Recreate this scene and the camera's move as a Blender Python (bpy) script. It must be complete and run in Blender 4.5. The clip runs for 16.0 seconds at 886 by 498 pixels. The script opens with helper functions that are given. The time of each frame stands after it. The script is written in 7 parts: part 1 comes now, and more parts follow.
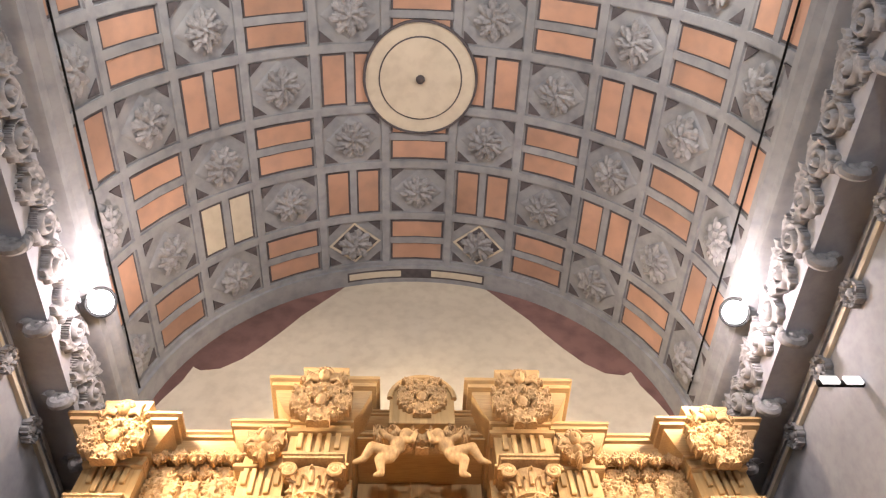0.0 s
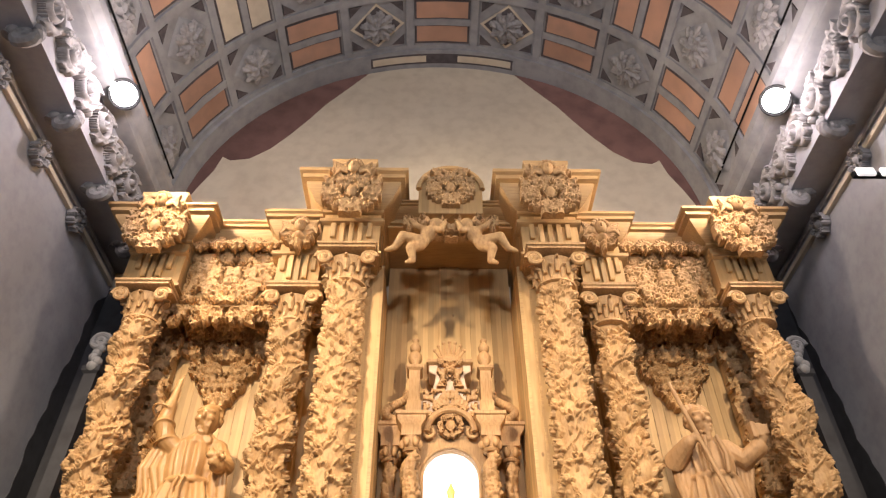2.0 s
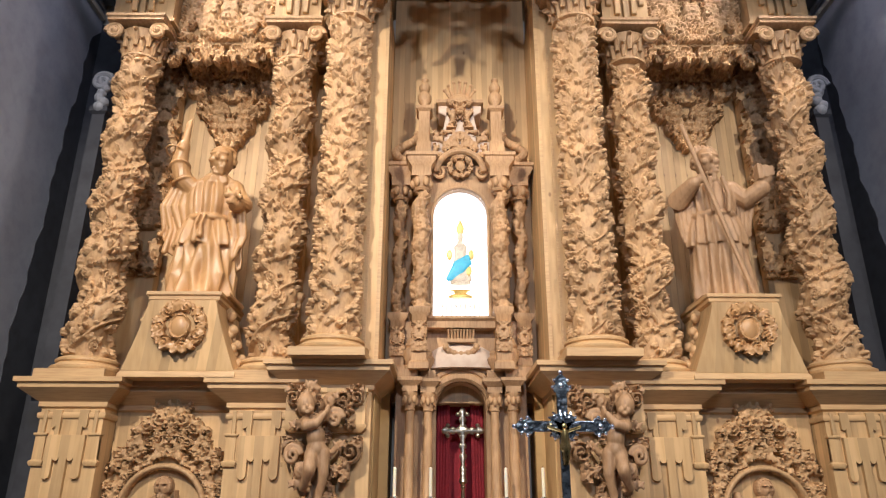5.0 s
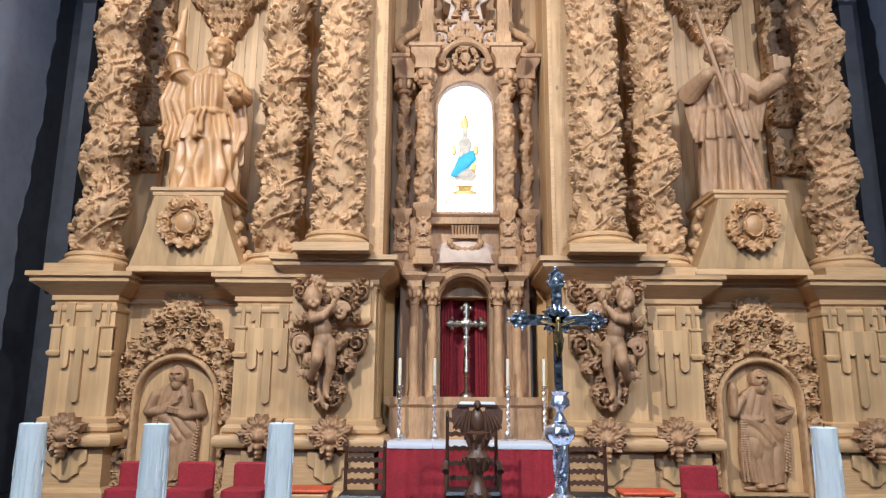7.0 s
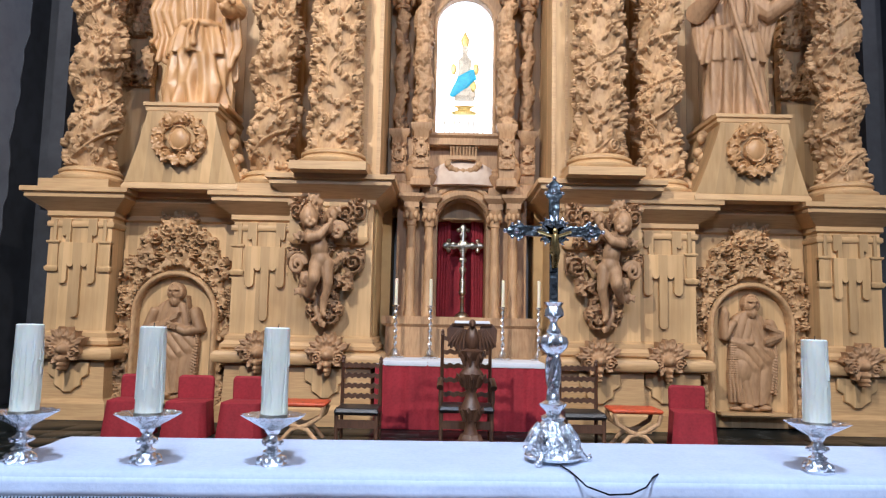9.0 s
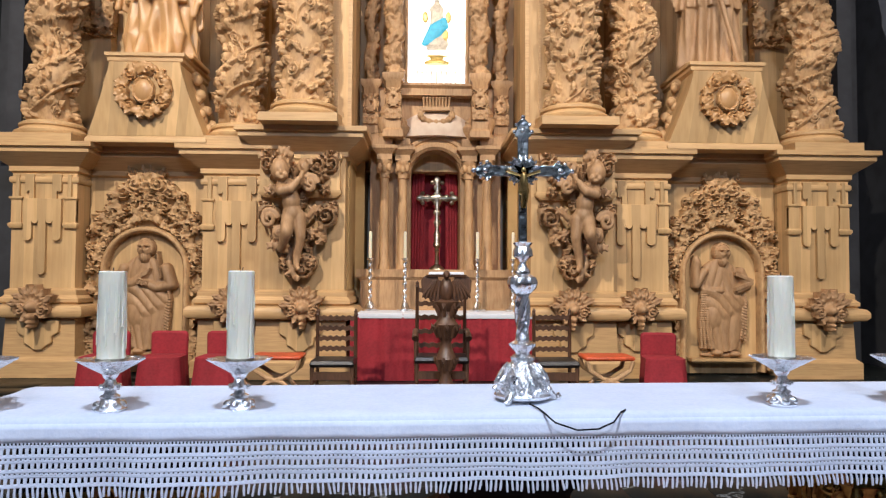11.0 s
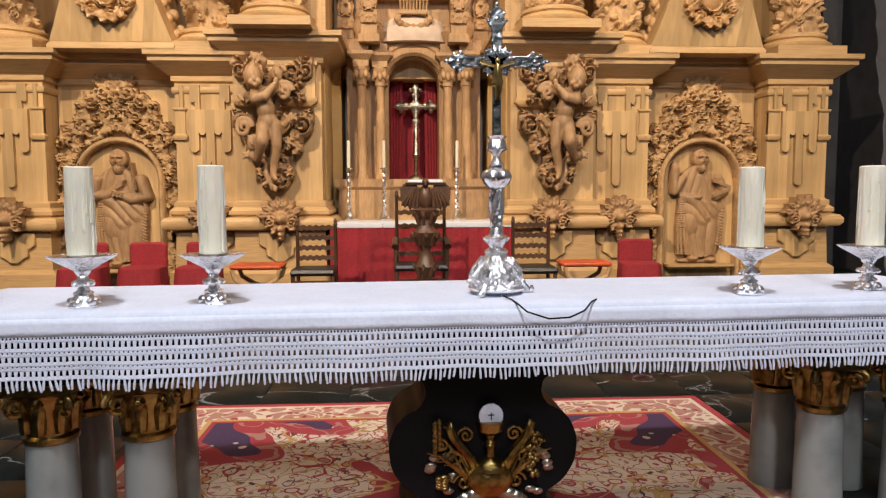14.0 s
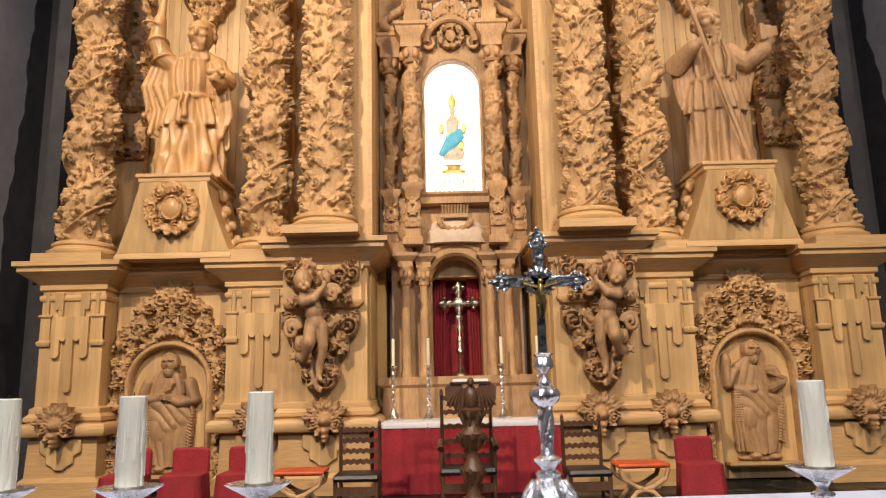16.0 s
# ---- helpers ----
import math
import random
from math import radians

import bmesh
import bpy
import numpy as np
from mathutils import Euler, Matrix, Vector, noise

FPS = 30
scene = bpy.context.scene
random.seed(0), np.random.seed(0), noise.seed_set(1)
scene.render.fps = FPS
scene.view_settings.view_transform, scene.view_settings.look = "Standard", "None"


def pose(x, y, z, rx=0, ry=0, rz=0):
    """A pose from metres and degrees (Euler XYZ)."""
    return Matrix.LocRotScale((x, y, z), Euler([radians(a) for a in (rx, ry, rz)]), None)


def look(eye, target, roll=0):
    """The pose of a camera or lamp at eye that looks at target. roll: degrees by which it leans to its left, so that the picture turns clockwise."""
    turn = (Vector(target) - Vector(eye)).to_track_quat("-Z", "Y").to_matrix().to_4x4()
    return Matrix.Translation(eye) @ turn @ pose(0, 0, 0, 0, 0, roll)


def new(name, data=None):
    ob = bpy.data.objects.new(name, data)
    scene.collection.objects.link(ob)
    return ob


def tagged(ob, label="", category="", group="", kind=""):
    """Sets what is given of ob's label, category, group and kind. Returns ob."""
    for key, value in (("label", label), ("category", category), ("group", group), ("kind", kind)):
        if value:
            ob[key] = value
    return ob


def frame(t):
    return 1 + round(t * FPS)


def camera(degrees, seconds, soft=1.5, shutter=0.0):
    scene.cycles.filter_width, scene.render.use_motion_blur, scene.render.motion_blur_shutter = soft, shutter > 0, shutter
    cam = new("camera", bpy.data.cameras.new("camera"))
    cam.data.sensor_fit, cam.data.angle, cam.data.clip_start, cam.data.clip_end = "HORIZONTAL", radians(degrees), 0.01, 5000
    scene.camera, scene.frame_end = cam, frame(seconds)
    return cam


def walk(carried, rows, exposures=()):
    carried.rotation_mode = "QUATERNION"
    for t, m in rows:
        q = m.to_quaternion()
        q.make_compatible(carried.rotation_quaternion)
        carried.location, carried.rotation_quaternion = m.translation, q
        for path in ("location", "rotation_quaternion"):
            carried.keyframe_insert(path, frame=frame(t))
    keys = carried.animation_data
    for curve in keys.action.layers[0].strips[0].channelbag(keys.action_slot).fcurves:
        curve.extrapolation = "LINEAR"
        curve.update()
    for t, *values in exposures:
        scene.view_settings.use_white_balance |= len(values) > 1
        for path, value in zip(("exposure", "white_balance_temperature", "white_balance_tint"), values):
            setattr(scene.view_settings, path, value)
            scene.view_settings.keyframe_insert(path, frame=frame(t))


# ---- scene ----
cam = camera(64.4, 16.0, soft=1.25)
PATH = [
    (0, (-0.243, -10.191, 1.23), (-0.158, -9.174, 2.949), -3.0),
    (0.5, (-0.264, -10.234, 1.271), (-0.199, -9.091, 2.911), -1.9),
    (1, (-0.278, -10.284, 1.31), (-0.233, -9.026, 2.864), -1.0),
    (1.5, (-0.324, -10.292, 1.354), (-0.289, -8.921, 2.809), -0.5),
    (2, (-0.345, -10.242, 1.425), (-0.318, -8.752, 2.759), -0.3),
    (2.5, (-0.344, -10.262, 1.535), (-0.323, -8.657, 2.728), -0.2),
    (3, (-0.312, -10.311, 1.629), (-0.303, -8.623, 2.7), 0.1),
    (3.5, (-0.307, -10.312, 1.679), (-0.306, -8.559, 2.643), 0.5),
    (4, (-0.341, -10.272, 1.63), (-0.335, -8.468, 2.492), 0.5),
    (4.5, (-0.358, -10.251, 1.621), (-0.35, -8.407, 2.395), 0.2),
    (6.8, (-0.3, -10.205, 1.633), (-0.312, -8.253, 2.068), 0.5),
    (7, (-0.301, -10.206, 1.627), (-0.316, -8.248, 2.037), 0.4),
    (7.5, (-0.299, -10.183, 1.608), (-0.324, -8.213, 1.954), 0.6),
    (8, (-0.299, -10.176, 1.59), (-0.329, -8.198, 1.882), 1.0),
    (8.5, (-0.298, -10.171, 1.569), (-0.323, -8.185, 1.809), 1.2),
    (9, (-0.297, -10.164, 1.563), (-0.302, -8.174, 1.765), 1.2),
    (11.5, (-0.247, -10.111, 1.481), (-0.176, -8.113, 1.513), 0.2),
    (12, (-0.236, -10.113, 1.459), (-0.169, -8.115, 1.431), -0.2),
    (12.5, (-0.227, -10.109, 1.438), (-0.154, -8.112, 1.349), -0.5),
    (13, (-0.223, -10.108, 1.423), (-0.137, -8.115, 1.286), -0.5),
    (13.5, (-0.224, -10.11, 1.417), (-0.121, -8.119, 1.252), -0.3),
    (14, (-0.225, -10.106, 1.421), (-0.11, -8.116, 1.258), -0.2),
    (14.5, (-0.229, -10.106, 1.438), (-0.123, -8.112, 1.321), -0.4),
    (15, (-0.234, -10.115, 1.47), (-0.163, -8.116, 1.46), -0.9),
    (15.5, (-0.236, -10.128, 1.505), (-0.21, -8.135, 1.668), -1.3),
    (16, (-0.238, -10.136, 1.546), (-0.237, -8.17, 1.915), -1.3),
]
EXPOSURES = [(0.0, 0.85, 7000, 10), (1.0, 0.55, 7200, 11), (2.0, 0.22, 6900, 12), (3.5, 0.0, 6400, 12), (4.7, 0.0, 5700, 11), (6.8, 0.0, 4750, 8), (9.2, -0.03, 5000, 9), (11.3, 0.0, 5700, 9), (14.0, 0.0, 6600, 12), (15.2, 0.0, 6500, 13), (16.0, -0.1, 6600, 13)]
walk(cam, [(t, look(eye, target, roll)) for t, eye, target, roll in PATH], EXPOSURES)

# ---- world and lights ----
world = bpy.data.worlds.new("world")
scene.world = world
world.use_nodes = True
world.node_tree.nodes["Background"].inputs[0].default_value = (0.75, 0.8, 1.0, 1)
world.node_tree.nodes["Background"].inputs[1].default_value = 0.012


def lamp(name, kind, m, power, colour, **more):
    data = bpy.data.lights.new(name, kind)
    data.energy, data.color = power, colour
    if "size" in more:
        if kind == "AREA":
            data.shape, data.size, data.size_y = "RECTANGLE", more["size"], more.get("size_y", more["size"])
        else:
            data.shadow_soft_size = more["size"]
    if kind == "SPOT":
        data.spot_size, data.spot_blend = radians(more.get("angle", 70)), 0.6
    ob = new(name, data)
    ob.matrix_world = m
    return ob


WARM, COOL = (1.0, 0.78, 0.52), (0.90, 0.93, 1.0)
for s, high, low in ((-1, 1.0, 1.12), (1, 0.64, 0.62)):
    lamp("flood_light", "SPOT", look((s * 6.2, -2.05, 12.75), (s * -0.6, 0.9, 9.2)), 1200 * high, WARM, size=0.25, angle=125)
    lamp("flood_glow", "POINT", pose(s * 5.7, -2.4, 12.6), 200, (1.0, 0.86, 0.88), size=0.2)
    lamp("nave_spot", "SPOT", look((s * 5.6, -12.5, 12.2), (s * 2.4, 0.5, 3.4)), 8800 * low, (1.0, 0.79, 0.55), size=0.2, angle=62)
    # unseen pair added beyond the view to brighten the vault
    lamp("vault_uplight", "SPOT", look((s * 5.4, -10.5, 13.8), (s * -1.5, -2.0, 20.0)), 720, (1.0, 0.93, 0.88), size=0.3, angle=130)
# unseen fills added behind the camera for the lower storey and altar cloth
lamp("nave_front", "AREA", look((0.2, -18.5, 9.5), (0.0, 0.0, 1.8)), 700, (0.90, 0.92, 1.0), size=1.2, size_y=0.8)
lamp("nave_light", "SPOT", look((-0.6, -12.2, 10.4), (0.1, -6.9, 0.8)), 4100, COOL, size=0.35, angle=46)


# ---- materials ----
def material(name, base, rough=0.6, metal=0.0, grain=None, stain=0.25, bump=0.15, scale=6.0, stretch=(1, 1, 1), second=None, joints=0.0, **more):
    """Base colour with coarse stains and fine grain, a bump of the grain; joints: width of glued boards along x."""
    m = bpy.data.materials.new(name)
    m.use_nodes = True
    t = m.node_tree
    n, l = t.nodes, t.links
    b = n["Principled BSDF"]
    b.inputs["Roughness"].default_value, b.inputs["Metallic"].default_value = rough, metal
    at = n.new("ShaderNodeTexCoord")
    mp = n.new("ShaderNodeMapping")
    mp.inputs["Scale"].default_value = stretch
    l.new(at.outputs["Object"], mp.inputs["Vector"])
    fine = n.new("ShaderNodeTexNoise")
    fine.inputs["Scale"].default_value, fine.inputs["Detail"].default_value = scale, 6
    l.new(mp.outputs[0], fine.inputs["Vector"])
    coarse = n.new("ShaderNodeTexNoise")
    coarse.inputs["Scale"].default_value, coarse.inputs["Detail"].default_value = scale * 0.13, 3
    l.new(at.outputs["Object"], coarse.inputs["Vector"])
    c2 = second or tuple(v * 0.62 for v in base)
    mix = n.new("ShaderNodeMix")
    mix.data_type = "RGBA"
    mix.inputs["A"].default_value, mix.inputs["B"].default_value = (*base, 1), (*c2, 1)
    ramp = n.new("ShaderNodeMapRange")
    ramp.inputs["From Min"].default_value, ramp.inputs["From Max"].default_value = 0.42, 0.72
    l.new(fine.outputs["Fac"], ramp.inputs["Value"])
    l.new(ramp.outputs[0], mix.inputs["Factor"])
    tint = n.new("ShaderNodeMix")
    tint.data_type, tint.blend_type = "RGBA", "MULTIPLY"
    tint.inputs["Factor"].default_value = 1.0
    shade = n.new("ShaderNodeMapRange")
    shade.inputs["From Min"].default_value, shade.inputs["From Max"].default_value = 0.3, 0.7
    shade.inputs["To Min"].default_value, shade.inputs["To Max"].default_value = 1 - stain, 1 + stain * 0.5
    l.new(coarse.outputs["Fac"], shade.inputs["Value"])
    last = shade.outputs[0]
    info = n.new("ShaderNodeObjectInfo")
    own = n.new("ShaderNodeMapRange")
    own.inputs["To Min"].default_value, own.inputs["To Max"].default_value = 0.92, 1.06
    l.new(info.outputs["Random"], own.inputs["Value"])
    mul = n.new("ShaderNodeMath")
    mul.operation = "MULTIPLY"
    l.new(last, mul.inputs[0]), l.new(own.outputs[0], mul.inputs[1])
    last = mul.outputs[0]
    if joints:
        sep = n.new("ShaderNodeSeparateXYZ")
        l.new(at.outputs["Object"], sep.inputs[0])
        add = n.new("ShaderNodeMath")
        l.new(sep.outputs["X"], add.inputs[0]), l.new(sep.outputs["Y"], add.inputs[1])
        snap = n.new("ShaderNodeMath")
        snap.operation, snap.inputs[1].default_value = "SNAP", joints
        l.new(add.outputs[0], snap.inputs[0])
        white = n.new("ShaderNodeTexWhiteNoise")
        white.noise_dimensions = "1D"
        l.new(snap.outputs[0], white.inputs["W"])
        board = n.new("ShaderNodeMapRange")
        board.inputs["To Min"].default_value, board.inputs["To Max"].default_value = 0.72, 1.2
        l.new(white.outputs["Value"], board.inputs["Value"])
        m2 = n.new("ShaderNodeMath")
        m2.operation = "MULTIPLY"
        l.new(last, m2.inputs[0]), l.new(board.outputs[0], m2.inputs[1])
        last = m2.outputs[0]
    comb = n.new("ShaderNodeCombineColor")
    for i in range(3):
        l.new(last, comb.inputs[i])
    l.new(mix.outputs["Result"], tint.inputs["A"]), l.new(comb.outputs[0], tint.inputs["B"])
    l.new(tint.outputs["Result"], b.inputs["Base Color"])
    bp = n.new("ShaderNodeBump")
    bp.inputs["Strength"].default_value, bp.inputs["Distance"].default_value = bump, 0.02
    l.new(fine.outputs["Fac"], bp.inputs["Height"])
    l.new(bp.outputs[0], b.inputs["Normal"])
    if more.get("emit"):
        b.inputs["Emission Color"].default_value, b.inputs["Emission Strength"].default_value = (*more.get("glow", base), 1), more["emit"]
    if "spec" in more:
        b.inputs["Specular IOR Level"].default_value = more["spec"]
    if more.get("sss"):
        b.inputs["Subsurface Weight"].default_value = more["sss"]
        b.inputs["Subsurface Radius"].default_value, b.inputs["Subsurface Scale"].default_value = (1.0, 0.7, 0.4), 0.012
    if more.get("knots"):
        stretch_k = n.new("ShaderNodeMapping")
        stretch_k.inputs["Scale"].default_value = (1.0, 1.0, 0.55)
        l.new(at.outputs["Object"], stretch_k.inputs["Vector"])
        cells = n.new("ShaderNodeTexVoronoi")
        cells.inputs["Scale"].default_value = more["knots"]
        l.new(stretch_k.outputs[0], cells.inputs["Vector"])
        spot = n.new("ShaderNodeMapRange")
        spot.inputs["From Min"].default_value, spot.inputs["From Max"].default_value = 0.05, 0.1
        spot.inputs["To Min"].default_value, spot.inputs["To Max"].default_value = 0.75, 0.0
        l.new(cells.outputs["Distance"], spot.inputs["Value"])
        knot = n.new("ShaderNodeMix")
        knot.data_type = "RGBA"
        knot.inputs["B"].default_value = (0.16, 0.075, 0.03, 1)
        l.new(spot.outputs[0], knot.inputs["Factor"]), l.new(tint.outputs["Result"], knot.inputs["A"])
        l.new(knot.outputs["Result"], b.inputs["Base Color"])
    if more.get("veins"):
        warp = n.new("ShaderNodeTexNoise")
        warp.inputs["Scale"].default_value, warp.inputs["Detail"].default_value, warp.inputs["Distortion"].default_value = more["veins"], 5, 1.2
        far = n.new("ShaderNodeVectorMath")
        far.operation = "MULTIPLY_ADD"
        far.inputs[1].default_value = (37.0, 53.0, 11.0)
        l.new(info.outputs["Random"], far.inputs[0]), l.new(at.outputs["Object"], far.inputs[2])
        l.new(far.outputs[0], warp.inputs["Vector"])
        off = n.new("ShaderNodeMath")
        off.operation, off.inputs[1].default_value = "SUBTRACT", 0.5
        l.new(warp.outputs["Fac"], off.inputs[0])
        dist = n.new("ShaderNodeMath")
        dist.operation = "ABSOLUTE"
        l.new(off.outputs[0], dist.inputs[0])
        line = n.new("ShaderNodeMapRange")
        line.inputs["From Min"].default_value, line.inputs["From Max"].default_value = 0.0, 0.006
        line.inputs["To Min"].default_value, line.inputs["To Max"].default_value = 0.8, 0.0
        l.new(dist.outputs[0], line.inputs["Value"])
        vein = n.new("ShaderNodeMix")
        vein.data_type = "RGBA"
        vein.inputs["B"].default_value = (0.22, 0.23, 0.23, 1)
        l.new(line.outputs[0], vein.inputs["Factor"]), l.new(tint.outputs["Result"], vein.inputs["A"])
        l.new(vein.outputs["Result"], b.inputs["Base Color"])
    if more.get("sheen"):
        b.inputs["Sheen Weight"].default_value = more["sheen"]
    return m


pine = material("pine_boards", (0.60, 0.405, 0.195), 0.55, scale=7, stretch=(2.2, 2.2, 0.22), second=(0.52, 0.335, 0.148), stain=0.22, bump=0.03, joints=0.14, knots=3.2)
pine_across = material("pine_mouldings", (0.60, 0.40, 0.19), 0.5, scale=9, stretch=(0.35, 5, 5), second=(0.49, 0.30, 0.14), stain=0.2, bump=0.06)
carved = material("carved_pine", (0.56, 0.365, 0.18), 0.6, scale=14, stretch=(1.5, 1.5, 0.8), second=(0.40, 0.23, 0.105), stain=0.25, bump=0.2)
cedar = material("reddish_cedar", (0.54, 0.345, 0.175), 0.6, scale=12, stretch=(3, 3, 0.5), second=(0.42, 0.24, 0.115), stain=0.3, bump=0.15)
figure_wood = material("brown_figure_wood", (0.45, 0.28, 0.145), 0.55, scale=10, stretch=(2, 2, 0.6), second=(0.34, 0.2, 0.1), stain=0.3, bump=0.12)
varnished = material("varnished_statue_wood", (0.55, 0.325, 0.14), 0.38, scale=5, stretch=(2, 2, 0.6), second=(0.45, 0.245, 0.095), stain=0.25, bump=0.05)
plaster = material("grey_plaster", (0.34, 0.355, 0.40), 0.85, scale=5, second=(0.29, 0.305, 0.35), stain=0.14, bump=0.1)
cream = material("cream_plaster", (0.60, 0.54, 0.44), 0.9, scale=3, second=(0.52, 0.46, 0.37), stain=0.12, bump=0.05)
ochre = material("ochre_wall", (0.62, 0.42, 0.18), 0.85, scale=4, second=(0.52, 0.34, 0.14), stain=0.25, bump=0.06)
bleached = material("bleached_wood", (0.70, 0.58, 0.47), 0.7, scale=5, second=(0.58, 0.44, 0.34), stain=0.2, bump=0.1)
rib_grey = material("vault_grey", (0.30, 0.31, 0.33), 0.85, scale=3, second=(0.22, 0.23, 0.26), stain=0.25, bump=0.1)
rib_dark = material("vault_dark_line", (0.10, 0.09, 0.10), 0.9, scale=5, stain=0.2)
terracotta = material("vault_terracotta", (0.48, 0.285, 0.205), 0.85, scale=2.5, second=(0.40, 0.25, 0.19), stain=0.35, bump=0.06)
stucco = material("weathered_stucco", (0.32, 0.32, 0.335), 0.85, scale=7, second=(0.2, 0.2, 0.215), stain=0.3, bump=0.3)
curtain_red = material("faded_red_mural", (0.22, 0.12, 0.11), 0.9, scale=2, second=(0.15, 0.08, 0.075), stain=0.35)
slate = material("dark_slate_grey", (0.045, 0.048, 0.058), 0.8, scale=4, second=(0.03, 0.032, 0.04), stain=0.3, bump=0.1)
gilt = material("dull_gilding", (0.62, 0.47, 0.20), 0.4, 0.4, scale=9, stain=0.3)
marble = material("dark_marble", (0.011, 0.014, 0.014), 0.28, scale=2.2, second=(0.006, 0.008, 0.008), stain=0.3, bump=0.0, spec=0.04, veins=0.8)
linen = material("white_linen", (0.68, 0.715, 0.80), 0.85, scale=60, second=(0.62, 0.665, 0.77), stain=0.05, bump=0.12)
wax = material("ivory_wax", (0.88, 0.83, 0.66), 0.4, scale=14, stretch=(3, 3, 0.6), second=(0.80, 0.76, 0.60), stain=0.15, bump=0.35, sss=0.25)
silver = material("polished_silver", (0.97, 0.97, 0.97), 0.2, 1.0, scale=45, second=(0.8, 0.8, 0.8), stain=0.1, bump=0.4)
chased = material("chased_silver", (0.97, 0.97, 0.97), 0.22, 1.0, scale=70, second=(0.86, 0.86, 0.86), stain=0.08, bump=0.5)
brass = material("old_gold", (0.40, 0.28, 0.09), 0.28, 1.0, scale=22, second=(0.16, 0.10, 0.03), stain=0.4, bump=0.45)
red_cloth = material("crimson_cloth", (0.30, 0.018, 0.03), 0.8, scale=30, second=(0.24, 0.012, 0.022), stain=0.18, bump=0.15)
orange_seat = material("orange_leather", (0.62, 0.10, 0.03), 0.45, scale=20, stain=0.2)
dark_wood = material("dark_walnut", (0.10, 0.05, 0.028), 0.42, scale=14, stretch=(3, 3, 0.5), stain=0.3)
leather = material("black_leather", (0.016, 0.013, 0.013), 0.4, scale=30, stain=0.2)
black = material("black_lacquer", (0.008, 0.008, 0.009), 0.45, scale=4, stain=0.1, bump=0.02, spec=0.08)
grey_marble = material("grey_veined_marble", (0.27, 0.29, 0.27), 0.25, scale=4, second=(0.14, 0.155, 0.15), stain=0.15, bump=0.02)
wick = material("burnt_wick", (0.02, 0.02, 0.02), 0.9)
bulb = material("lit_bulb", (1, 0.97, 0.95), 0.5, emit=60, glow=(1, 0.94, 0.97))
glow_white = material("glowing_niche_lining", (0.95, 0.95, 0.93), 0.6, emit=2.2, glow=(1, 0.99, 0.97))



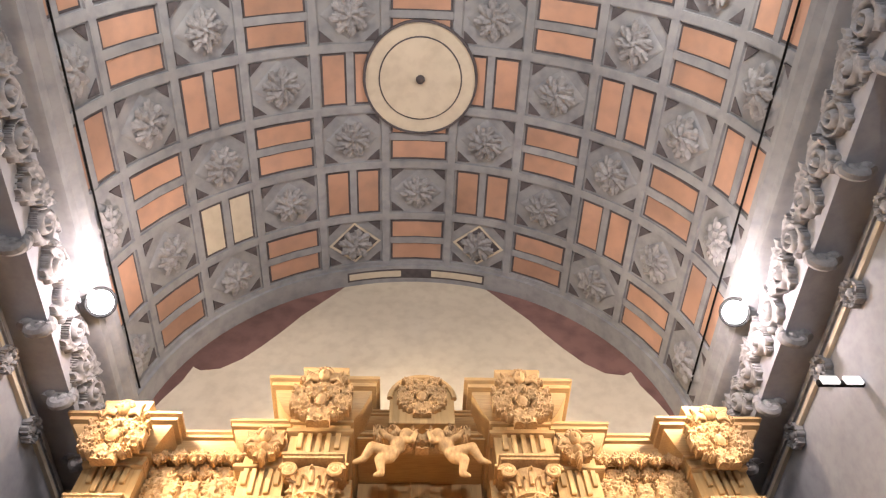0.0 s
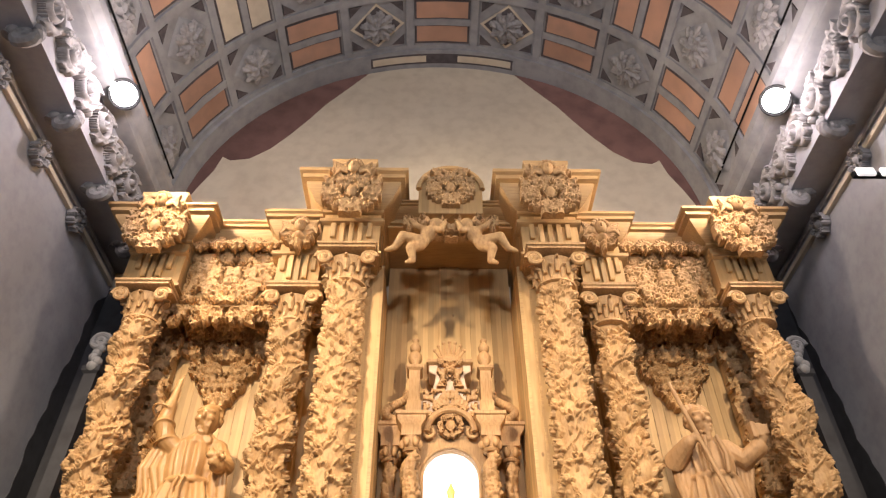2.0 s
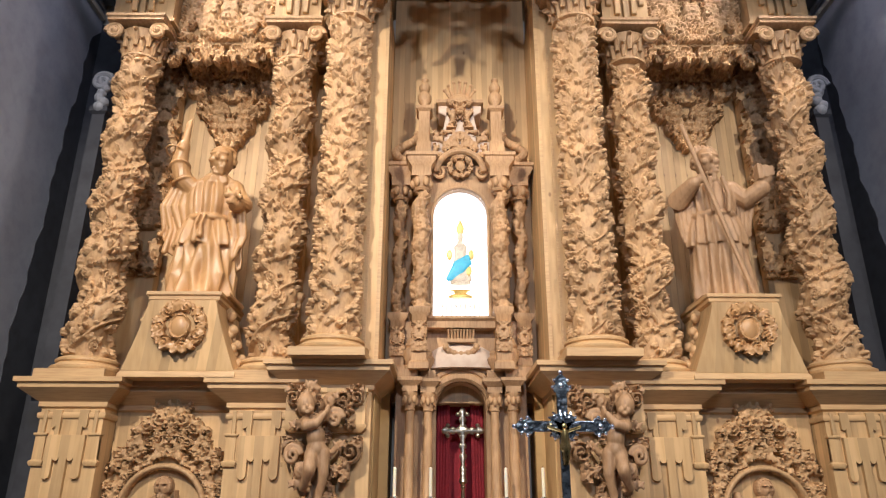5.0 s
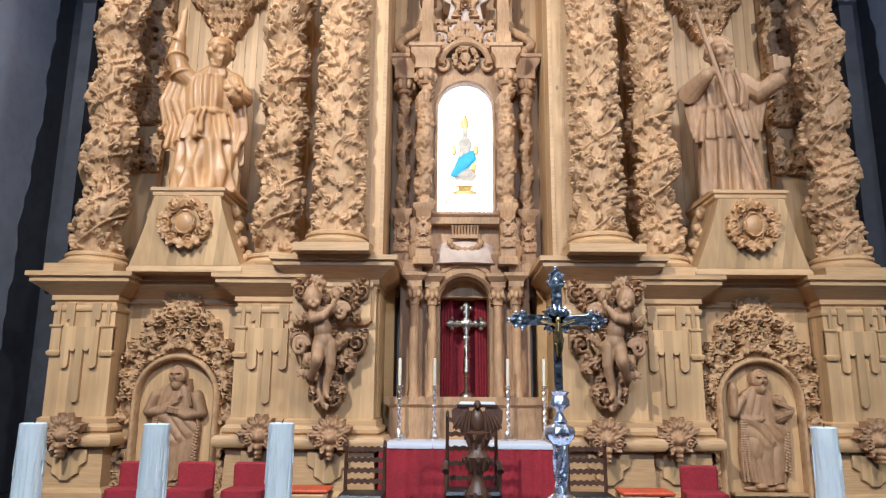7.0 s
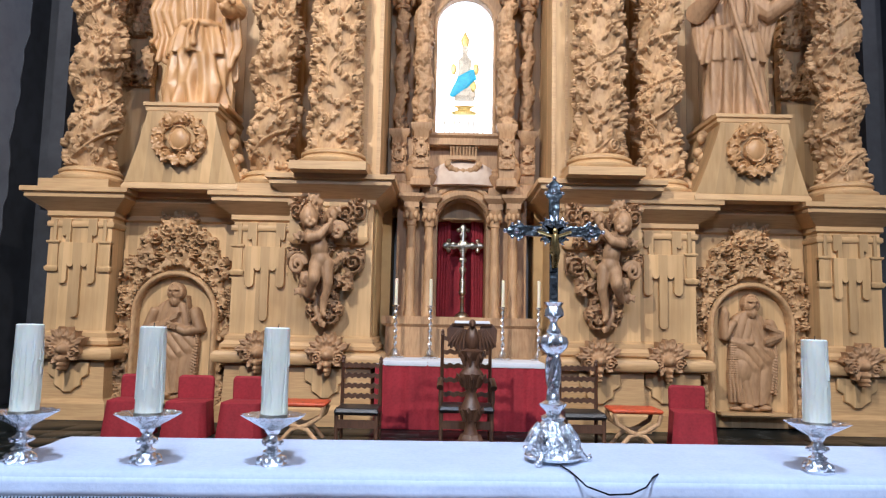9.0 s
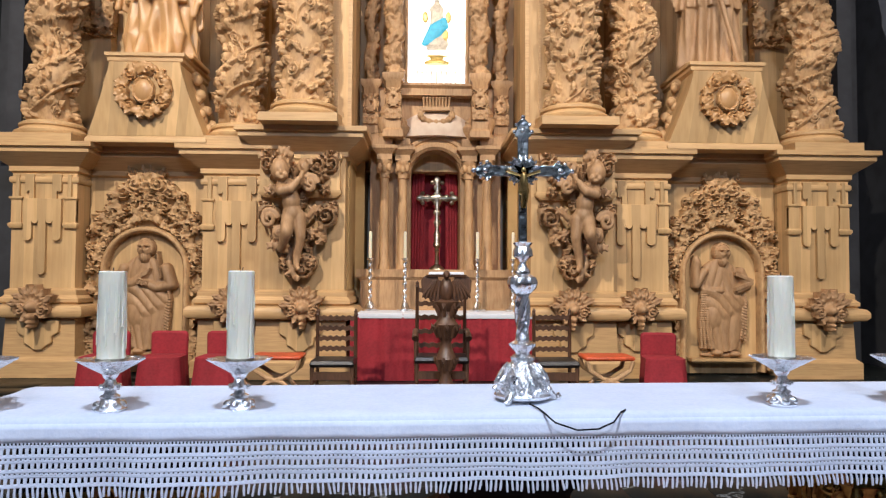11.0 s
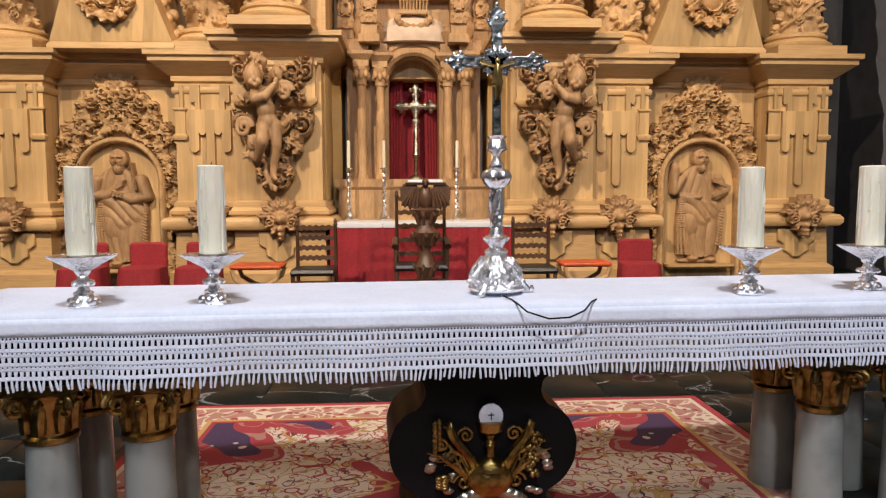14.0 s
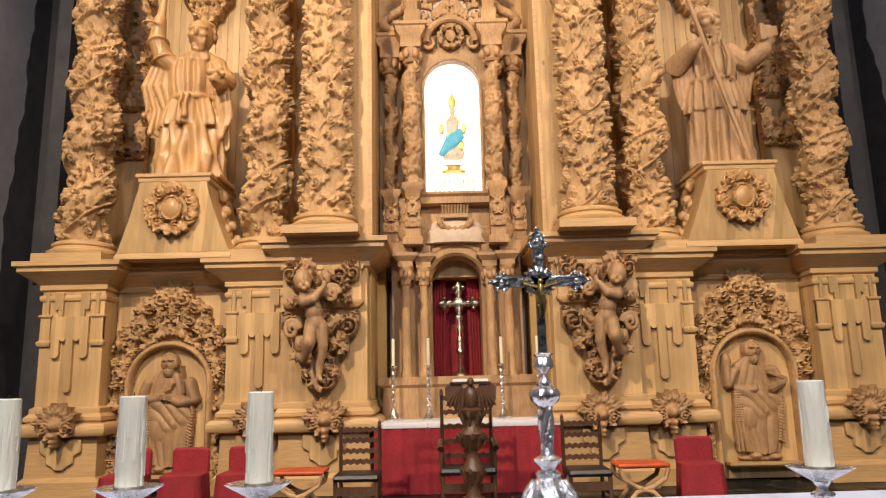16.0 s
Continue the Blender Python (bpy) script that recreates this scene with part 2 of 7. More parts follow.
# ---- mesh helpers ----
class Geo:
    """Vertices and faces gathered for one mesh."""

    def __init__(self):
        self.v, self.f = [], []

    def add(self, verts, faces):
        k = len(self.v)
        self.v += [tuple(map(float, p)) for p in verts]
        self.f += [tuple(i + k for i in f) for f in faces]
        return self

    def levels(self, rects):
        """Rectangles (x0, x1, y0, y1, z) one above another, joined and closed."""
        v = []
        for x0, x1, y0, y1, z in rects:
            v += [(x0, y0, z), (x1, y0, z), (x1, y1, z), (x0, y1, z)]
        f = [(3, 2, 1, 0)]
        n = len(rects)
        for i in range(n - 1):
            a = 4 * i
            f += [(a + j, a + (j + 1) % 4, a + 4 + (j + 1) % 4, a + 4 + j) for j in range(4)]
        f.append(tuple(4 * (n - 1) + j for j in range(4)))
        return self.add(v, f)

    def box(self, x0, x1, y0, y1, z0, z1):
        return self.levels([(x0, x1, y0, y1, z0), (x0, x1, y0, y1, z1)])

    def mould(self, x0, x1, y0, y1, profile):
        """A moulding round a block: profile of (overhang, z); the back stays at y1."""
        return self.levels([(x0 - o, x1 + o, y0 - o, y1, z) for o, z in profile])

    def lathe(self, profile, n=24, x=0, y=0, z=0, wave=None):
        v, f = [], []
        for r, h in profile:
            for i in range(n):
                a = 2 * math.pi * i / n
                q = r * (wave(a, h) if wave else 1)
                v.append((x + q * math.cos(a), y + q * math.sin(a), z + h))
        for k in range(len(profile) - 1):
            for i in range(n):
                j = (i + 1) % n
                f.append((k * n + i, k * n + j, (k + 1) * n + j, (k + 1) * n + i))
        f.append(tuple(range(n - 1, -1, -1)))
        f.append(tuple((len(profile) - 1) * n + i for i in range(n)))
        return self.add(v, f)

    def prism(self, pts, y0, y1):
        """An outline in x, z drawn out from y0 to y1."""
        n = len(pts)
        v = [(x, y0, z) for x, z in pts] + [(x, y1, z) for x, z in pts]
        f = [tuple(range(n)), tuple(range(2 * n - 1, n - 1, -1))]
        f += [(i, i + n, (i + 1) % n + n, (i + 1) % n) for i in range(n)]
        return self.add(v, f)

    def tube(self, path, radius, n=8):
        """A tube along points; radius: one number or one a point."""
        path = [Vector(p) for p in path]
        rad = radius if hasattr(radius, "__len__") else [radius] * len(path)
        v, f = [], []
        up = Vector((0.13, 0.31, 0.94))
        for k, p in enumerate(path):
            d = (path[min(k + 1, len(path) - 1)] - path[max(k - 1, 0)]).normalized()
            a = d.cross(up)
            a = a.normalized() if a.length > 1e-4 else d.orthogonal().normalized()
            b = d.cross(a)
            for i in range(n):
                w = 2 * math.pi * i / n
                v.append(p + (a * math.cos(w) + b * math.sin(w)) * rad[k])
        for k in range(len(path) - 1):
            for i in range(n):
                j = (i + 1) % n
                f.append((k * n + i, k * n + j, (k + 1) * n + j, (k + 1) * n + i))
        f += [tuple(range(n - 1, -1, -1)), tuple((len(path) - 1) * n + i for i in range(n))]
        return self.add(v, f)

    def ball(self, c, r, n=12, m=8):
        r = r if hasattr(r, "__len__") else (r, r, r)
        k = len(self.v)
        self.lathe([(math.sin(math.pi * (i + 0.02) / (m + 0.04)), -math.cos(math.pi * (i + 0.02) / (m + 0.04))) for i in range(m + 1)], n)
        self.v[k:] = [(c[0] + x * r[0], c[1] + y * r[1], c[2] + z * r[2]) for x, y, z in self.v[k:]]
        return self

    def moved(self, m, start=0):
        self.v[start:] = [tuple(m @ Vector(p)) for p in self.v[start:]]
        return self

    def mesh(self, name, smooth=40):
        me = bpy.data.meshes.new(name)
        me.from_pydata(self.v, [], self.f)
        bm = bmesh.new()
        bm.from_mesh(me)
        bmesh.ops.recalc_face_normals(bm, faces=bm.faces)
        bm.to_mesh(me)
        bm.free()
        if smooth:
            me.polygons.foreach_set("use_smooth", [True] * len(me.polygons))
            me.set_sharp_from_angle(angle=radians(smooth))
        return me


def thing(name, label, category, x=0, y=0, z=0, rz=0, group="", kind=""):
    ob = new(name)
    ob.matrix_world = pose(x, y, z, 0, 0, rz)
    return tagged(ob, label, category, group, kind)


def part(name, geo, mat, parent=None, label="", bevel=0.0, smooth=40, m=None):
    data = geo.mesh(name, smooth) if isinstance(geo, Geo) else geo
    if not data.materials:
        data.materials.append(mat)
    ob = new(name, data)
    if parent is not None:
        ob.parent = parent
    if m is not None:
        ob.matrix_basis = m
    if bevel:
        b = ob.modifiers.new("bevel", "BEVEL")
        b.width, b.segments, b.limit_method, b.angle_limit = bevel, 2, "ANGLE", radians(50)
    return tagged(ob, label)


def setting(name, geo, mat, label, category, smooth=40, bevel=0.0):
    ob = part(name, geo, mat, None, "", bevel, smooth)
    return tagged(ob, label, category, "", "structure")


# ---- carved relief: heights on a grid, from leaves, scrolls and flowers ----
class Relief:
    def __init__(self, width, height, step, wrap=False):
        self.w, self.h, self.wrap = width, height, wrap
        self.nx, self.ny = int(width / step) + 1, int(height / step) + 1
        self.x, self.y = np.meshgrid(np.linspace(0, width, self.nx), np.linspace(0, height, self.ny))
        self.z = np.zeros_like(self.x)

    def _put(self, cx, cy, reach, shape):
        for shift in ((-self.w, 0, self.w) if self.wrap else (0,)):
            x, y = self.x - cx - shift, self.y - cy
            near = (np.abs(x) < reach) & (np.abs(y) < reach)
            if near.any():
                rows, cols = np.where(near.any(1))[0], np.where(near.any(0))[0]
                win = np.s_[rows[0] : rows[-1] + 1, cols[0] : cols[-1] + 1]
                self.z[win] = np.maximum(self.z[win], shape(x[win], y[win]))

    def leaf(self, cx, cy, angle, size, fat=0.38, depth=1.0):
        """A lobed acanthus leaf that springs from (cx, cy)."""
        c, s = math.cos(angle), math.sin(angle)

        def shape(x, y):
            a = (x * c + y * s) / size
            b = (-x * s + y * c) / size - 0.18 * a * a
            inside = np.clip(a, 0.001, 0.999)
            w = fat * np.sin(np.pi * inside) ** 0.8 * (0.78 + 0.22 * np.cos(inside * 17))
            q = 1 - (b / (w + 1e-4)) ** 2
            vein = 0.28 * np.exp(-((b / 0.05) ** 2)) + 0.12 * np.cos(inside * 17 + 7 * np.abs(b))
            return np.where((q > 0) & (a > 0) & (a < 1), depth * (np.sqrt(np.clip(q, 0, 1)) * (0.55 + 0.45 * inside) - vein * 0.6), 0)

        self._put(cx, cy, size * 1.1, shape)

    def scroll(self, cx, cy, angle, size, turn=1, depth=0.9):
        def shape(x, y):
            r = np.hypot(x, y) / size
            th = (turn * np.arctan2(y, x) + angle) / (2 * np.pi)
            ph = np.mod(r * 2.1 - th, 1) - 0.5
            hgt = depth * np.clip(np.cos(ph * np.pi * 1.1), 0, 1) ** 0.7 * (1.05 - 0.4 * r)
            return np.where(r < 1, np.maximum(hgt, depth * 1.1 * np.exp(-((r / 0.16) ** 2))), 0)

        self._put(cx, cy, size, shape)

    def flower(self, cx, cy, angle, size, petals=6, depth=1.0):
        def shape(x, y):
            r, th = np.hypot(x, y) / size, np.arctan2(y, x) + angle
            edge = 0.68 + 0.32 * np.abs(np.cos(th * petals / 2))
            q = r / edge
            hgt = depth * (np.sin(np.pi * np.clip(q, 0, 1)) ** 0.6) * (0.55 + 0.3 * np.abs(np.cos(th * petals / 2)))
            return np.where(q < 1, np.maximum(hgt, depth * np.exp(-((r / 0.22) ** 2))), 0)

        self._put(cx, cy, size, shape)

    def ball(self, cx, cy, size, depth=1.0):
        self._put(cx, cy, size, lambda x, y: depth * np.sqrt(np.clip(1 - (x * x + y * y) / size**2, 0, 1)))

    def ridge(self, pts, width, depth=0.7):
        for (x0, y0), (x1, y1) in zip(pts, pts[1:]):
            n = max(2, int(math.hypot(x1 - x0, y1 - y0) / width * 1.6))
            for i in range(n):
                t = i / n
                self.ball(x0 + (x1 - x0) * t, y0 + (y1 - y0) * t, width, depth)

    def foliage(self, rng, count, size, inside=lambda x, y: True, scrolls=0.3, flowers=0.12, swirl=0.0):
        """Leaves, scrolls and flowers spread evenly where inside() allows."""
        placed = []
        for _ in range(count * 12):
            if len(placed) >= count:
                break
            x, y = rng.uniform(0, self.w), rng.uniform(0, self.h)
            if not inside(x, y) or any((x - a) ** 2 + (y - b) ** 2 < (0.55 * size) ** 2 for a, b in placed):
                continue
            placed.append((x, y))
            k, s, a = rng.random(), size * rng.uniform(0.75, 1.25), rng.uniform(0, 6.28)
            if k < scrolls:
                self.scroll(x, y, a, s * 0.55, rng.choice((-1, 1)))
                self.leaf(x, y, a, s, 0.3)
            elif k < scrolls + flowers:
                self.flower(x, y, a, s * 0.5, rng.choice((5, 6, 8)))
            else:
                self.leaf(x, y, a, s * 1.1)
                self.leaf(x, y, a + rng.uniform(0.7, 1.2), s * 0.8)
                self.leaf(x, y, a - rng.uniform(0.7, 1.2), s * 0.8)

    def plate(self, name, depth, back=0.03, thin=0.06, base=0.0):
        """The carving as a closed mesh in x, z that stands out towards -y; bare ground is left open unless base is given."""
        keep = self.z > thin if base <= 0 else np.ones_like(self.z, bool)
        quad = keep[:-1, :-1] & keep[1:, :-1] & keep[:-1, 1:] & keep[1:, 1:]
        idx = np.arange(self.nx * self.ny).reshape(self.ny, self.nx)
        q = np.stack([idx[:-1, :-1][quad], idx[:-1, 1:][quad], idx[1:, 1:][quad], idx[1:, :-1][quad]], 1)
        used, inv = np.unique(q, return_inverse=True)
        q = inv.reshape(-1, 4)
        X, Z, D = self.x.ravel()[used], self.y.ravel()[used], self.z.ravel()[used]
        front = np.stack([X, -(base + D * depth), Z], 1)
        behind = np.stack([X, np.full_like(X, back), Z], 1)
        edges = np.concatenate([q[:, [i, (i + 1) % 4]] for i in range(4)])
        key = np.sort(edges, 1)
        _, first, count = np.unique(key, axis=0, return_index=True, return_counts=True)
        rim = edges[first[count == 1]]
        n = len(used)
        walls = np.stack([rim[:, 1], rim[:, 0], rim[:, 0] + n, rim[:, 1] + n], 1)
        me = bpy.data.meshes.new(name)
        me.from_pydata(np.concatenate([front, behind]).tolist(), [], np.concatenate([q, walls]).tolist())
        me.polygons.foreach_set("use_smooth", [True] * len(me.polygons))
        me.set_sharp_from_angle(angle=radians(60))
        return me

    def round(self, name, radius, depth, axis=lambda h: (0, 0), swell=lambda h: 1.0):
        """The carving wrapped round a shaft; axis(h): how far its middle line strays at height h."""
        v = np.zeros((self.ny, self.nx - 1, 3))
        for k in range(self.ny):
            h = self.y[k, 0]
            ax, ay = axis(h)
            a = self.x[k, :-1] / self.w * 2 * np.pi
            r = radius * swell(h) + self.z[k, :-1] * depth
            v[k, :, 0], v[k, :, 1], v[k, :, 2] = ax + r * np.cos(a), ay + r * np.sin(a), h
        n = self.nx - 1
        i, k = np.meshgrid(np.arange(n), np.arange(self.ny - 1))
        j = (i + 1) % n
        f = np.stack([k * n + i, k * n + j, (k + 1) * n + j, (k + 1) * n + i], -1).reshape(-1, 4)
        me = bpy.data.meshes.new(name)
        me.from_pydata(v.reshape(-1, 3).tolist(), [], f.tolist())
        me.polygons.foreach_set("use_smooth", [True] * len(me.polygons))
        return me



# ---- the church: floor, walls, vault ----
BACK, SIDE, SPRING, RADIUS = 2.4, 7.7, 13.7, 6.85
floor = setting("floor", Geo().box(-8.2, 8.2, -21, 3, -0.3, -0.006), marble, "polished dark green marble church floor", "floor")
for s, n in ((-1, "wall_west"), (1, "wall_east")):
    setting(n, Geo().box(*sorted((s * SIDE, s * (SIDE + 0.5))), -21, 3, 0, 14.2), plaster, "plain blue-grey plastered side wall of the church", "wall")
setting("wall_south", Geo().box(-8.2, 8.2, -21.5, -21, 0, 21), plaster, "plain grey plastered wall closing the nave", "wall")
# dark panels carry the shade of the gap beside the altarpiece in their colour
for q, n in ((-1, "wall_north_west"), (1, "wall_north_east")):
    setting(n, Geo().box(*sorted((q * 6.45, q * 7.69)), BACK - 0.03, BACK - 0.004, 0, 11.4), slate, "dark slate-coloured panel on the end wall for the shaded gap beside the altarpiece", "wall")
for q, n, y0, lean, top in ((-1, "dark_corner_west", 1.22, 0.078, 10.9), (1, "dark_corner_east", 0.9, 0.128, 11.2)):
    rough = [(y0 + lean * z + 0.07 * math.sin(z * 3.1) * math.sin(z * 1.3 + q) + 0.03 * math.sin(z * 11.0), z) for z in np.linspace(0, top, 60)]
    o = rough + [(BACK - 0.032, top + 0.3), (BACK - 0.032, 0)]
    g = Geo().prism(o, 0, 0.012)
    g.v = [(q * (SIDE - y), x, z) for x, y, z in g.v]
    setting(n, g, slate, "dark sheet with a ragged edge in the wall's corner", "wall")
setting("wall_north", Geo().box(-8.2, 8.2, BACK, BACK + 0.5, 0, 21.5), cream, "cream plastered end wall behind the altarpiece", "wall")


def rose(seed):
    """A rosette of curled leaves, as heights on a small grid."""
    rng = random.Random(seed)
    n = 30
    x, y = np.meshgrid(np.linspace(-1, 1, n), np.linspace(-1, 1, n))
    r, th = np.hypot(x, y), np.arctan2(y, x)
    a = rng.uniform(0, 6)
    outer = np.where(r < 0.72 + 0.26 * np.abs(np.cos(4 * th + a)), (0.35 + 0.4 * np.abs(np.cos(4 * th + a))) * np.sin(np.clip(r, 0, 1) * 3.0) ** 0.5, 0)
    inner = np.where(r < 0.5, 0.75 + 0.25 * np.cos(6 * th + a * 2 + 5 * r) - 0.5 * np.abs(r - 0.3), 0)
    cut = 0.25 * np.cos(16 * th + 7 * r)
    return np.clip(np.maximum(outer - np.clip(cut, 0, 1) * (r > 0.5), np.maximum(inner, 1.15 * np.exp(-((r / 0.16) ** 2)))), 0, 2)


ROSES = [rose(1), rose(2), rose(3)]


def vault():
    """A barrel vault of coffers: ribs, terracotta pairs and stucco rosettes in turn."""
    cell = math.pi * RADIUS / 11
    depth = 1.73
    g = [Geo(), Geo(), Geo(), Geo(), Geo()]

    def at(u, y, h):
        a = math.pi / 2 - u / RADIUS
        r = RADIUS - h
        return (r * math.cos(a) - 0.13, y, SPRING + r * math.sin(a))

    def slab(k, u0, u1, y0, y1, h0, h1, n=3):
        us = np.linspace(u0, u1, n)
        v = [at(u, y, h) for u in us for y in (y0, y1) for h in (h0, h1)]
        f = []
        for i in range(n - 1):
            a, b = 4 * i, 4 * i + 4
            f += [(a + 1, b + 1, b + 3, a + 3), (a, a + 2, b + 2, b), (a, b, b + 1, a + 1), (a + 2, a + 3, b + 3, b + 2)]
        f += [(0, 1, 3, 2), (4 * n - 4, 4 * n - 2, 4 * n - 1, 4 * n - 3)]
        g[k].add(v, f)

    rows = 13
    y_top = 1.765
    slab(0, -cell * 5.5, cell * 5.5, y_top - rows * depth, BACK, -0.35, 0.0, 53)
    for i in range(12):
        u = (i - 5.5) * cell
        slab(0, u - 0.11, u + 0.11, y_top - rows * depth, y_top, -0.02, 0.07)
    for j in range(rows + 1):
        y = y_top - j * depth
        slab(0, -cell * 5.5, cell * 5.5, y - 0.11, y + 0.11, -0.02, 0.066, 53)
    slab(0, -cell * 5.5, cell * 5.5, y_top + 0.02, BACK, -0.02, 0.16, 53)
    for u0, u1, k in ((-2.2, -0.5, 4), (-0.42, 0.42, 1), (0.5, 2.2, 4)):
        slab(k, u0, u1, y_top + 0.2, y_top + 0.42, 0.1, 0.175, 9)
        slab(1, u0 - 0.06, u1 + 0.06, y_top + 0.14, y_top + 0.48, 0.1, 0.168, 9)
    eye_y = -4.29
    for c in range(-5, 6):
        for j in range(rows):
            u, y = c * cell, y_top - (j + 0.5) * depth
            if abs(u) < 1.0 and abs(y - eye_y) < 1.0:
                continue
            hu, hy = cell / 2 - 0.11, depth / 2 - 0.11
            if (c + j) % 2 == 0:
                for s in (-1, 1):
                    if c % 2:
                        a = (u + s * hu * 0.52 - hu * 0.34, u + s * hu * 0.52 + hu * 0.34, y - hy * 0.88, y + hy * 0.88)
                    else:
                        a = (u - hu * 0.88, u + hu * 0.88, y + s * hy * 0.52 - hy * 0.34, y + s * hy * 0.52 + hy * 0.34)
                    bare = c == -3 and j == 1
                    slab(4 if bare else 2, *a, -0.02, 0.02)
                    slab(1, a[0] - 0.06, a[1] + 0.06, a[2] - 0.06, a[3] + 0.06, -0.02, 0.012)
                slab(0, *((u - 0.1, u + 0.1, y - hy, y + hy) if c % 2 else (u - hu, u + hu, y - 0.1, y + 0.1)), -0.02, 0.05)
            else:
                for su in (-1, 1):
                    for sy in (-1, 1):
                        p = [(u + su * hu * 0.92, y + sy * hy * 0.92), (u + su * hu * 0.5, y + sy * hy * 0.92), (u + su * hu * 0.92, y + sy * hy * 0.5)]
                        g[1].add([at(a, b, 0.004) for a, b in p] + [at(a, b, 0.03) for a, b in p], [(0, 1, 2), (3, 4, 5), (0, 1, 4, 3), (1, 2, 5, 4), (2, 0, 3, 5)])
                d = [(u, y - hy * 0.9), (u + hu * 0.9, y), (u, y + hy * 0.9), (u - hu * 0.9, y)]
                bare = j == 0 and abs(c) == 1
                if bare:
                    g[4].add([at(u + (a - u) * 1.05, y + (b - y) * 1.05, 0.02) for a, b in d], [(0, 1, 2, 3)])
                g[1 if bare else 0].add([at(a, b, -0.01) for a, b in d] + [at(u + (a - u) * 0.8, y + (b - y) * 0.8, 0.06) for a, b in d], [(4, 5, 6, 7)] + [(i, (i + 1) % 4, 4 + (i + 1) % 4, 4 + i) for i in range(4)])
                ros, w = ROSES[(c * 3 + j) % 3], hu * 1.36
                keep = ros > 0.05
                m = ros.shape[0]
                idx = {}
                v, f = [], []
                for a in range(m):
                    for b in range(m):
                        if keep[a, b]:
                            idx[a, b] = len(v)
                            v.append(at(u + w * (a / (m - 1) - 0.5), y + w * (b / (m - 1) - 0.5), 0.05 + 0.2 * float(ros[a, b])))
                for a in range(m - 1):
                    for b in range(m - 1):
                        q = [(a, b), (a + 1, b), (a + 1, b + 1), (a, b + 1)]
                        if all(k in idx for k in q):
                            f.append(tuple(idx[k] for k in q))
                g[3].add(v, f)
    # the round eye
    for r0, r1, h, k in ((1.55, 1.61, 0.14, 1), (1.17, 1.56, 0.10, 0), (1.13, 1.18, 0.115, 1), (0.0, 1.14, 0.13, 0)):
        n = 48
        for i in range(n):
            a, b = 2 * math.pi * i / n, 2 * math.pi * (i + 1) / n
            q = [(r0, a), (r1, a), (r1, b), (r0, b)]
            v = [at(r * math.cos(w), eye_y + r * math.sin(w), h) for r, w in q] + [at(r * math.cos(w), eye_y + r * math.sin(w), -0.02) for r, w in q]
            (g[1] if k else g[4]).add(v, [(0, 1, 2, 3), (1, 5, 6, 2), (0, 3, 7, 4)])
    g[1].ball(at(0, eye_y, 0.16), 0.13, 12, 8)
    k = 0
    merged, kinds = Geo(), []
    for n, geo in enumerate(g):
        merged.add(geo.v, geo.f)
        kinds += [n] * len(geo.f)
    me = merged.mesh("ceiling", 35)
    for m in (rib_grey, rib_dark, terracotta, stucco, cream):
        me.materials.append(m)
    me.polygons.foreach_set("material_index", kinds)
    return tagged(new("ceiling", me), "coffered barrel vault with terracotta panels and stucco rosettes", "ceiling", "", "structure")


vault()
for s in (-1, 1):
    g = Geo()
    x0, x1 = sorted((s * 6.72, s * 8.2))
    prof = [(0.0, 13.0), (0.08, 13.05), (0.08, 13.3), (0.22, 13.42), (0.22, 13.62)]
    g.levels([(x0 - o if s > 0 else x0, x1 if s > 0 else x1 + o, -20.9, BACK - 0.02, z) for o, z in prof])
    setting("cornice_east" if s > 0 else "cornice_west", g, rib_grey, "weathered grey stone cornice at the foot of the vault", "cornice")
    g = Geo().box(*sorted((s * 6.95, s * 7.72)), -20.9, BACK - 0.02, 11.9, 13.0)
    setting("frieze_east" if s > 0 else "frieze_west", g, plaster, "grey plaster frieze under the cornice", "wall")

# ---- the altarpiece: lower storey ----
CORNICE = ((0.0, 3.0), (0.04, 3.03), (0.04, 3.1), (0.12, 3.16), (0.28, 3.28), (0.28, 3.34), (0.33, 3.36), (0.33, 3.43))
FOOT = ((0.12, 0.0), (0.12, 0.24), (0.05, 0.3), (0.03, 0.86), (0.16, 0.88), (0.2, 0.93), (0.2, 1.0), (0.16, 1.05), (0.06, 1.07), (0.1, 1.1), (0.1, 1.15), (0.05, 1.2), (0.05, 1.27), (0.0, 1.3))


def pier(x0, x1, y0, lift, label):
    """A pedestal of the lower storey with foot, body and cornice."""
    p = thing("altarpiece_pedestal", label, "pedestal", (x0 + x1) / 2, y0, 0, group="pedestals of the altarpiece")
    h = (x1 - x0) / 2
    y1 = BACK - y0 - 0.02
    part("foot", Geo().mould(-h, h, 0, y1, FOOT), pine_across, p)
    part("body", Geo().box(-h, h, 0, y1, 1.28, 3.02 + lift), pine, p)
    part("cornice", Geo().mould(-h, h, 0, y1, [(o, z + lift) for o, z in CORNICE]), pine_across, p)
    return p


PIERS = {}
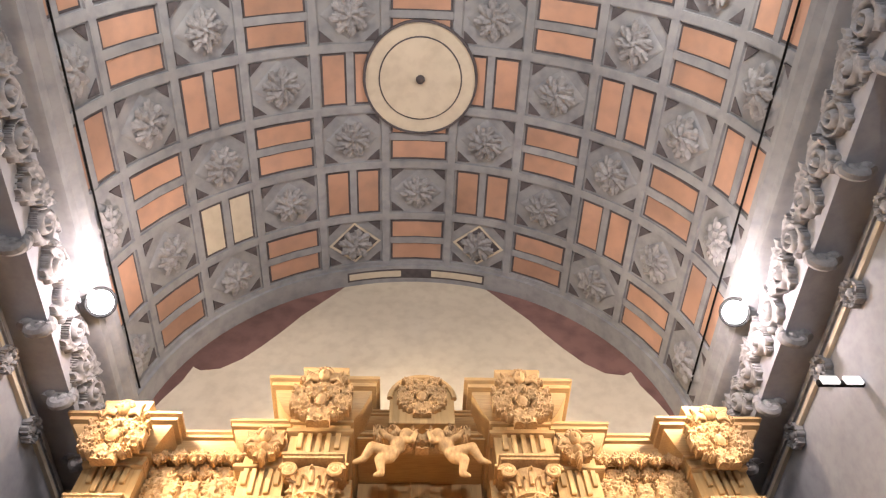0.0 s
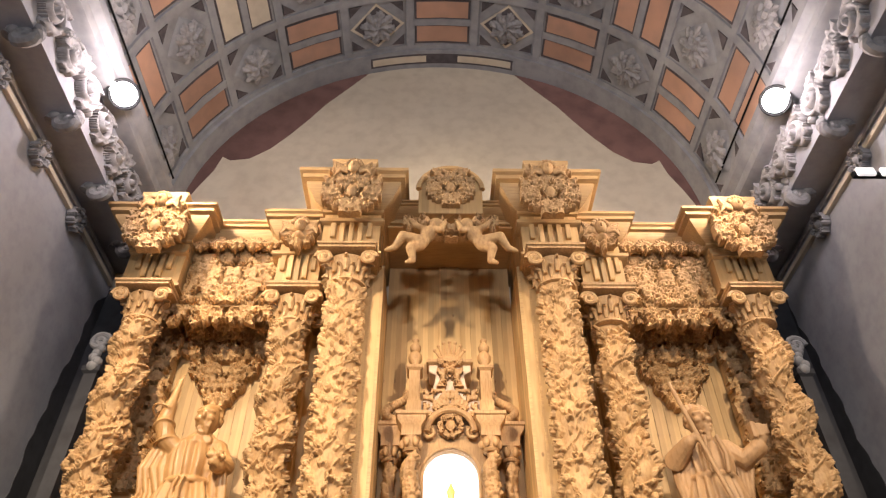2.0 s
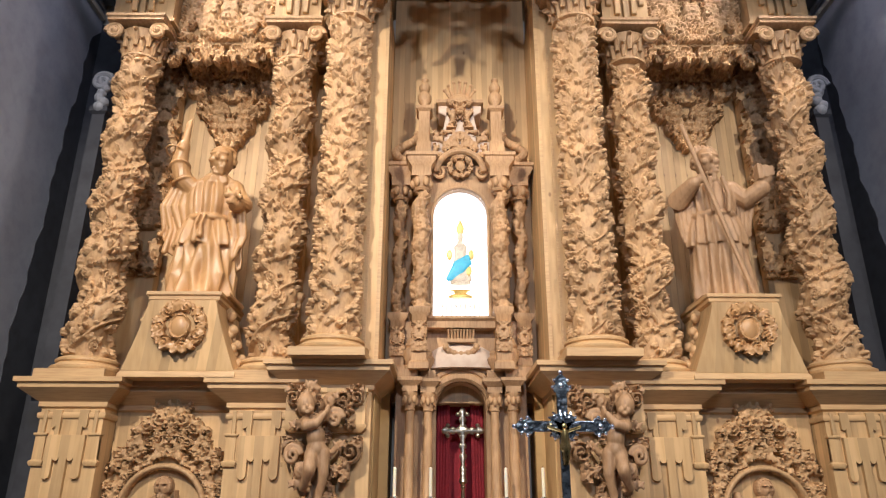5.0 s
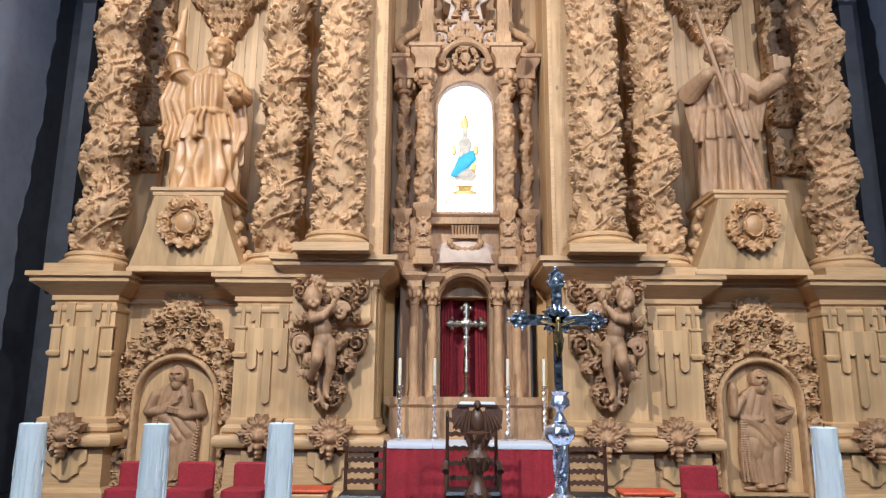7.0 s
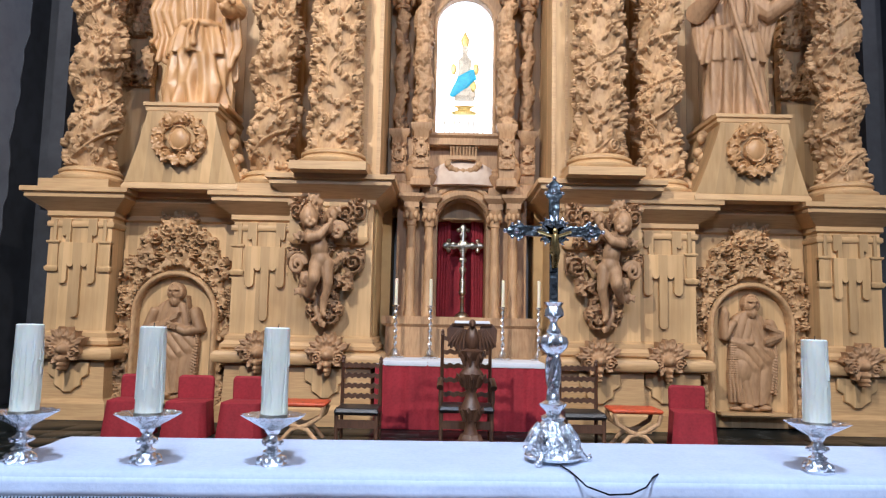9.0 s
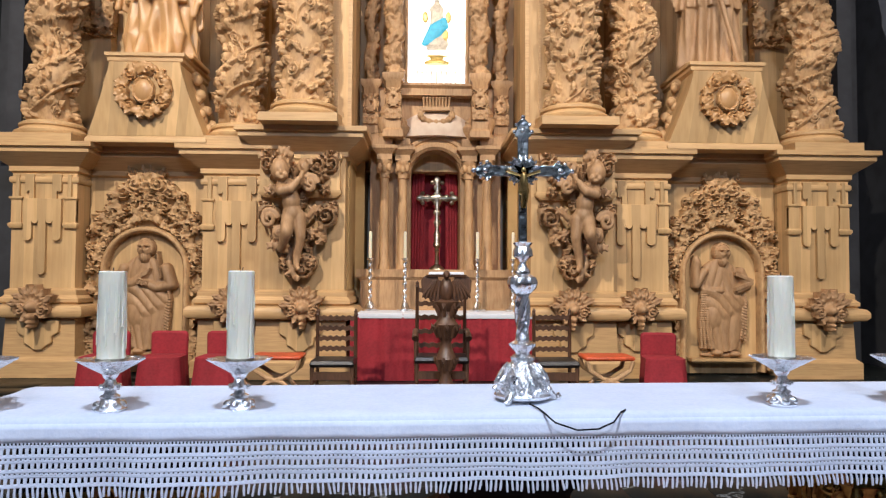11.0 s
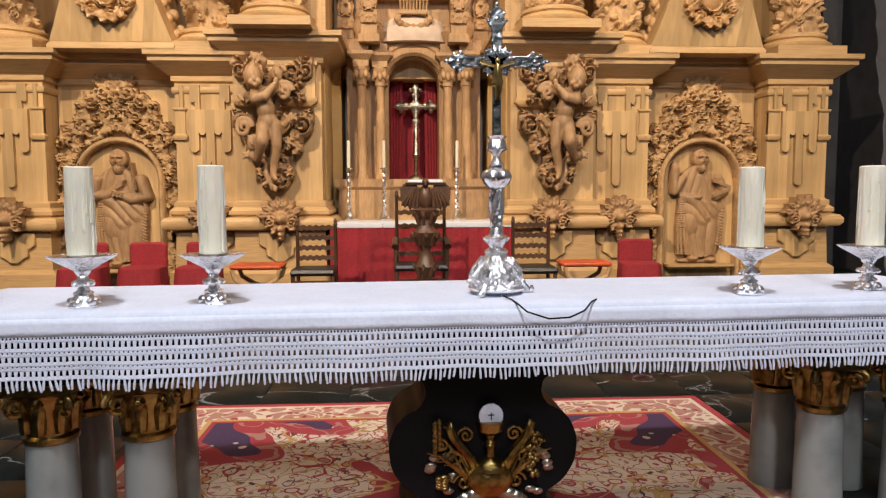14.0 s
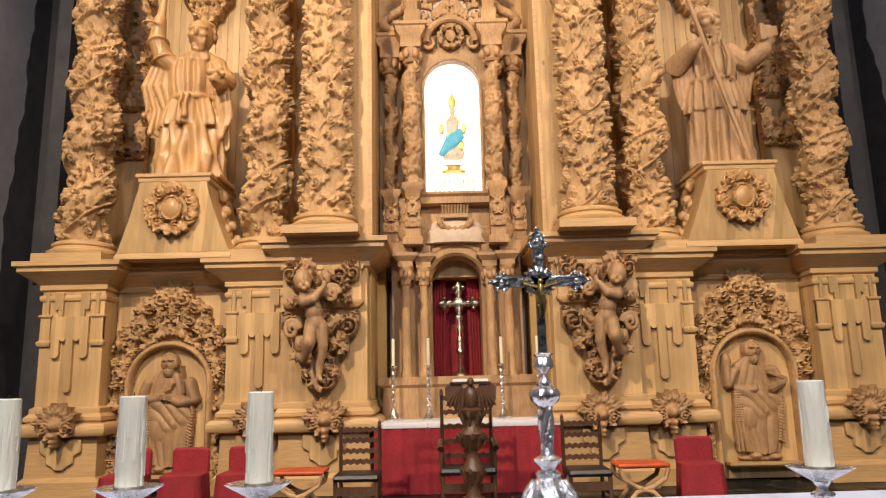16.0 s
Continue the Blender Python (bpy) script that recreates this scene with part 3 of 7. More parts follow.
for s in (-1, 1):
    for k, a, b, y0, lift in (("outer", 5.36, 6.3, 0.45, 0.0), ("inner", 2.5, 3.52, 0.5, 0.0), ("tower", 1.38, 2.62, 0.3, 0.24)):
        x0, x1 = sorted((s * a, s * b))
        PIERS[k, s] = pier(x0, x1, y0, lift, "pale pine altarpiece pedestal with heavy cornice and carved drop panels")
    x0, x1 = sorted((s * 3.54, s * 5.34))
    p = thing("altarpiece_bay", "pale pine recessed bay panel of the altarpiece's lower storey", "panel", (x0 + x1) / 2, 0.85)
    part("panel", Geo().box(-0.9, 0.9, 0, 1.3, 0.02, 3.0), pine, p)
    part("cornice", Geo().mould(-0.9, 0.9, 0.0, 1.3, [(o, z) for o, z in CORNICE]), pine_across, p)


# ---- the altarpiece: columns ----
def column_meshes(seed, height, radius, twist):
    """The carved shaft: vines that wind round it, full of leaves, scrolls and flowers."""
    rng = random.Random(seed)
    w = 2 * math.pi * radius
    r = Relief(w, height, 0.014, wrap=True)
    around = 5
    pitch, rise = w / around, 0.31
    rows = int(height / rise) + 1
    turns = 0.88
    bulge = 0.5 + 0.5 * np.cos(2 * np.pi * (r.x / w - r.y * turns)) if twist else 0.5 + 0.5 * np.sin(r.y * 7.0 + np.sin(r.x / w * 4 * np.pi))
    for strand in range(2):
        for k in range(int(height / 0.02)):
            h = k * 0.02
            r.ball((w * (strand / 2 + 0.25 + h * (turns if twist else 0.4) + 0.05 * math.sin(h * 8 + strand))) % w, h, 0.03 if twist else 0.018, 0.85 if twist else 0.6)
    for j in range(rows):
        for i in range(around):
            u = (i + 0.5 * (j % 2)) * pitch + (w * turns * j * height / rows if twist else 0) + rng.uniform(-0.07, 0.07)
            h = (j + 0.5) * height / rows + rng.uniform(-0.07, 0.07)
            turn, a0 = (1 if (i + j) % 2 else -1), rng.uniform(0, 6.28)
            kind = rng.random()
            if kind < 0.3:
                r.flower(u % w, h, a0, rng.uniform(0.075, 0.1), rng.choice((5, 6)), 1.25)
            elif kind < 0.75:
                r.scroll(u % w, h, a0, rng.uniform(0.085, 0.115), turn, 1.15)
            else:
                for k in range(9):
                    r.ball((u + rng.uniform(-0.07, 0.07)) % w, h + rng.uniform(-0.08, 0.08), rng.uniform(0.028, 0.038), 1.2)
            for k in range(3):
                a = a0 + k * 2.09 + rng.uniform(-0.4, 0.4)
                r.leaf((u + 0.1 * math.cos(a)) % w, h + 0.1 * math.sin(a), a + turn * rng.uniform(0.3, 0.9), rng.uniform(0.14, 0.21), 0.34, rng.uniform(0.9, 1.3))
            r.leaf((u + pitch / 2) % w, h + 0.05, rng.uniform(0, 6.28), rng.uniform(0.11, 0.15), 0.38, rng.uniform(0.85, 1.1))
    r.z = np.where(r.z > 0.12, np.maximum(r.z, 0.42), 0.0) * 0.72 + (0.3 if twist else 0.12) * bulge
    if twist:
        axis = lambda h: (0.045 * math.cos(2 * math.pi * turns * h), 0.045 * math.sin(2 * math.pi * turns * h))
        swell = lambda h: 1.0 - 0.10 * h / height
    else:
        axis = lambda h: (0, 0)
        swell = lambda h: 1.0 - 0.08 * h / height
    me = r.round("shaft", radius - (0.145 if twist else 0.12), 0.145, axis, swell)
    me.materials.append(carved)
    return me


def capital_geo(r):
    """Acanthus bell with four volutes and an abacus."""
    g = Geo()
    g.lathe([(r * 0.82, 0), (r * 0.95, 0.02), (r * 0.95, 0.06), (r * 0.8, 0.08), (r * 0.85, 0.3), (r * 1.1, 0.52), (r * 1.1, 0.55)], 28)
    for ring, z0, ln in ((0, 0.08, 0.26), (1, 0.2, 0.3)):
        for i in range(10):
            a = 2 * math.pi * (i + 0.5 * ring) / 10
            pts = [(r * (0.84 + 0.1 * ring + 0.42 * t**3) * math.cos(a), r * (0.84 + 0.1 * ring + 0.42 * t**3) * math.sin(a), z0 + ln * math.sin(t * 2.0)) for t in np.linspace(0, 1, 7)]
            g.tube(pts, [0.04, 0.05, 0.055, 0.055, 0.05, 0.04, 0.02], 6)
    for i in range(4):
        a = math.pi / 4 + i * math.pi / 2
        cx, cy = r * 1.5 * math.cos(a), r * 1.5 * math.sin(a)
        d = 1 if cx > 0 else -1
        spiral = [(cx + d * 0.155 * (1 - t) * math.cos(t * 13), cy - 0.03 * t * (1 if cy < 0 else -1), 0.46 + 0.155 * (1 - t) * math.sin(t * 13)) for t in np.linspace(0, 0.95, 34)]
        g.tube(spiral, 0.048, 7)
        g.ball((cx, cy, 0.46), (0.06, 0.1, 0.06), 8, 6)
    g.levels([(-r * q, r * q, -r * q, r * q, z) for q, z in ((1.1, 0.6), (1.35, 0.64), (1.35, 0.69), (1.42, 0.71), (1.42, 0.76))])
    return g


def base_geo(r, h):
    g = Geo()
    g.box(-r * 1.25, r * 1.25, -r * 1.25, r * 1.25, 0, h * 0.35)
    g.lathe([(r * 1.2, h * 0.35), (r * 1.26, h * 0.45), (r * 1.26, h * 0.55), (r * 1.1, h * 0.66), (r * 1.04, h * 0.74), (r * 1.1, h * 0.8), (r * 1.1, h * 0.9), (r * 0.98, h)], 36)
    return g


SHAFT = {"plain": column_meshes(3, 5.75, 0.44, False), "twist": column_meshes(8, 5.45, 0.42, True)}
CAP = {}
for k, r in (("plain", 0.40), ("twist", 0.37)):
    CAP[k] = capital_geo(r).mesh("capital", 50)
    CAP[k].materials.append(carved)


def column(x, y, z, kind, rz, label):
    r = 0.44 if kind == "plain" else 0.42
    c = thing("column", label, "column", x, y, z, 0, "columns of the altarpiece")
    part("base", base_geo(r, 0.34), pine_across, c)
    part("shaft", SHAFT[kind], carved, c, m=pose(0, 0, 0.33, 0, 0, rz))
    part("capital", CAP[kind], carved, c, m=pose(0, 0, 6.05 if kind == "plain" else 5.75))
    return c


for s in (-1, 1):
    column(s * 1.99, 0.22, 3.67, "plain", 0 if s < 0 else 140, "tall pale pine column carved with vines and leaves")
    column(s * 3.02, 0.72, 3.43, "twist", 30 if s < 0 else 200, "twisted pale pine column carved with vines and fruit")
    column(s * 5.84, 0.66, 3.43, "twist", 80 if s < 0 else 250, "outer twisted pine column carved with vines and fruit")

# ---- the altarpiece: upper walls, entablature ----
TOP = ((0.0, 0.0), (0.05, 0.03), (0.05, 0.1), (0.18, 0.2), (0.36, 0.5), (0.36, 0.56), (0.44, 0.6), (0.44, 0.7), (0.5, 0.74), (0.5, 0.82))


def entablature(x0, x1, y0, z0, z1, zc, label, reach=1.0):
    e = thing("entablature", label, "entablature", (x0 + x1) / 2, y0, z0, group="entablature of the altarpiece")
    h, y1 = (x1 - x0) / 2, BACK - y0 - 0.03
    part("block", Geo().mould(-h, h, 0, y1, ((0.05, 0), (0.05, 0.06), (0.0, 0.1), (0.0, zc - z0 + 0.02))), pine, e)
    part("cornice", Geo().mould(-h, h, 0, y1, [(o * reach, zc - z0 + q * (z1 - zc) / 0.82) for o, q in TOP]), pine_across, e)
    return e


BOARD = Geo().levels([(-0.107, 0.107, 0.0, 0.03, 0.0), (-0.107, 0.107, 0.0, 0.03, 6.38)]).mesh("board")
BOARD.materials.append(pine)
ENT = {}
for s in (-1, 1):
    x0, x1 = sorted((s * 1.42, s * 2.56))
    ENT["tower", s] = entablature(x0, x1, 0.05, 10.48, 12.4, 11.55, "pale pine entablature block over a tall column", 1.1)
    x0, x1 = sorted((s * 5.3, s * 6.40))
    ENT["outer", s] = entablature(x0, x1, 0.42, 9.95, 11.72, 11.05, "pale pine entablature block over an outer column", 1.1)
    x0, x1 = sorted((s * 2.6, s * 3.45))
    ENT["inner", s] = entablature(x0, x1, 0.45, 9.95, 11.75, 11.1, "pale pine entablature block over an inner column", 0.75)
    x0, x1 = sorted((s * 3.5, s * 5.26))
    ENT["bay", s] = entablature(x0, x1, 0.85, 9.75, 11.8, 11.2, "pale pine entablature with scroll frieze above the niche", 0.8)
    w = thing("altarpiece_pilaster", "smooth pale pine pilaster behind the tall column", "pilaster", s * 1.98, 0.52, 3.67)
    part("face", Geo().box(*sorted((-s * 0.66, s * 0.3)), 0, 1.84, 0, 6.9), pine, w)
    part("edge_strip", Geo().box(*sorted((-s * 0.66, -s * 0.60)), -0.03, 0.0, 0.0, 6.9), pine_across, w)
    part("edge_strip", Geo().box(*sorted((-s * 0.45, -s * 0.41)), -0.02, 0.0, 0.0, 6.9), pine_across, w)
    n = thing("statue_niche", "deep pale pine statue niche with carved canopy", "niche", s * 4.43, 1.74, 3.43)
    part("back_panel", Geo().box(-1.9, 1.9, 0.12, 0.64, 0, 6.4), pine, n)
    for i in range(9):
        part("board", BOARD, pine, n, m=pose(-0.88 + 0.22 * i, 0.1, 0))
    part("side_panel", Geo().box(*sorted((s * 1.0, s * 1.9)), -0.12, 0.09, 0, 6.4), pine, n)
    part("side_panel", Geo().box(*sorted((-s * 1.0, -s * 1.6)), -0.12, 0.09, 0, 6.4), pine, n)
w = thing("central_niche", "deep pine-boarded central niche of the altarpiece", "niche", 0, 1.75, 3.3)
part("back_panel", Geo().box(-1.32, 1.32, 0.12, 0.6, 0, 8.5), pine, w)
for i in range(12):
    part("board", BOARD, pine, w, m=pose(-1.21 + 0.22 * i, 0.1, 0) @ Matrix.Diagonal((1, 1, 1.308, 1)))
part("batten", Geo().box(-0.22, 0.22, 0.04, 0.098, 3.5, 8.35), pine, w)
part("soffit", Geo().box(-1.31, 1.31, -1.23, 0.098, 8.36, 8.412), pine_across, w)
ENT["mid", 0] = entablature(-1.3, 1.3, 0.5, 11.72, 12.12, 11.8, "pale pine entablature over the central niche", 0.7)


# ---- carving on the altarpiece ----
def carving(name, relief, depth, mat, parent, x, y, z, label="", base=0.0, rz=0, back=0.03):
    """A relief as a part; x is the middle of its foot."""
    me = relief if not isinstance(relief, Relief) else relief.plate(name, depth, back, base=base)
    if not me.materials:
        me.materials.append(mat)
    half = me["half"] if "half" in me else relief.w / 2
    me["half"] = half
    return part(name, me, mat, parent, label, m=pose(x, y, z, 0, 0, rz) @ pose(-half, 0, 0))


def cartouche(seed, w, h, step=0.02):
    """An oval shield ringed with scrolls and leaves, shell on top."""
    rng = random.Random(seed)
    r = Relief(w, h, step)
    cx, cy = w / 2, h * 0.48
    for i in range(14):
        a = 2 * math.pi * i / 14
        x, y = cx + 0.36 * w * math.cos(a), cy + 0.36 * h * math.sin(a)
        if i % 2:
            r.scroll(x, y, a * 2, 0.13 * w, 1 if i % 4 == 1 else -1, 0.9)
        r.leaf(x - 0.1 * w * math.cos(a), y - 0.1 * h * math.sin(a), a + rng.uniform(-0.5, 0.5), 0.26 * w, 0.42, 0.9)
        r.leaf(x, y, a + rng.uniform(0.6, 1.3), 0.18 * w, 0.4, 0.8)
    oval = ((r.x - cx) / (0.15 * w)) ** 2 + ((r.y - cy) / (0.19 * h)) ** 2
    r.z = np.where(oval < 1, 0.3 + 0.5 * np.sqrt(np.clip(1 - oval, 0, 1)), r.z)
    for i in range(32):
        a = 2 * math.pi * i / 32
        r.ball(cx + 0.17 * w * math.cos(a), cy + 0.21 * h * math.sin(a), 0.03 * w, 0.75)
    for a in (0.9, 1.25, 1.57, 1.9, 2.25):
        r.leaf(cx, h * 0.76, a, 0.24 * h, 0.25, 1.0)
    return r


def foliage_panel(seed, w, h, count, size, inside=lambda x, y: True, step=0.02, scrolls=0.35):
    r = Relief(w, h, step)
    half = lambda x, y: x <= w / 2 and inside(x, y)
    r.foliage(random.Random(seed), count, size, half, scrolls, 0.14)
    r.z = np.maximum(r.z, r.z[:, ::-1])
    return r


def plate_of(name, r, depth, mat, back=0.03):
    me = r.plate(name, depth, back)
    me.materials.append(mat)
    me["half"] = r.w / 2
    return me


def palmette():
    """A shell of leaves over an oval knob with side scrolls and a hanging tip."""
    r = Relief(0.72, 0.66, 0.015)
    for a in (0.25, 0.7, 1.15, 1.57, 1.99, 2.44, 2.89):
        r.leaf(0.36, 0.36, a, 0.33 if 0.6 < a < 2.5 else 0.36, 0.26, 0.9)
    for a in (-0.25, -0.8, -2.34, -2.89):
        r.leaf(0.36, 0.32, a, 0.25, 0.34, 0.8)
    r.scroll(0.2, 0.3, 0, 0.1, 1, 0.9), r.scroll(0.52, 0.3, math.pi, 0.1, -1, 0.9)
    for y, q in ((0.34, 0.1), (0.2, 0.07), (0.12, 0.055), (0.06, 0.04)):
        r.ball(0.36, y, q, 1.15)
    return r


BOSS = plate_of("shell_boss", palmette(), 0.17, carved, 0.05)
def great_cartouche():
    r = Relief(1.2, 1.25, 0.02)
    r.foliage(random.Random(17), 60, 0.24, lambda x, y: x <= 0.6 and ((x - 0.6) / 0.56) ** 2 + ((y - 0.62) / 0.6) ** 2 < 1 and ((x - 0.6) / 0.2) ** 2 + ((y - 0.6) / 0.24) ** 2 > 1, 0.45, 0.12)
    r.z = np.maximum(r.z, r.z[:, ::-1])
    c = cartouche(6, 0.8, 0.85, 0.02)
    i, j = (r.ny - c.ny) // 2, (r.nx - c.nx) // 2
    r.z[i : i + c.ny, j : j + c.nx] = np.maximum(r.z[i : i + c.ny, j : j + c.nx], c.z * 1.15)
    return r


DARK_BOSS = plate_of("shell_boss", palmette(), 0.2, figure_wood, 0.05)
SHIELD = plate_of("cartouche", great_cartouche(), 0.2, carved, 0.05)
SMALL = plate_of("cartouche", cartouche(9, 0.85, 0.85, 0.018), 0.12, varnished, 0.04)


def tongue_outline(widths, drops, top):
    """A stepped outline with rounded hanging tongues."""
    n = len(widths)
    total = sum(widths)
    pts, x = [], -total / 2
    for w, d in zip(widths, drops):
        r = w * 0.5
        pts.append((x, d + r))
        for i in range(1, 6):
            a = math.pi + math.pi * i / 6
            pts.append((x + w / 2 + r * math.cos(a), d + r + r * math.sin(a)))
        pts.append((x + w, d + r))
        x += w
    return pts + [(total / 2, top), (-total / 2, top)]


def drop_panel(p, h, lift, seed):
    """Raised panels with hanging tongues, shoulders and boss on a pedestal's front."""
    k = h / 0.5
    wide = [0.13 * k, 0.10 * k, 0.12 * k, 0.10 * k, 0.13 * k]
    part("drop_panel", Geo().prism(tongue_outline(wide, (2.0, 2.25, 1.5, 2.25, 2.0), 2.62), -0.065, 0.02), pine, p, bevel=0.014)
    for s in (-1, 1):
        part("drop_panel", Geo().prism(tongue_outline([0.07 * k, 0.07 * k], (2.72, 2.5) if s < 0 else (2.5, 2.72), 2.98), -0.055, 0.02), pine, p, bevel=0.012, m=pose(s * h * 0.42, 0, 0))
        part("drop_panel", Geo().prism(tongue_outline([0.06 * k], (2.6,), 2.98), -0.05, 0.02), pine, p, bevel=0.012, m=pose(s * h * 0.8, 0, 0))
        xa, xb = sorted((s * h, s * (h - 0.15)))
        part("shoulder", Geo().levels([(xa - 0.012, xb + 0.012, -0.04, 0.05, 2.18), (xa - 0.03, xb + 0.03, -0.06, 0.05, 2.22), (xa - 0.03, xb + 0.03, -0.06, 0.05, 2.25), (xa, xb, -0.03, 0.05, 2.27), (xa, xb, -0.03, 0.05, 2.6), (xa - 0.025, xb + 0.025, -0.055, 0.05, 2.62), (xa - 0.025, xb + 0.025, -0.055, 0.05, 2.65)]), pine, p, bevel=0.006)
    part("frieze_band", Geo().mould(-h, h, 0, 0.4, ((0.02, 2.86 + lift), (0.035, 2.88 + lift), (0.035, 2.93 + lift), (0.02, 2.95 + lift))), pine_across, p)


for (k, s), p in PIERS.items():
    h = {"outer": 0.47, "inner": 0.51, "tower": 0.62}[k]
    if k != "tower":
        drop_panel(p, h, 0.0, 1)
    carving("shell_boss", DARK_BOSS, 0.2, figure_wood, p, 0.0 if k != "tower" else -s * 0.05, -0.19, 0.7, "carved shell boss")
    part("drop_plate", Geo().prism([(-0.3, 0.84), (-0.3, 0.66), (-0.2, 0.6), (-0.2, 0.5), (-0.12, 0.46), (-0.06, 0.4), (0.06, 0.4), (0.12, 0.46), (0.2, 0.5), (0.2, 0.6), (0.3, 0.66), (0.3, 0.84)], -0.10, 0.0), pine, p, bevel=0.015)


# ---- figures: plain carved shapes ----
def limb(g, pts, radii, n=10):
    g.tube(pts, radii, n)
    g.ball(pts[0], radii[0], 10, 7)
    g.ball(pts[-1], radii[-1], 10, 7)


def solid(name, g, mat, voxel, label, category, m, group=""):
    ob = part(name, g, mat, None, m=m)
    r = ob.modifiers.new("remesh", "REMESH")
    r.mode, r.voxel_size, r.use_smooth_shade = "VOXEL", voxel, True
    sm = ob.modifiers.new("smooth", "SMOOTH")
    sm.factor, sm.iterations = 0.5, 1
    return tagged(ob, label, category, group)


def pleats(g, prof, count, amp, sweep, seed, cx=0.0, cy=0.0, squash=0.74):
    """A sleeve of cloth with deep uneven pleats; sweep: how far they lean as they rise."""
    rng = random.Random(seed)
    p = [rng.uniform(0, 6) for _ in range(3)]

    def wave(a, h):
        q = count * (a + 0.25 * math.sin(2 * a + p[1])) / 2 + sweep * h + p[0]
        return 1 + amp * (2 * abs(math.sin(q)) ** 0.8 - 1.2) + 0.3 * amp * math.sin(count * 1.7 * a + p[2] + h * 2)

    k = len(g.v)
    g.lathe(prof, 180, wave=wave)
    g.v[k:] = [(cx + x, cy + y * squash, z) for x, y, z in g.v[k:]]


def head_of(g, x, y, z, beard):
    """A bearded head with brow, nose, cheeks and curled hair."""
    g.ball((x, y, z), (0.2, 0.23, 0.27), 20, 16)
    g.ball((x, y - 0.23, z - 0.03), (0.035, 0.06, 0.07), 8, 6)
    for d in (-1, 1):
        g.ball((x + d * 0.09, y - 0.17, z - 0.06), (0.07, 0.06, 0.06), 10, 8)
        g.tube([(x + d * 0.02, y - 0.225, z + 0.06), (x + d * 0.15, y - 0.17, z + 0.06)], 0.028, 7)
    rng = random.Random(4)
    for i in range(46):
        a, e = rng.uniform(-0.5, math.pi + 0.5), rng.uniform(0.1, 1.3)
        g.ball((x + 0.21 * math.cos(a) * math.cos(e * 0.6), y + 0.2 * math.sin(e), z + 0.04 + 0.23 * math.sin(a) * math.cos(e * 0.4)), rng.uniform(0.035, 0.055), 7, 5)
    for i in range(22):
        t = rng.uniform(0, 1)
        g.ball((x + rng.uniform(-0.13, 0.13) * (1 - 0.5 * t), y - 0.17 + 0.05 * t, z - 0.15 - beard * 0.24 * t), rng.uniform(0.035, 0.05), 7, 5)


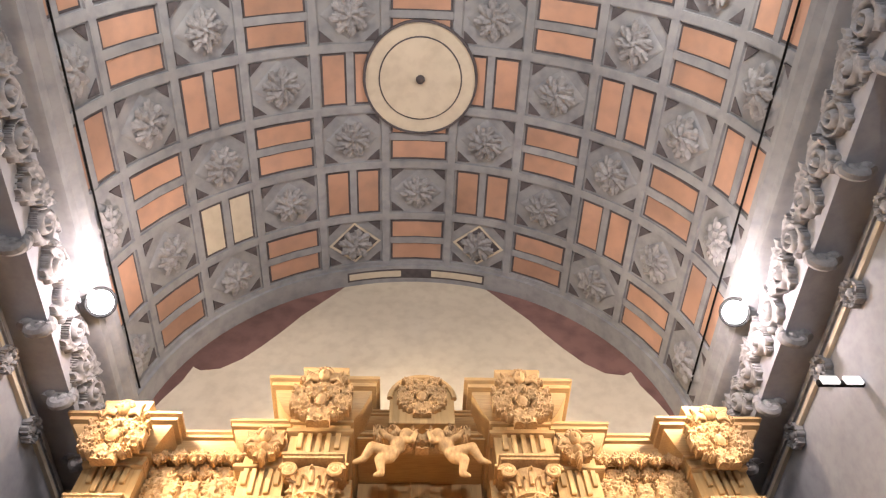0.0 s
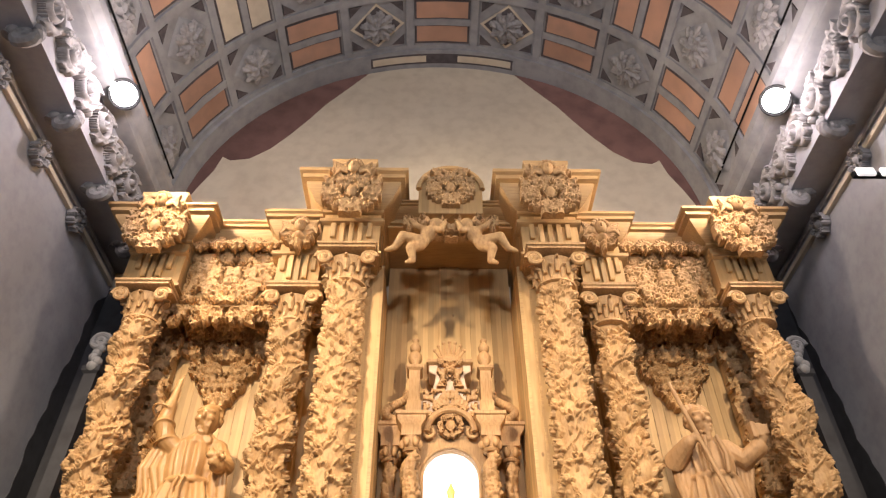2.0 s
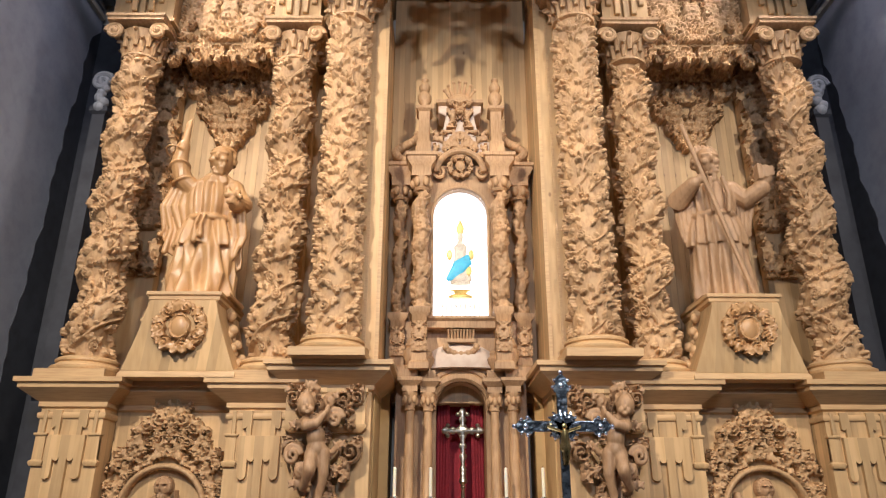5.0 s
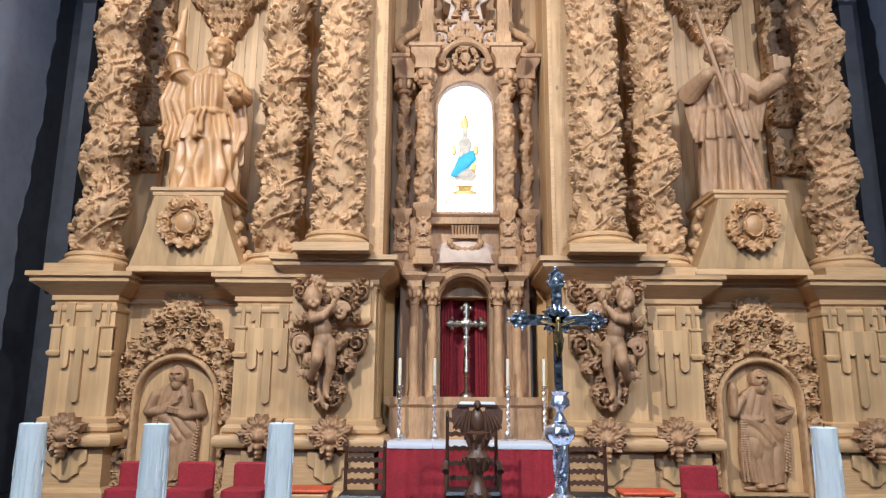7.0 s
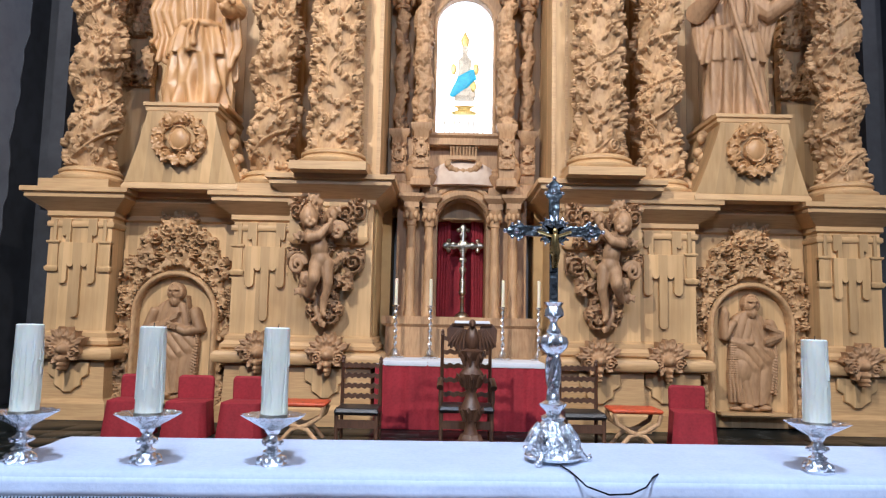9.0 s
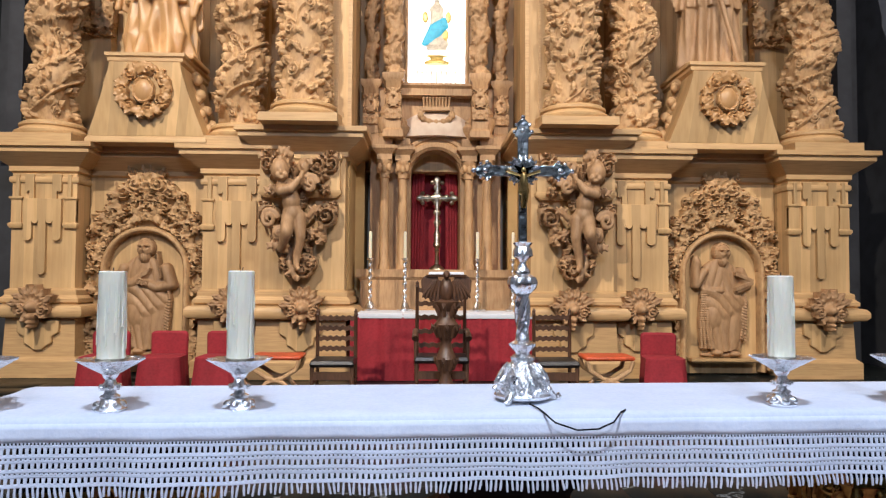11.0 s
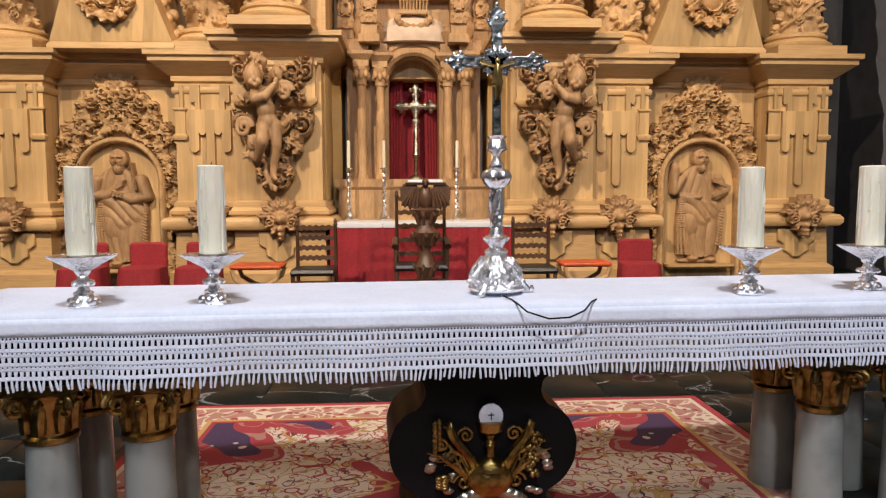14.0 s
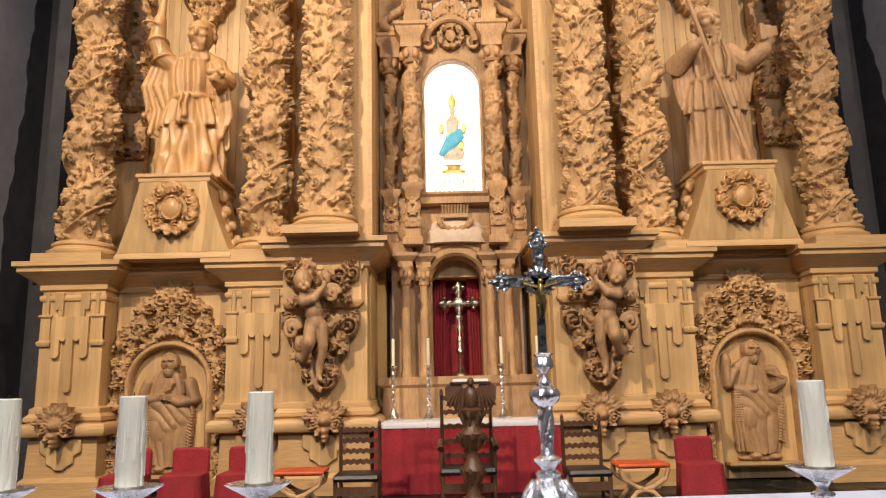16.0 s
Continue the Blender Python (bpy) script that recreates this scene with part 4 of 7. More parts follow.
def saint_with_raised_arm():
    g = Geo()
    pleats(g, [(0.50, 0.0), (0.53, 0.08), (0.50, 0.4), (0.44, 0.85), (0.38, 1.2)], 9, 0.17, -4.2, 1)
    pleats(g, [(0.40, 0.92), (0.47, 0.90), (0.47, 0.98), (0.42, 1.2), (0.34, 1.42)], 11, 0.14, 0.8, 2)
    g.lathe([(0.36, 1.36), (0.385, 1.4), (0.36, 1.45)], 40)
    g.v[-120:] = [(x, y * 0.8, z) for x, y, z in g.v[-120:]]
    pleats(g, [(0.33, 1.4), (0.37, 1.6), (0.385, 1.85), (0.35, 2.03), (0.2, 2.18)], 9, 0.12, 0.5, 3)
    pleats(g, [(0.22, 1.98), (0.31, 2.04), (0.3, 2.14), (0.17, 2.26)], 9, 0.1, 1.0, 4, 0.06, -0.02)
    g.lathe([(0.1, 2.15), (0.095, 2.45)], 16, 0.1, -0.03)
    head_of(g, 0.12, -0.1, 2.5, 0.6)
    g.ball((0.12, 0.0, 2.7), (0.2, 0.2, 0.11), 16, 10)
    g.tube([(0.12 + 0.205 * math.cos(a), -0.02 + 0.205 * math.sin(a), 2.68) for a in np.linspace(0, 6.28, 25)], 0.022, 7)
    for x in (-0.06, 0.03):
        limb(g, [(x, -0.33, 1.4), (x - 0.02, -0.4, 1.2), (x - 0.01, -0.42, 0.98 + x)], [0.028, 0.028, 0.05], 7)
    # the raised arm in its wide sleeve, and the cloak that falls from it
    limb(g, [(-0.32, 0, 2.0), (-0.5, -0.06, 2.14), (-0.6, -0.12, 2.42), (-0.55, -0.16, 2.75)], [0.17, 0.17, 0.15, 0.11], 14)
    limb(g, [(-0.55, -0.16, 2.7), (-0.5, -0.18, 3.05)], [0.085, 0.06])
    g.ball((-0.49, -0.19, 3.14), (0.06, 0.05, 0.1), 10, 8)
    g.tube([(-0.46, -0.19, 3.16), (-0.45, -0.2, 3.3)], [0.022, 0.016], 6)
    for x0, x1, x2, z2, r in ((-0.4, -0.46, -0.42, 0.7, 0.07), (-0.5, -0.6, -0.5, 0.95, 0.06), (-0.56, -0.72, -0.66, 0.85, 0.055), (-0.62, -0.8, -0.78, 1.15, 0.05)):
        limb(g, [(x0, -0.02, 2.15), (x1, -0.06 + 0.1 * r, 1.65), (x2 + 0.05, -0.02, 1.25), (x2, -0.06, z2)], [r, r * 1.1, r * 0.8, r * 0.9], 9)
    g.prism([(-0.35, 2.0), (-0.6, 2.3), (-0.8, 1.7), (-0.78, 1.2), (-0.64, 0.86), (-0.4, 0.7)], -0.02, 0.05)
    for i in range(0, 5, 2):
        z = 2.1 + 0.13 * i
        g.tube([(-0.5 - 0.04 * i + 0.17 * math.cos(a), -0.08 - 0.02 * i + 0.16 * math.sin(a), z + 0.07 * math.cos(a + 0.5 * i)) for a in np.linspace(0, 6.28, 19)], 0.02, 7)
    # the other arm, a bunch held in its hand, the cloak behind it
    limb(g, [(0.36, 0, 2.0), (0.56, -0.1, 1.66), (0.52, -0.36, 1.58)], [0.17, 0.17, 0.13], 12)
    rng = random.Random(9)
    for i in range(16):
        g.ball((0.54 + rng.uniform(-0.13, 0.13), -0.47 + rng.uniform(-0.06, 0.06), 1.66 + rng.uniform(-0.14, 0.16)), rng.uniform(0.04, 0.06), 8, 6)
    for x0, x1, x2, z2, r in ((0.42, 0.46, 0.42, 0.5, 0.06), (0.52, 0.58, 0.5, 0.75, 0.055), (0.6, 0.64, 0.6, 0.95, 0.045)):
        limb(g, [(x0, -0.12, 1.5), (x1, -0.06, 1.1), (x2, -0.08, z2)], [r, r * 1.1, r * 0.8], 9)
    g.prism([(0.35, 1.7), (0.56, 1.5), (0.6, 0.6), (0.36, 0.4)], 0.06, 0.14)
    g.box(-0.6, 0.62, -0.42, 0.4, -0.02, 0.05)
    return g


def saint_with_staff():
    g = Geo()
    pleats(g, [(0.44, 0.0), (0.47, 0.08), (0.45, 0.5), (0.42, 0.95), (0.38, 1.1)], 9, 0.17, -0.9, 11)
    pleats(g, [(0.38, 0.98), (0.46, 0.96), (0.46, 1.03), (0.42, 1.3), (0.36, 1.5)], 11, 0.13, 0.9, 12)
    g.lathe([(0.37, 1.46), (0.395, 1.5), (0.37, 1.55)], 40)
    g.v[-120:] = [(x, y * 0.8, z) for x, y, z in g.v[-120:]]
    pleats(g, [(0.33, 1.5), (0.36, 1.65), (0.37, 1.9), (0.34, 2.04), (0.18, 2.2)], 9, 0.12, -0.4, 13)
    pleats(g, [(0.2, 1.98), (0.3, 2.03), (0.29, 2.12), (0.16, 2.24)], 8, 0.1, 1.0, 14)
    g.lathe([(0.1, 2.12), (0.095, 2.45)], 16, -0.03, -0.03)
    head_of(g, -0.03, -0.1, 2.5, 1.0)
    for i in range(9):
        a = math.pi * i / 8
        limb(g, [(-0.03 + 0.16 * math.cos(a), -0.05, 2.66 + 0.06 * math.sin(a)), (-0.03 + 0.2 * math.cos(a), -0.04, 2.74 + 0.12 * math.sin(a))], [0.045, 0.03], 7)
    limb(g, [(-0.34, 0, 2.02), (-0.6, -0.1, 1.78), (-0.4, -0.36, 1.98)], [0.17, 0.18, 0.12], 12)
    g.ball((-0.31, -0.42, 2.04), (0.08, 0.07, 0.08), 10, 8)
    limb(g, [(0.34, 0, 2.02), (0.56, -0.1, 1.8), (0.76, -0.26, 1.94)], [0.18, 0.18, 0.15], 12)
    g.ball((0.86, -0.34, 2.1), (0.08, 0.07, 0.12), 10, 8)
    for i in range(3):
        g.box(0.68 + 0.1 * i, 0.76 + 0.1 * i, -0.42, -0.24, 2.06 + 0.03 * i, 2.34 - 0.02 * i)
    limb(g, [(-0.52, -0.46, 3.02), (0.26, -0.5, 0.05)], [0.04, 0.04], 8)
    for i in range(7):
        limb(g, [(0.42 + 0.045 * i, -0.06 + 0.06 * (i % 2), 1.9 - 0.02 * i), (0.42 + 0.03 * i, 0.05 * (i % 2), 1.4), (0.4 + 0.03 * i, 0.02, 0.9 + 0.1 * (i % 2) + 0.05 * i)], [0.035, 0.04, 0.03], 8)
    g.prism([(0.34, 1.9), (0.62, 1.8), (0.56, 1.1), (0.38, 0.8)], 0.06, 0.12)
    for i in range(6):
        limb(g, [(-0.4 - 0.045 * i, -0.04 + 0.06 * (i % 2), 1.85), (-0.42 - 0.035 * i, 0.05 * (i % 2), 1.5), (-0.4 - 0.03 * i, 0.02, 1.08 + 0.09 * (i % 2))], [0.035, 0.04, 0.03], 8)
    g.prism([(-0.34, 1.9), (-0.56, 1.8), (-0.52, 1.2), (-0.38, 1.0)], 0.06, 0.12)
    for q in (-1, 1):
        limb(g, [(q * 0.1, -0.34, 2.1), (q * 0.16, -0.37, 1.8), (q * 0.13, -0.36, 1.5)], [0.04, 0.045, 0.04], 8)
    g.box(-0.5, 0.5, -0.42, 0.4, -0.02, 0.05)
    return g


FRUIT = Geo().ball((0, 0, 0), (0.09, 0.12, 0.08), 10, 8).mesh("garland_fruit")
FRUIT.materials.append(carved)


def statue_base(s):
    x = s * 4.27
    p = thing("statue_pedestal", "flared pine pedestal with a gilded-looking carved cartouche", "pedestal", x, 0.75, 3.43, group="statue pedestals")
    levels = []
    for t in np.linspace(0, 1, 9):
        q = 0.5 + 0.34 * (1 - t) ** 1.2
        levels.append((-q, q, -0.55 + 0.35 * (q - 0.83) - 0.02, 0.6, 0.10 + 1.05 * t))
    part("foot", Geo().mould(-0.84, 0.84, -0.56, 0.6, ((0.03, 0), (0.03, 0.05), (0.0, 0.1))), pine_across, p)
    part("body", Geo().levels(levels), pine, p)
    part("top", Geo().mould(-0.5, 0.5, -0.62, 0.6, ((0.0, 1.13), (0.04, 1.17), (0.04, 1.22), (0.07, 1.24), (0.07, 1.29))), pine_across, p)
    carving("cartouche", SMALL, 0.12, varnished, p, 0.0, -0.66, 0.33)
    for d in (-1, 1):
        for i in range(12):
            t = i / 11
            part("garland_fruit", FRUIT, carved, p, m=pose(d * (0.56 + 0.22 * (1 - t) ** 1.6 + 0.05 * math.sin(i * 2)), -0.1 + 0.08 * math.sin(i * 1.7), 0.3 + 0.8 * t, i * 40, 0, i * 70) @ Matrix.Diagonal((0.75, 0.7, 1.0, 1)))
    return p


for s in (-1, 1):
    statue_base(s)
solid("saint_statue", saint_with_raised_arm(), varnished, 0.016, "honey-varnished wooden statue of a robed saint raising an arm", "statue", pose(-4.26, 0.72, 4.73), "statues of saints")
solid("saint_statue", saint_with_staff(), figure_wood, 0.016, "brown wooden statue of a robed saint with a staff and book", "statue", pose(4.24, 0.72, 4.73), "statues of saints")


# ---- bay reliefs with arch and carved surround ----
def bay_relief(s):
    w, h = 1.78, 3.12
    cx = w / 2

    def outer(x, y):
        q = abs(x - cx)
        if y < 2.15:
            return q < 0.86
        return q < 0.86 * (1 - (y - 2.15) / 1.05) ** 0.8

    def arch(x, y, r):
        q = abs(x - cx)
        return q < r if y < 1.52 else math.hypot(q, y - 1.52) < r

    r = foliage_panel(12, w, h, 120, 0.2, lambda x, y: outer(x, y) and not arch(x, y, 0.66), 0.018, 0.4)
    r.scroll(cx - 0.17, 2.83, 0, 0.15, 1, 1.0), r.scroll(cx + 0.17, 2.83, math.pi, 0.15, -1, 1.0)
    for a in (0.7, 1.15, 1.57, 2.0, 2.45):
        r.leaf(cx, 2.8, a, 0.32, 0.24, 1.0)
    yy, xx = r.y, np.abs(r.x - cx)
    rad = np.where(yy < 1.52, xx, np.hypot(xx, yy - 1.52))
    band = np.abs(rad - 0.62)
    r.z = np.where(rad < 0.68, np.where(band < 0.055, 0.7 * np.sqrt(np.clip(1 - (band / 0.055) ** 2, 0, 1)) + 0.2, np.where(rad < 0.565, 0.0, 0.25)), r.z)
    me = plate_of("carved_surround", r, 0.19, carved)
    return me


SURROUND = bay_relief(1)


def relief_saint(praying):
    """A bearded robed figure in half relief: hands crossed on the chest, or one hand raised over a book."""
    r = Relief(1.12, 2.0, 0.011)
    x, y = r.x - 0.56, r.y
    half = np.interp(y, [0.1, 0.14, 0.5, 0.9, 1.2, 1.45, 1.58, 1.66, 1.7], [0.0, 0.27, 0.33, 0.36, 0.36, 0.34, 0.24, 0.12, 0.0])
    mid = 0.05 * np.sin(y * 2.2 + 0.4)
    u = (x - mid) / (half + 1e-4)
    body = 0.52 * np.sqrt(np.clip(1 - u * u, 0, 1))

    def ruffle(q, sharp=0.55):
        return np.abs(np.sin(q)) ** sharp

    robe = 0.17 * ruffle(u * 6.5 + 1.6 * np.sin(y * 2.4) + 0.8 * np.sin(x * 9 + y * 3))
    sweep = 0.2 * ruffle((y + 0.75 * x + 0.9 * x * x) * 15 + 1.2 * np.sin(x * 7))
    chest = 0.12 * ruffle((np.abs(x) * 1.3 + y * 0.35) * 20)
    hip = np.clip((y - 0.62 - 0.5 * x) * 9, 0, 1) * np.clip((1.16 - 0.25 * x - y) * 12, 0, 1)
    upper = np.clip((y - 1.1) * 9, 0, 1)
    r.z = np.where(np.abs(u) < 1, body + robe * (1 - hip) * (1 - upper) + (sweep + 0.1) * hip + chest * upper, 0)

    def blob(cx, cy, rx, ry, low, high):
        q = 1 - ((x - cx) / rx) ** 2 - ((y - cy) / ry) ** 2
        r.z = np.where(q > 0, np.maximum(r.z, low + (high - low) * np.sqrt(np.clip(q, 0, 1))), r.z)

    def dent(cx, cy, size, deep):
        r.z = r.z - deep * np.exp(-(((x - cx) ** 2 + (y - cy) ** 2) / size**2))

    def limb_of(pts, width, low, high):
        for (x0, y0), (x1, y1) in zip(pts, pts[1:]):
            for t in np.linspace(0, 1, 14):
                blob(x0 + (x1 - x0) * t, y0 + (y1 - y0) * t, width, width, low, high)

    # knee under the cloth, cloak hanging at the side, hem and feet
    blob(-0.13, 0.72, 0.15, 0.26, 0.3, 0.78)
    for k in range(5):
        limb_of([(0.30 + 0.022 * k, 1.45 - 0.04 * k), (0.40 - 0.01 * k, 0.95), (0.37 - 0.055 * k, 0.3 + 0.03 * k)], 0.032, 0.2, 0.62 - 0.05 * k)
    for k in range(4):
        limb_of([(-0.33 + 0.02 * k, 1.1), (-0.36 + 0.05 * k, 0.6), (-0.34 + 0.06 * k, 0.17)], 0.03, 0.2, 0.5 + 0.04 * k)
    for fx, fy in ((-0.12, 0.09), (0.17, 0.07)):
        blob(fx, fy + 0.07, 0.055, 0.13, 0.2, 0.5)
        blob(fx + 0.03, fy, 0.1, 0.05, 0.3, 0.85)
    # arms and hands
    if praying:
        limb_of([(-0.33, 1.46), (-0.42, 1.2), (-0.2, 1.2), (0.0, 1.33)], 0.085, 0.3, 0.85)
        limb_of([(0.33, 1.46), (0.42, 1.18), (0.2, 1.13), (0.04, 1.2)], 0.09, 0.3, 0.95)
        for k in range(4):
            limb_of([(-0.02, 1.31 + 0.02 * k), (0.07 + 0.01 * k, 1.36 + 0.03 * k)], 0.018, 0.6, 1.0)
            limb_of([(0.08, 1.17 + 0.022 * k), (-0.08, 1.2 + 0.026 * k)], 0.018, 0.6, 1.08)
        limb_of([(0.2, 1.72), (0.26, 1.3)], 0.024, 0.4, 0.85)
    else:
        limb_of([(-0.3, 1.46), (-0.43, 1.22), (-0.43, 1.5), (-0.42, 1.62)], 0.07, 0.3, 0.8)
        blob(-0.43, 1.66, 0.06, 0.085, 0.3, 0.7)
        limb_of([(0.3, 1.46), (0.4, 1.22), (0.24, 1.14)], 0.085, 0.3, 0.9)
        blob(-0.06, 1.14, 0.1, 0.06, 0.5, 0.9)
        for a, b in ((1, 0), (-1, 0.14)):
            page = (np.abs(x - 0.33 + 0.0 * a) < 0.15) & (np.abs(y - 1.22 - b - 0.4 * a * (x - 0.33)) < 0.035)
            r.z = np.where(page, np.maximum(r.z, 0.98), r.z)
    # neck, head, hair, beard and face
    blob(0.0, 1.62, 0.09, 0.12, 0.2, 0.6)
    blob(0.0, 1.79, 0.145, 0.17, 0.3, 0.86)
    blob(0.0, 1.77, 0.105, 0.145, 0.5, 1.12)
    curl = 0.1 * ruffle(np.arctan2(y - 1.79, x) * 9 + np.hypot(x, y - 1.79) * 30)
    ring = np.hypot(x / 0.145, (y - 1.79) / 0.17)
    r.z = np.where((ring > 0.74) & (ring < 1.0) & (y > 1.68), r.z + curl, r.z)
    blob(0.0, 1.645, 0.09, 0.115, 0.5, 1.06)
    r.z = np.where((np.hypot(x / 0.09, (y - 1.645) / 0.115) < 1) & (y < 1.69), r.z - 0.1 * ruffle(x * 75 + np.sin(y * 30)), r.z)
    for d in (-1, 1):
        dent(d * 0.045, 1.795, 0.022, 0.22)
        limb_of([(d * 0.02, 1.83), (d * 0.07, 1.825)], 0.014, 0.9, 1.16)
    limb_of([(0, 1.81), (0, 1.75)], 0.016, 1.05, 1.3)
    dent(0.0, 1.705, 0.018, 0.12)
    blob(0, 0.05, 0.36, 0.05, 0.1, 0.4)
    return plate_of("relief_figure", r, 0.2, figure_wood, 0.04)


for s in (-1, 1):
    p = thing("niche_relief", "carved pine arch surround of leaves and scrolls", "relief", s * 4.45, 0.85, 0.06, group="niche reliefs")
    carving("carved_surround", SURROUND, 0.13, carved, p, 0, -0.012, 0.0)
    part("ledge", Geo().mould(-0.5, 0.5, -0.2, 0.0, ((0, 0.14), (0.03, 0.17), (0.03, 0.21))), pine_across, p)
    f = part("relief_figure", relief_saint(s < 0), figure_wood, None, m=pose(s * 4.45 - 0.53, 0.83, 0.27) @ Matrix.Diagonal((0.95, 1, 0.92, 1)))
    tagged(f, "brown carved bearded figure with crossed hands in an arched niche" if s < 0 else "brown carved bearded figure raising a hand and holding a book", "statue", "relief figures")


# ---- cherub corbels on the tower pedestals ----
def fat(g, pts, radii):
    """A plump limb: overlapping balls along a bent line."""
    for (a, b), (p, q) in zip(zip(pts, pts[1:]), zip(radii, radii[1:])):
        for t in np.linspace(0, 1, 7):
            g.ball(tuple(u + (v - u) * t for u, v in zip(a, b)), p + (q - p) * t, 12, 9)


def cherub():
    """A chubby child's figure, head bowed over an arm that clasps a scroll, one knee drawn up."""
    g = Geo()
    g.ball((-0.13, -0.25, 1.51), (0.155, 0.16, 0.165), 18, 14)
    rng = random.Random(2)
    for i in range(46):
        a, e = rng.uniform(0, math.pi), rng.uniform(0.1, 1.5)
        g.ball((-0.13 + 0.15 * math.cos(a) * math.cos(e * 0.7), -0.25 + 0.13 * math.cos(e) - 0.06, 1.54 + 0.15 * math.sin(a)), rng.uniform(0.022, 0.036), 7, 5)
    g.ball((-0.08, -0.41, 1.46), (0.024, 0.025, 0.03), 8, 6)
    for d in (-0.14, -0.02):
        g.ball((d, -0.375, 1.42), 0.05, 9, 7)
    g.ball((-0.08, -0.38, 1.38), (0.05, 0.04, 0.03), 9, 7)
    g.ball((-0.02, -0.19, 1.24), (0.15, 0.13, 0.16), 16, 12)
    g.ball((0.02, -0.21, 1.06), (0.155, 0.14, 0.17), 16, 12)
    g.ball((0.03, -0.2, 0.89), (0.175, 0.155, 0.14), 16, 12)
    fat(g, [(-0.14, -0.22, 1.3), (-0.12, -0.36, 1.2), (0.06, -0.38, 1.22), (0.2, -0.34, 1.36)], [0.08, 0.078, 0.068, 0.045])
    fat(g, [(0.1, -0.2, 1.3), (0.2, -0.24, 1.32), (0.24, -0.28, 1.44)], [0.075, 0.06, 0.045])
    fat(g, [(-0.04, -0.24, 0.82), (-0.05, -0.4, 0.62), (-0.13, -0.32, 0.48), (-0.2, -0.26, 0.4)], [0.125, 0.105, 0.07, 0.055])
    fat(g, [(0.13, -0.2, 0.82), (0.14, -0.24, 0.56), (0.06, -0.2, 0.3), (0.04, -0.22, 0.14)], [0.125, 0.095, 0.07, 0.05])
    fat(g, [(0.04, -0.22, 0.14), (0.09, -0.3, 0.1)], [0.05, 0.035])
    # acanthus that grows round it
    for path, w in (
        ([(-0.05, -0.02, 0.5), (-0.1, -0.1, 0.2), (0.0, -0.12, -0.04), (0.06, -0.16, -0.02)], 0.07),
        ([(-0.02, -0.04, 0.55), (-0.22, -0.12, 0.4), (-0.36, -0.14, 0.5), (-0.42, -0.2, 0.42)], 0.065),
        ([(0.16, -0.04, 0.8), (0.3, -0.12, 0.86), (0.42, -0.16, 0.98), (0.5, -0.2, 0.9)], 0.06),
        ([(0.0, -0.04, 1.6), (0.05, -0.16, 1.74), (-0.06, -0.2, 1.82), (-0.16, -0.22, 1.78)], 0.07),
        ([(0.12, -0.06, 1.5), (0.22, -0.16, 1.6), (0.34, -0.2, 1.56), (0.4, -0.24, 1.64)], 0.07),
        ([(-0.2, -0.04, 1.2), (-0.34, -0.14, 1.3), (-0.42, -0.16, 1.2)], 0.06),
    ):
        n = len(path)
        limb(g, path, [w * (0.8 if i == 0 else 1.15 - 0.75 * i / (n - 1)) for i in range(n)], 8)
        for k in range(1, n):
            a, b = path[k - 1], path[k]
            for d in (-1, 1):
                m = tuple((u + v) / 2 for u, v in zip(a, b))
                fat(g, [m, (m[0] - d * (b[2] - a[2]) * 0.5, m[1] - 0.03, m[2] + d * (b[0] - a[0]) * 0.5)], [w * 0.65, w * 0.3])
    for cx, cz, q in ((-0.38, 0.84, 0.15), (0.34, 1.3, 0.14), (0.26, 1.55, 0.1), (-0.24, 0.62, 0.1)):
        g.tube([(cx + q * (1 - t) * math.cos(t * 12), -0.14 - 0.1 * t, cz + q * (1 - t) * math.sin(t * 12)) for t in np.linspace(0, 0.92, 28)], [0.05 - 0.022 * t for t in np.linspace(0, 1, 28)], 8)
    return g


def corbel_leaves():
    r = foliage_panel(22, 1.12, 1.85, 15, 0.24, lambda x, y: abs(x - 0.56) < 0.5 * (0.35 + 0.65 * math.sin(min(1, y / 1.2) * 1.5)), 0.018, 0.4)
    for x in (0.16, 0.96):
        r.scroll(x, 0.9, 0, 0.17, 1 if x < 0.5 else -1, 1.1)
    return r


CHERUB = cherub()
LEAVES = plate_of("foliage", corbel_leaves(), 0.26, figure_wood, 0.02)
for s in (-1, 1):
    p = thing("corbel", "carved pine bracket of acanthus scrolls under the ledge", "bracket", s * 2.03, 0.3, 1.45, group="carved corbels")
    part("block", Geo().mould(-0.58, 0.58, -0.12, 0.0, ((0.0, 1.28), (0.0, 1.74), (0.03, 1.77), (0.03, 1.83))), pine, p)
    part("hood_moulding", Geo().levels([(-0.52, 0.52, -0.10, 0.0, 1.2), (-0.6, 0.6, -0.15, 0.0, 1.26), (-0.6, 0.6, -0.15, 0.0, 1.31)]), pine_across, p)
    carving("foliage", LEAVES, 0.22, carved, p, 0, -0.08, 0.02)
    solid("cherub_figure", CHERUB, figure_wood, 0.015, "brown carved cherub figure holding up the ledge", "statue", pose(s * 2.04, 0.10, 1.5, 0, s * 4, 0) @ Matrix.Diagonal((-s * 0.84, 1, 1, 1)), "cherubs")

# ---- friezes, canopies, upper cartouches ----
FRIEZE = plate_of("scroll_frieze", foliage_panel(31, 1.8, 1.5, 44, 0.27, step=0.02, scrolls=0.5), 0.16, carved)
CANOPY = plate_of("canopy_carving", foliage_panel(33, 1.9, 1.5, 60, 0.24, lambda x, y: abs(x - 0.95) < 0.1 + 0.78 * (y / 1.5) ** 0.9, 0.02, 0.45), 0.28, carved)
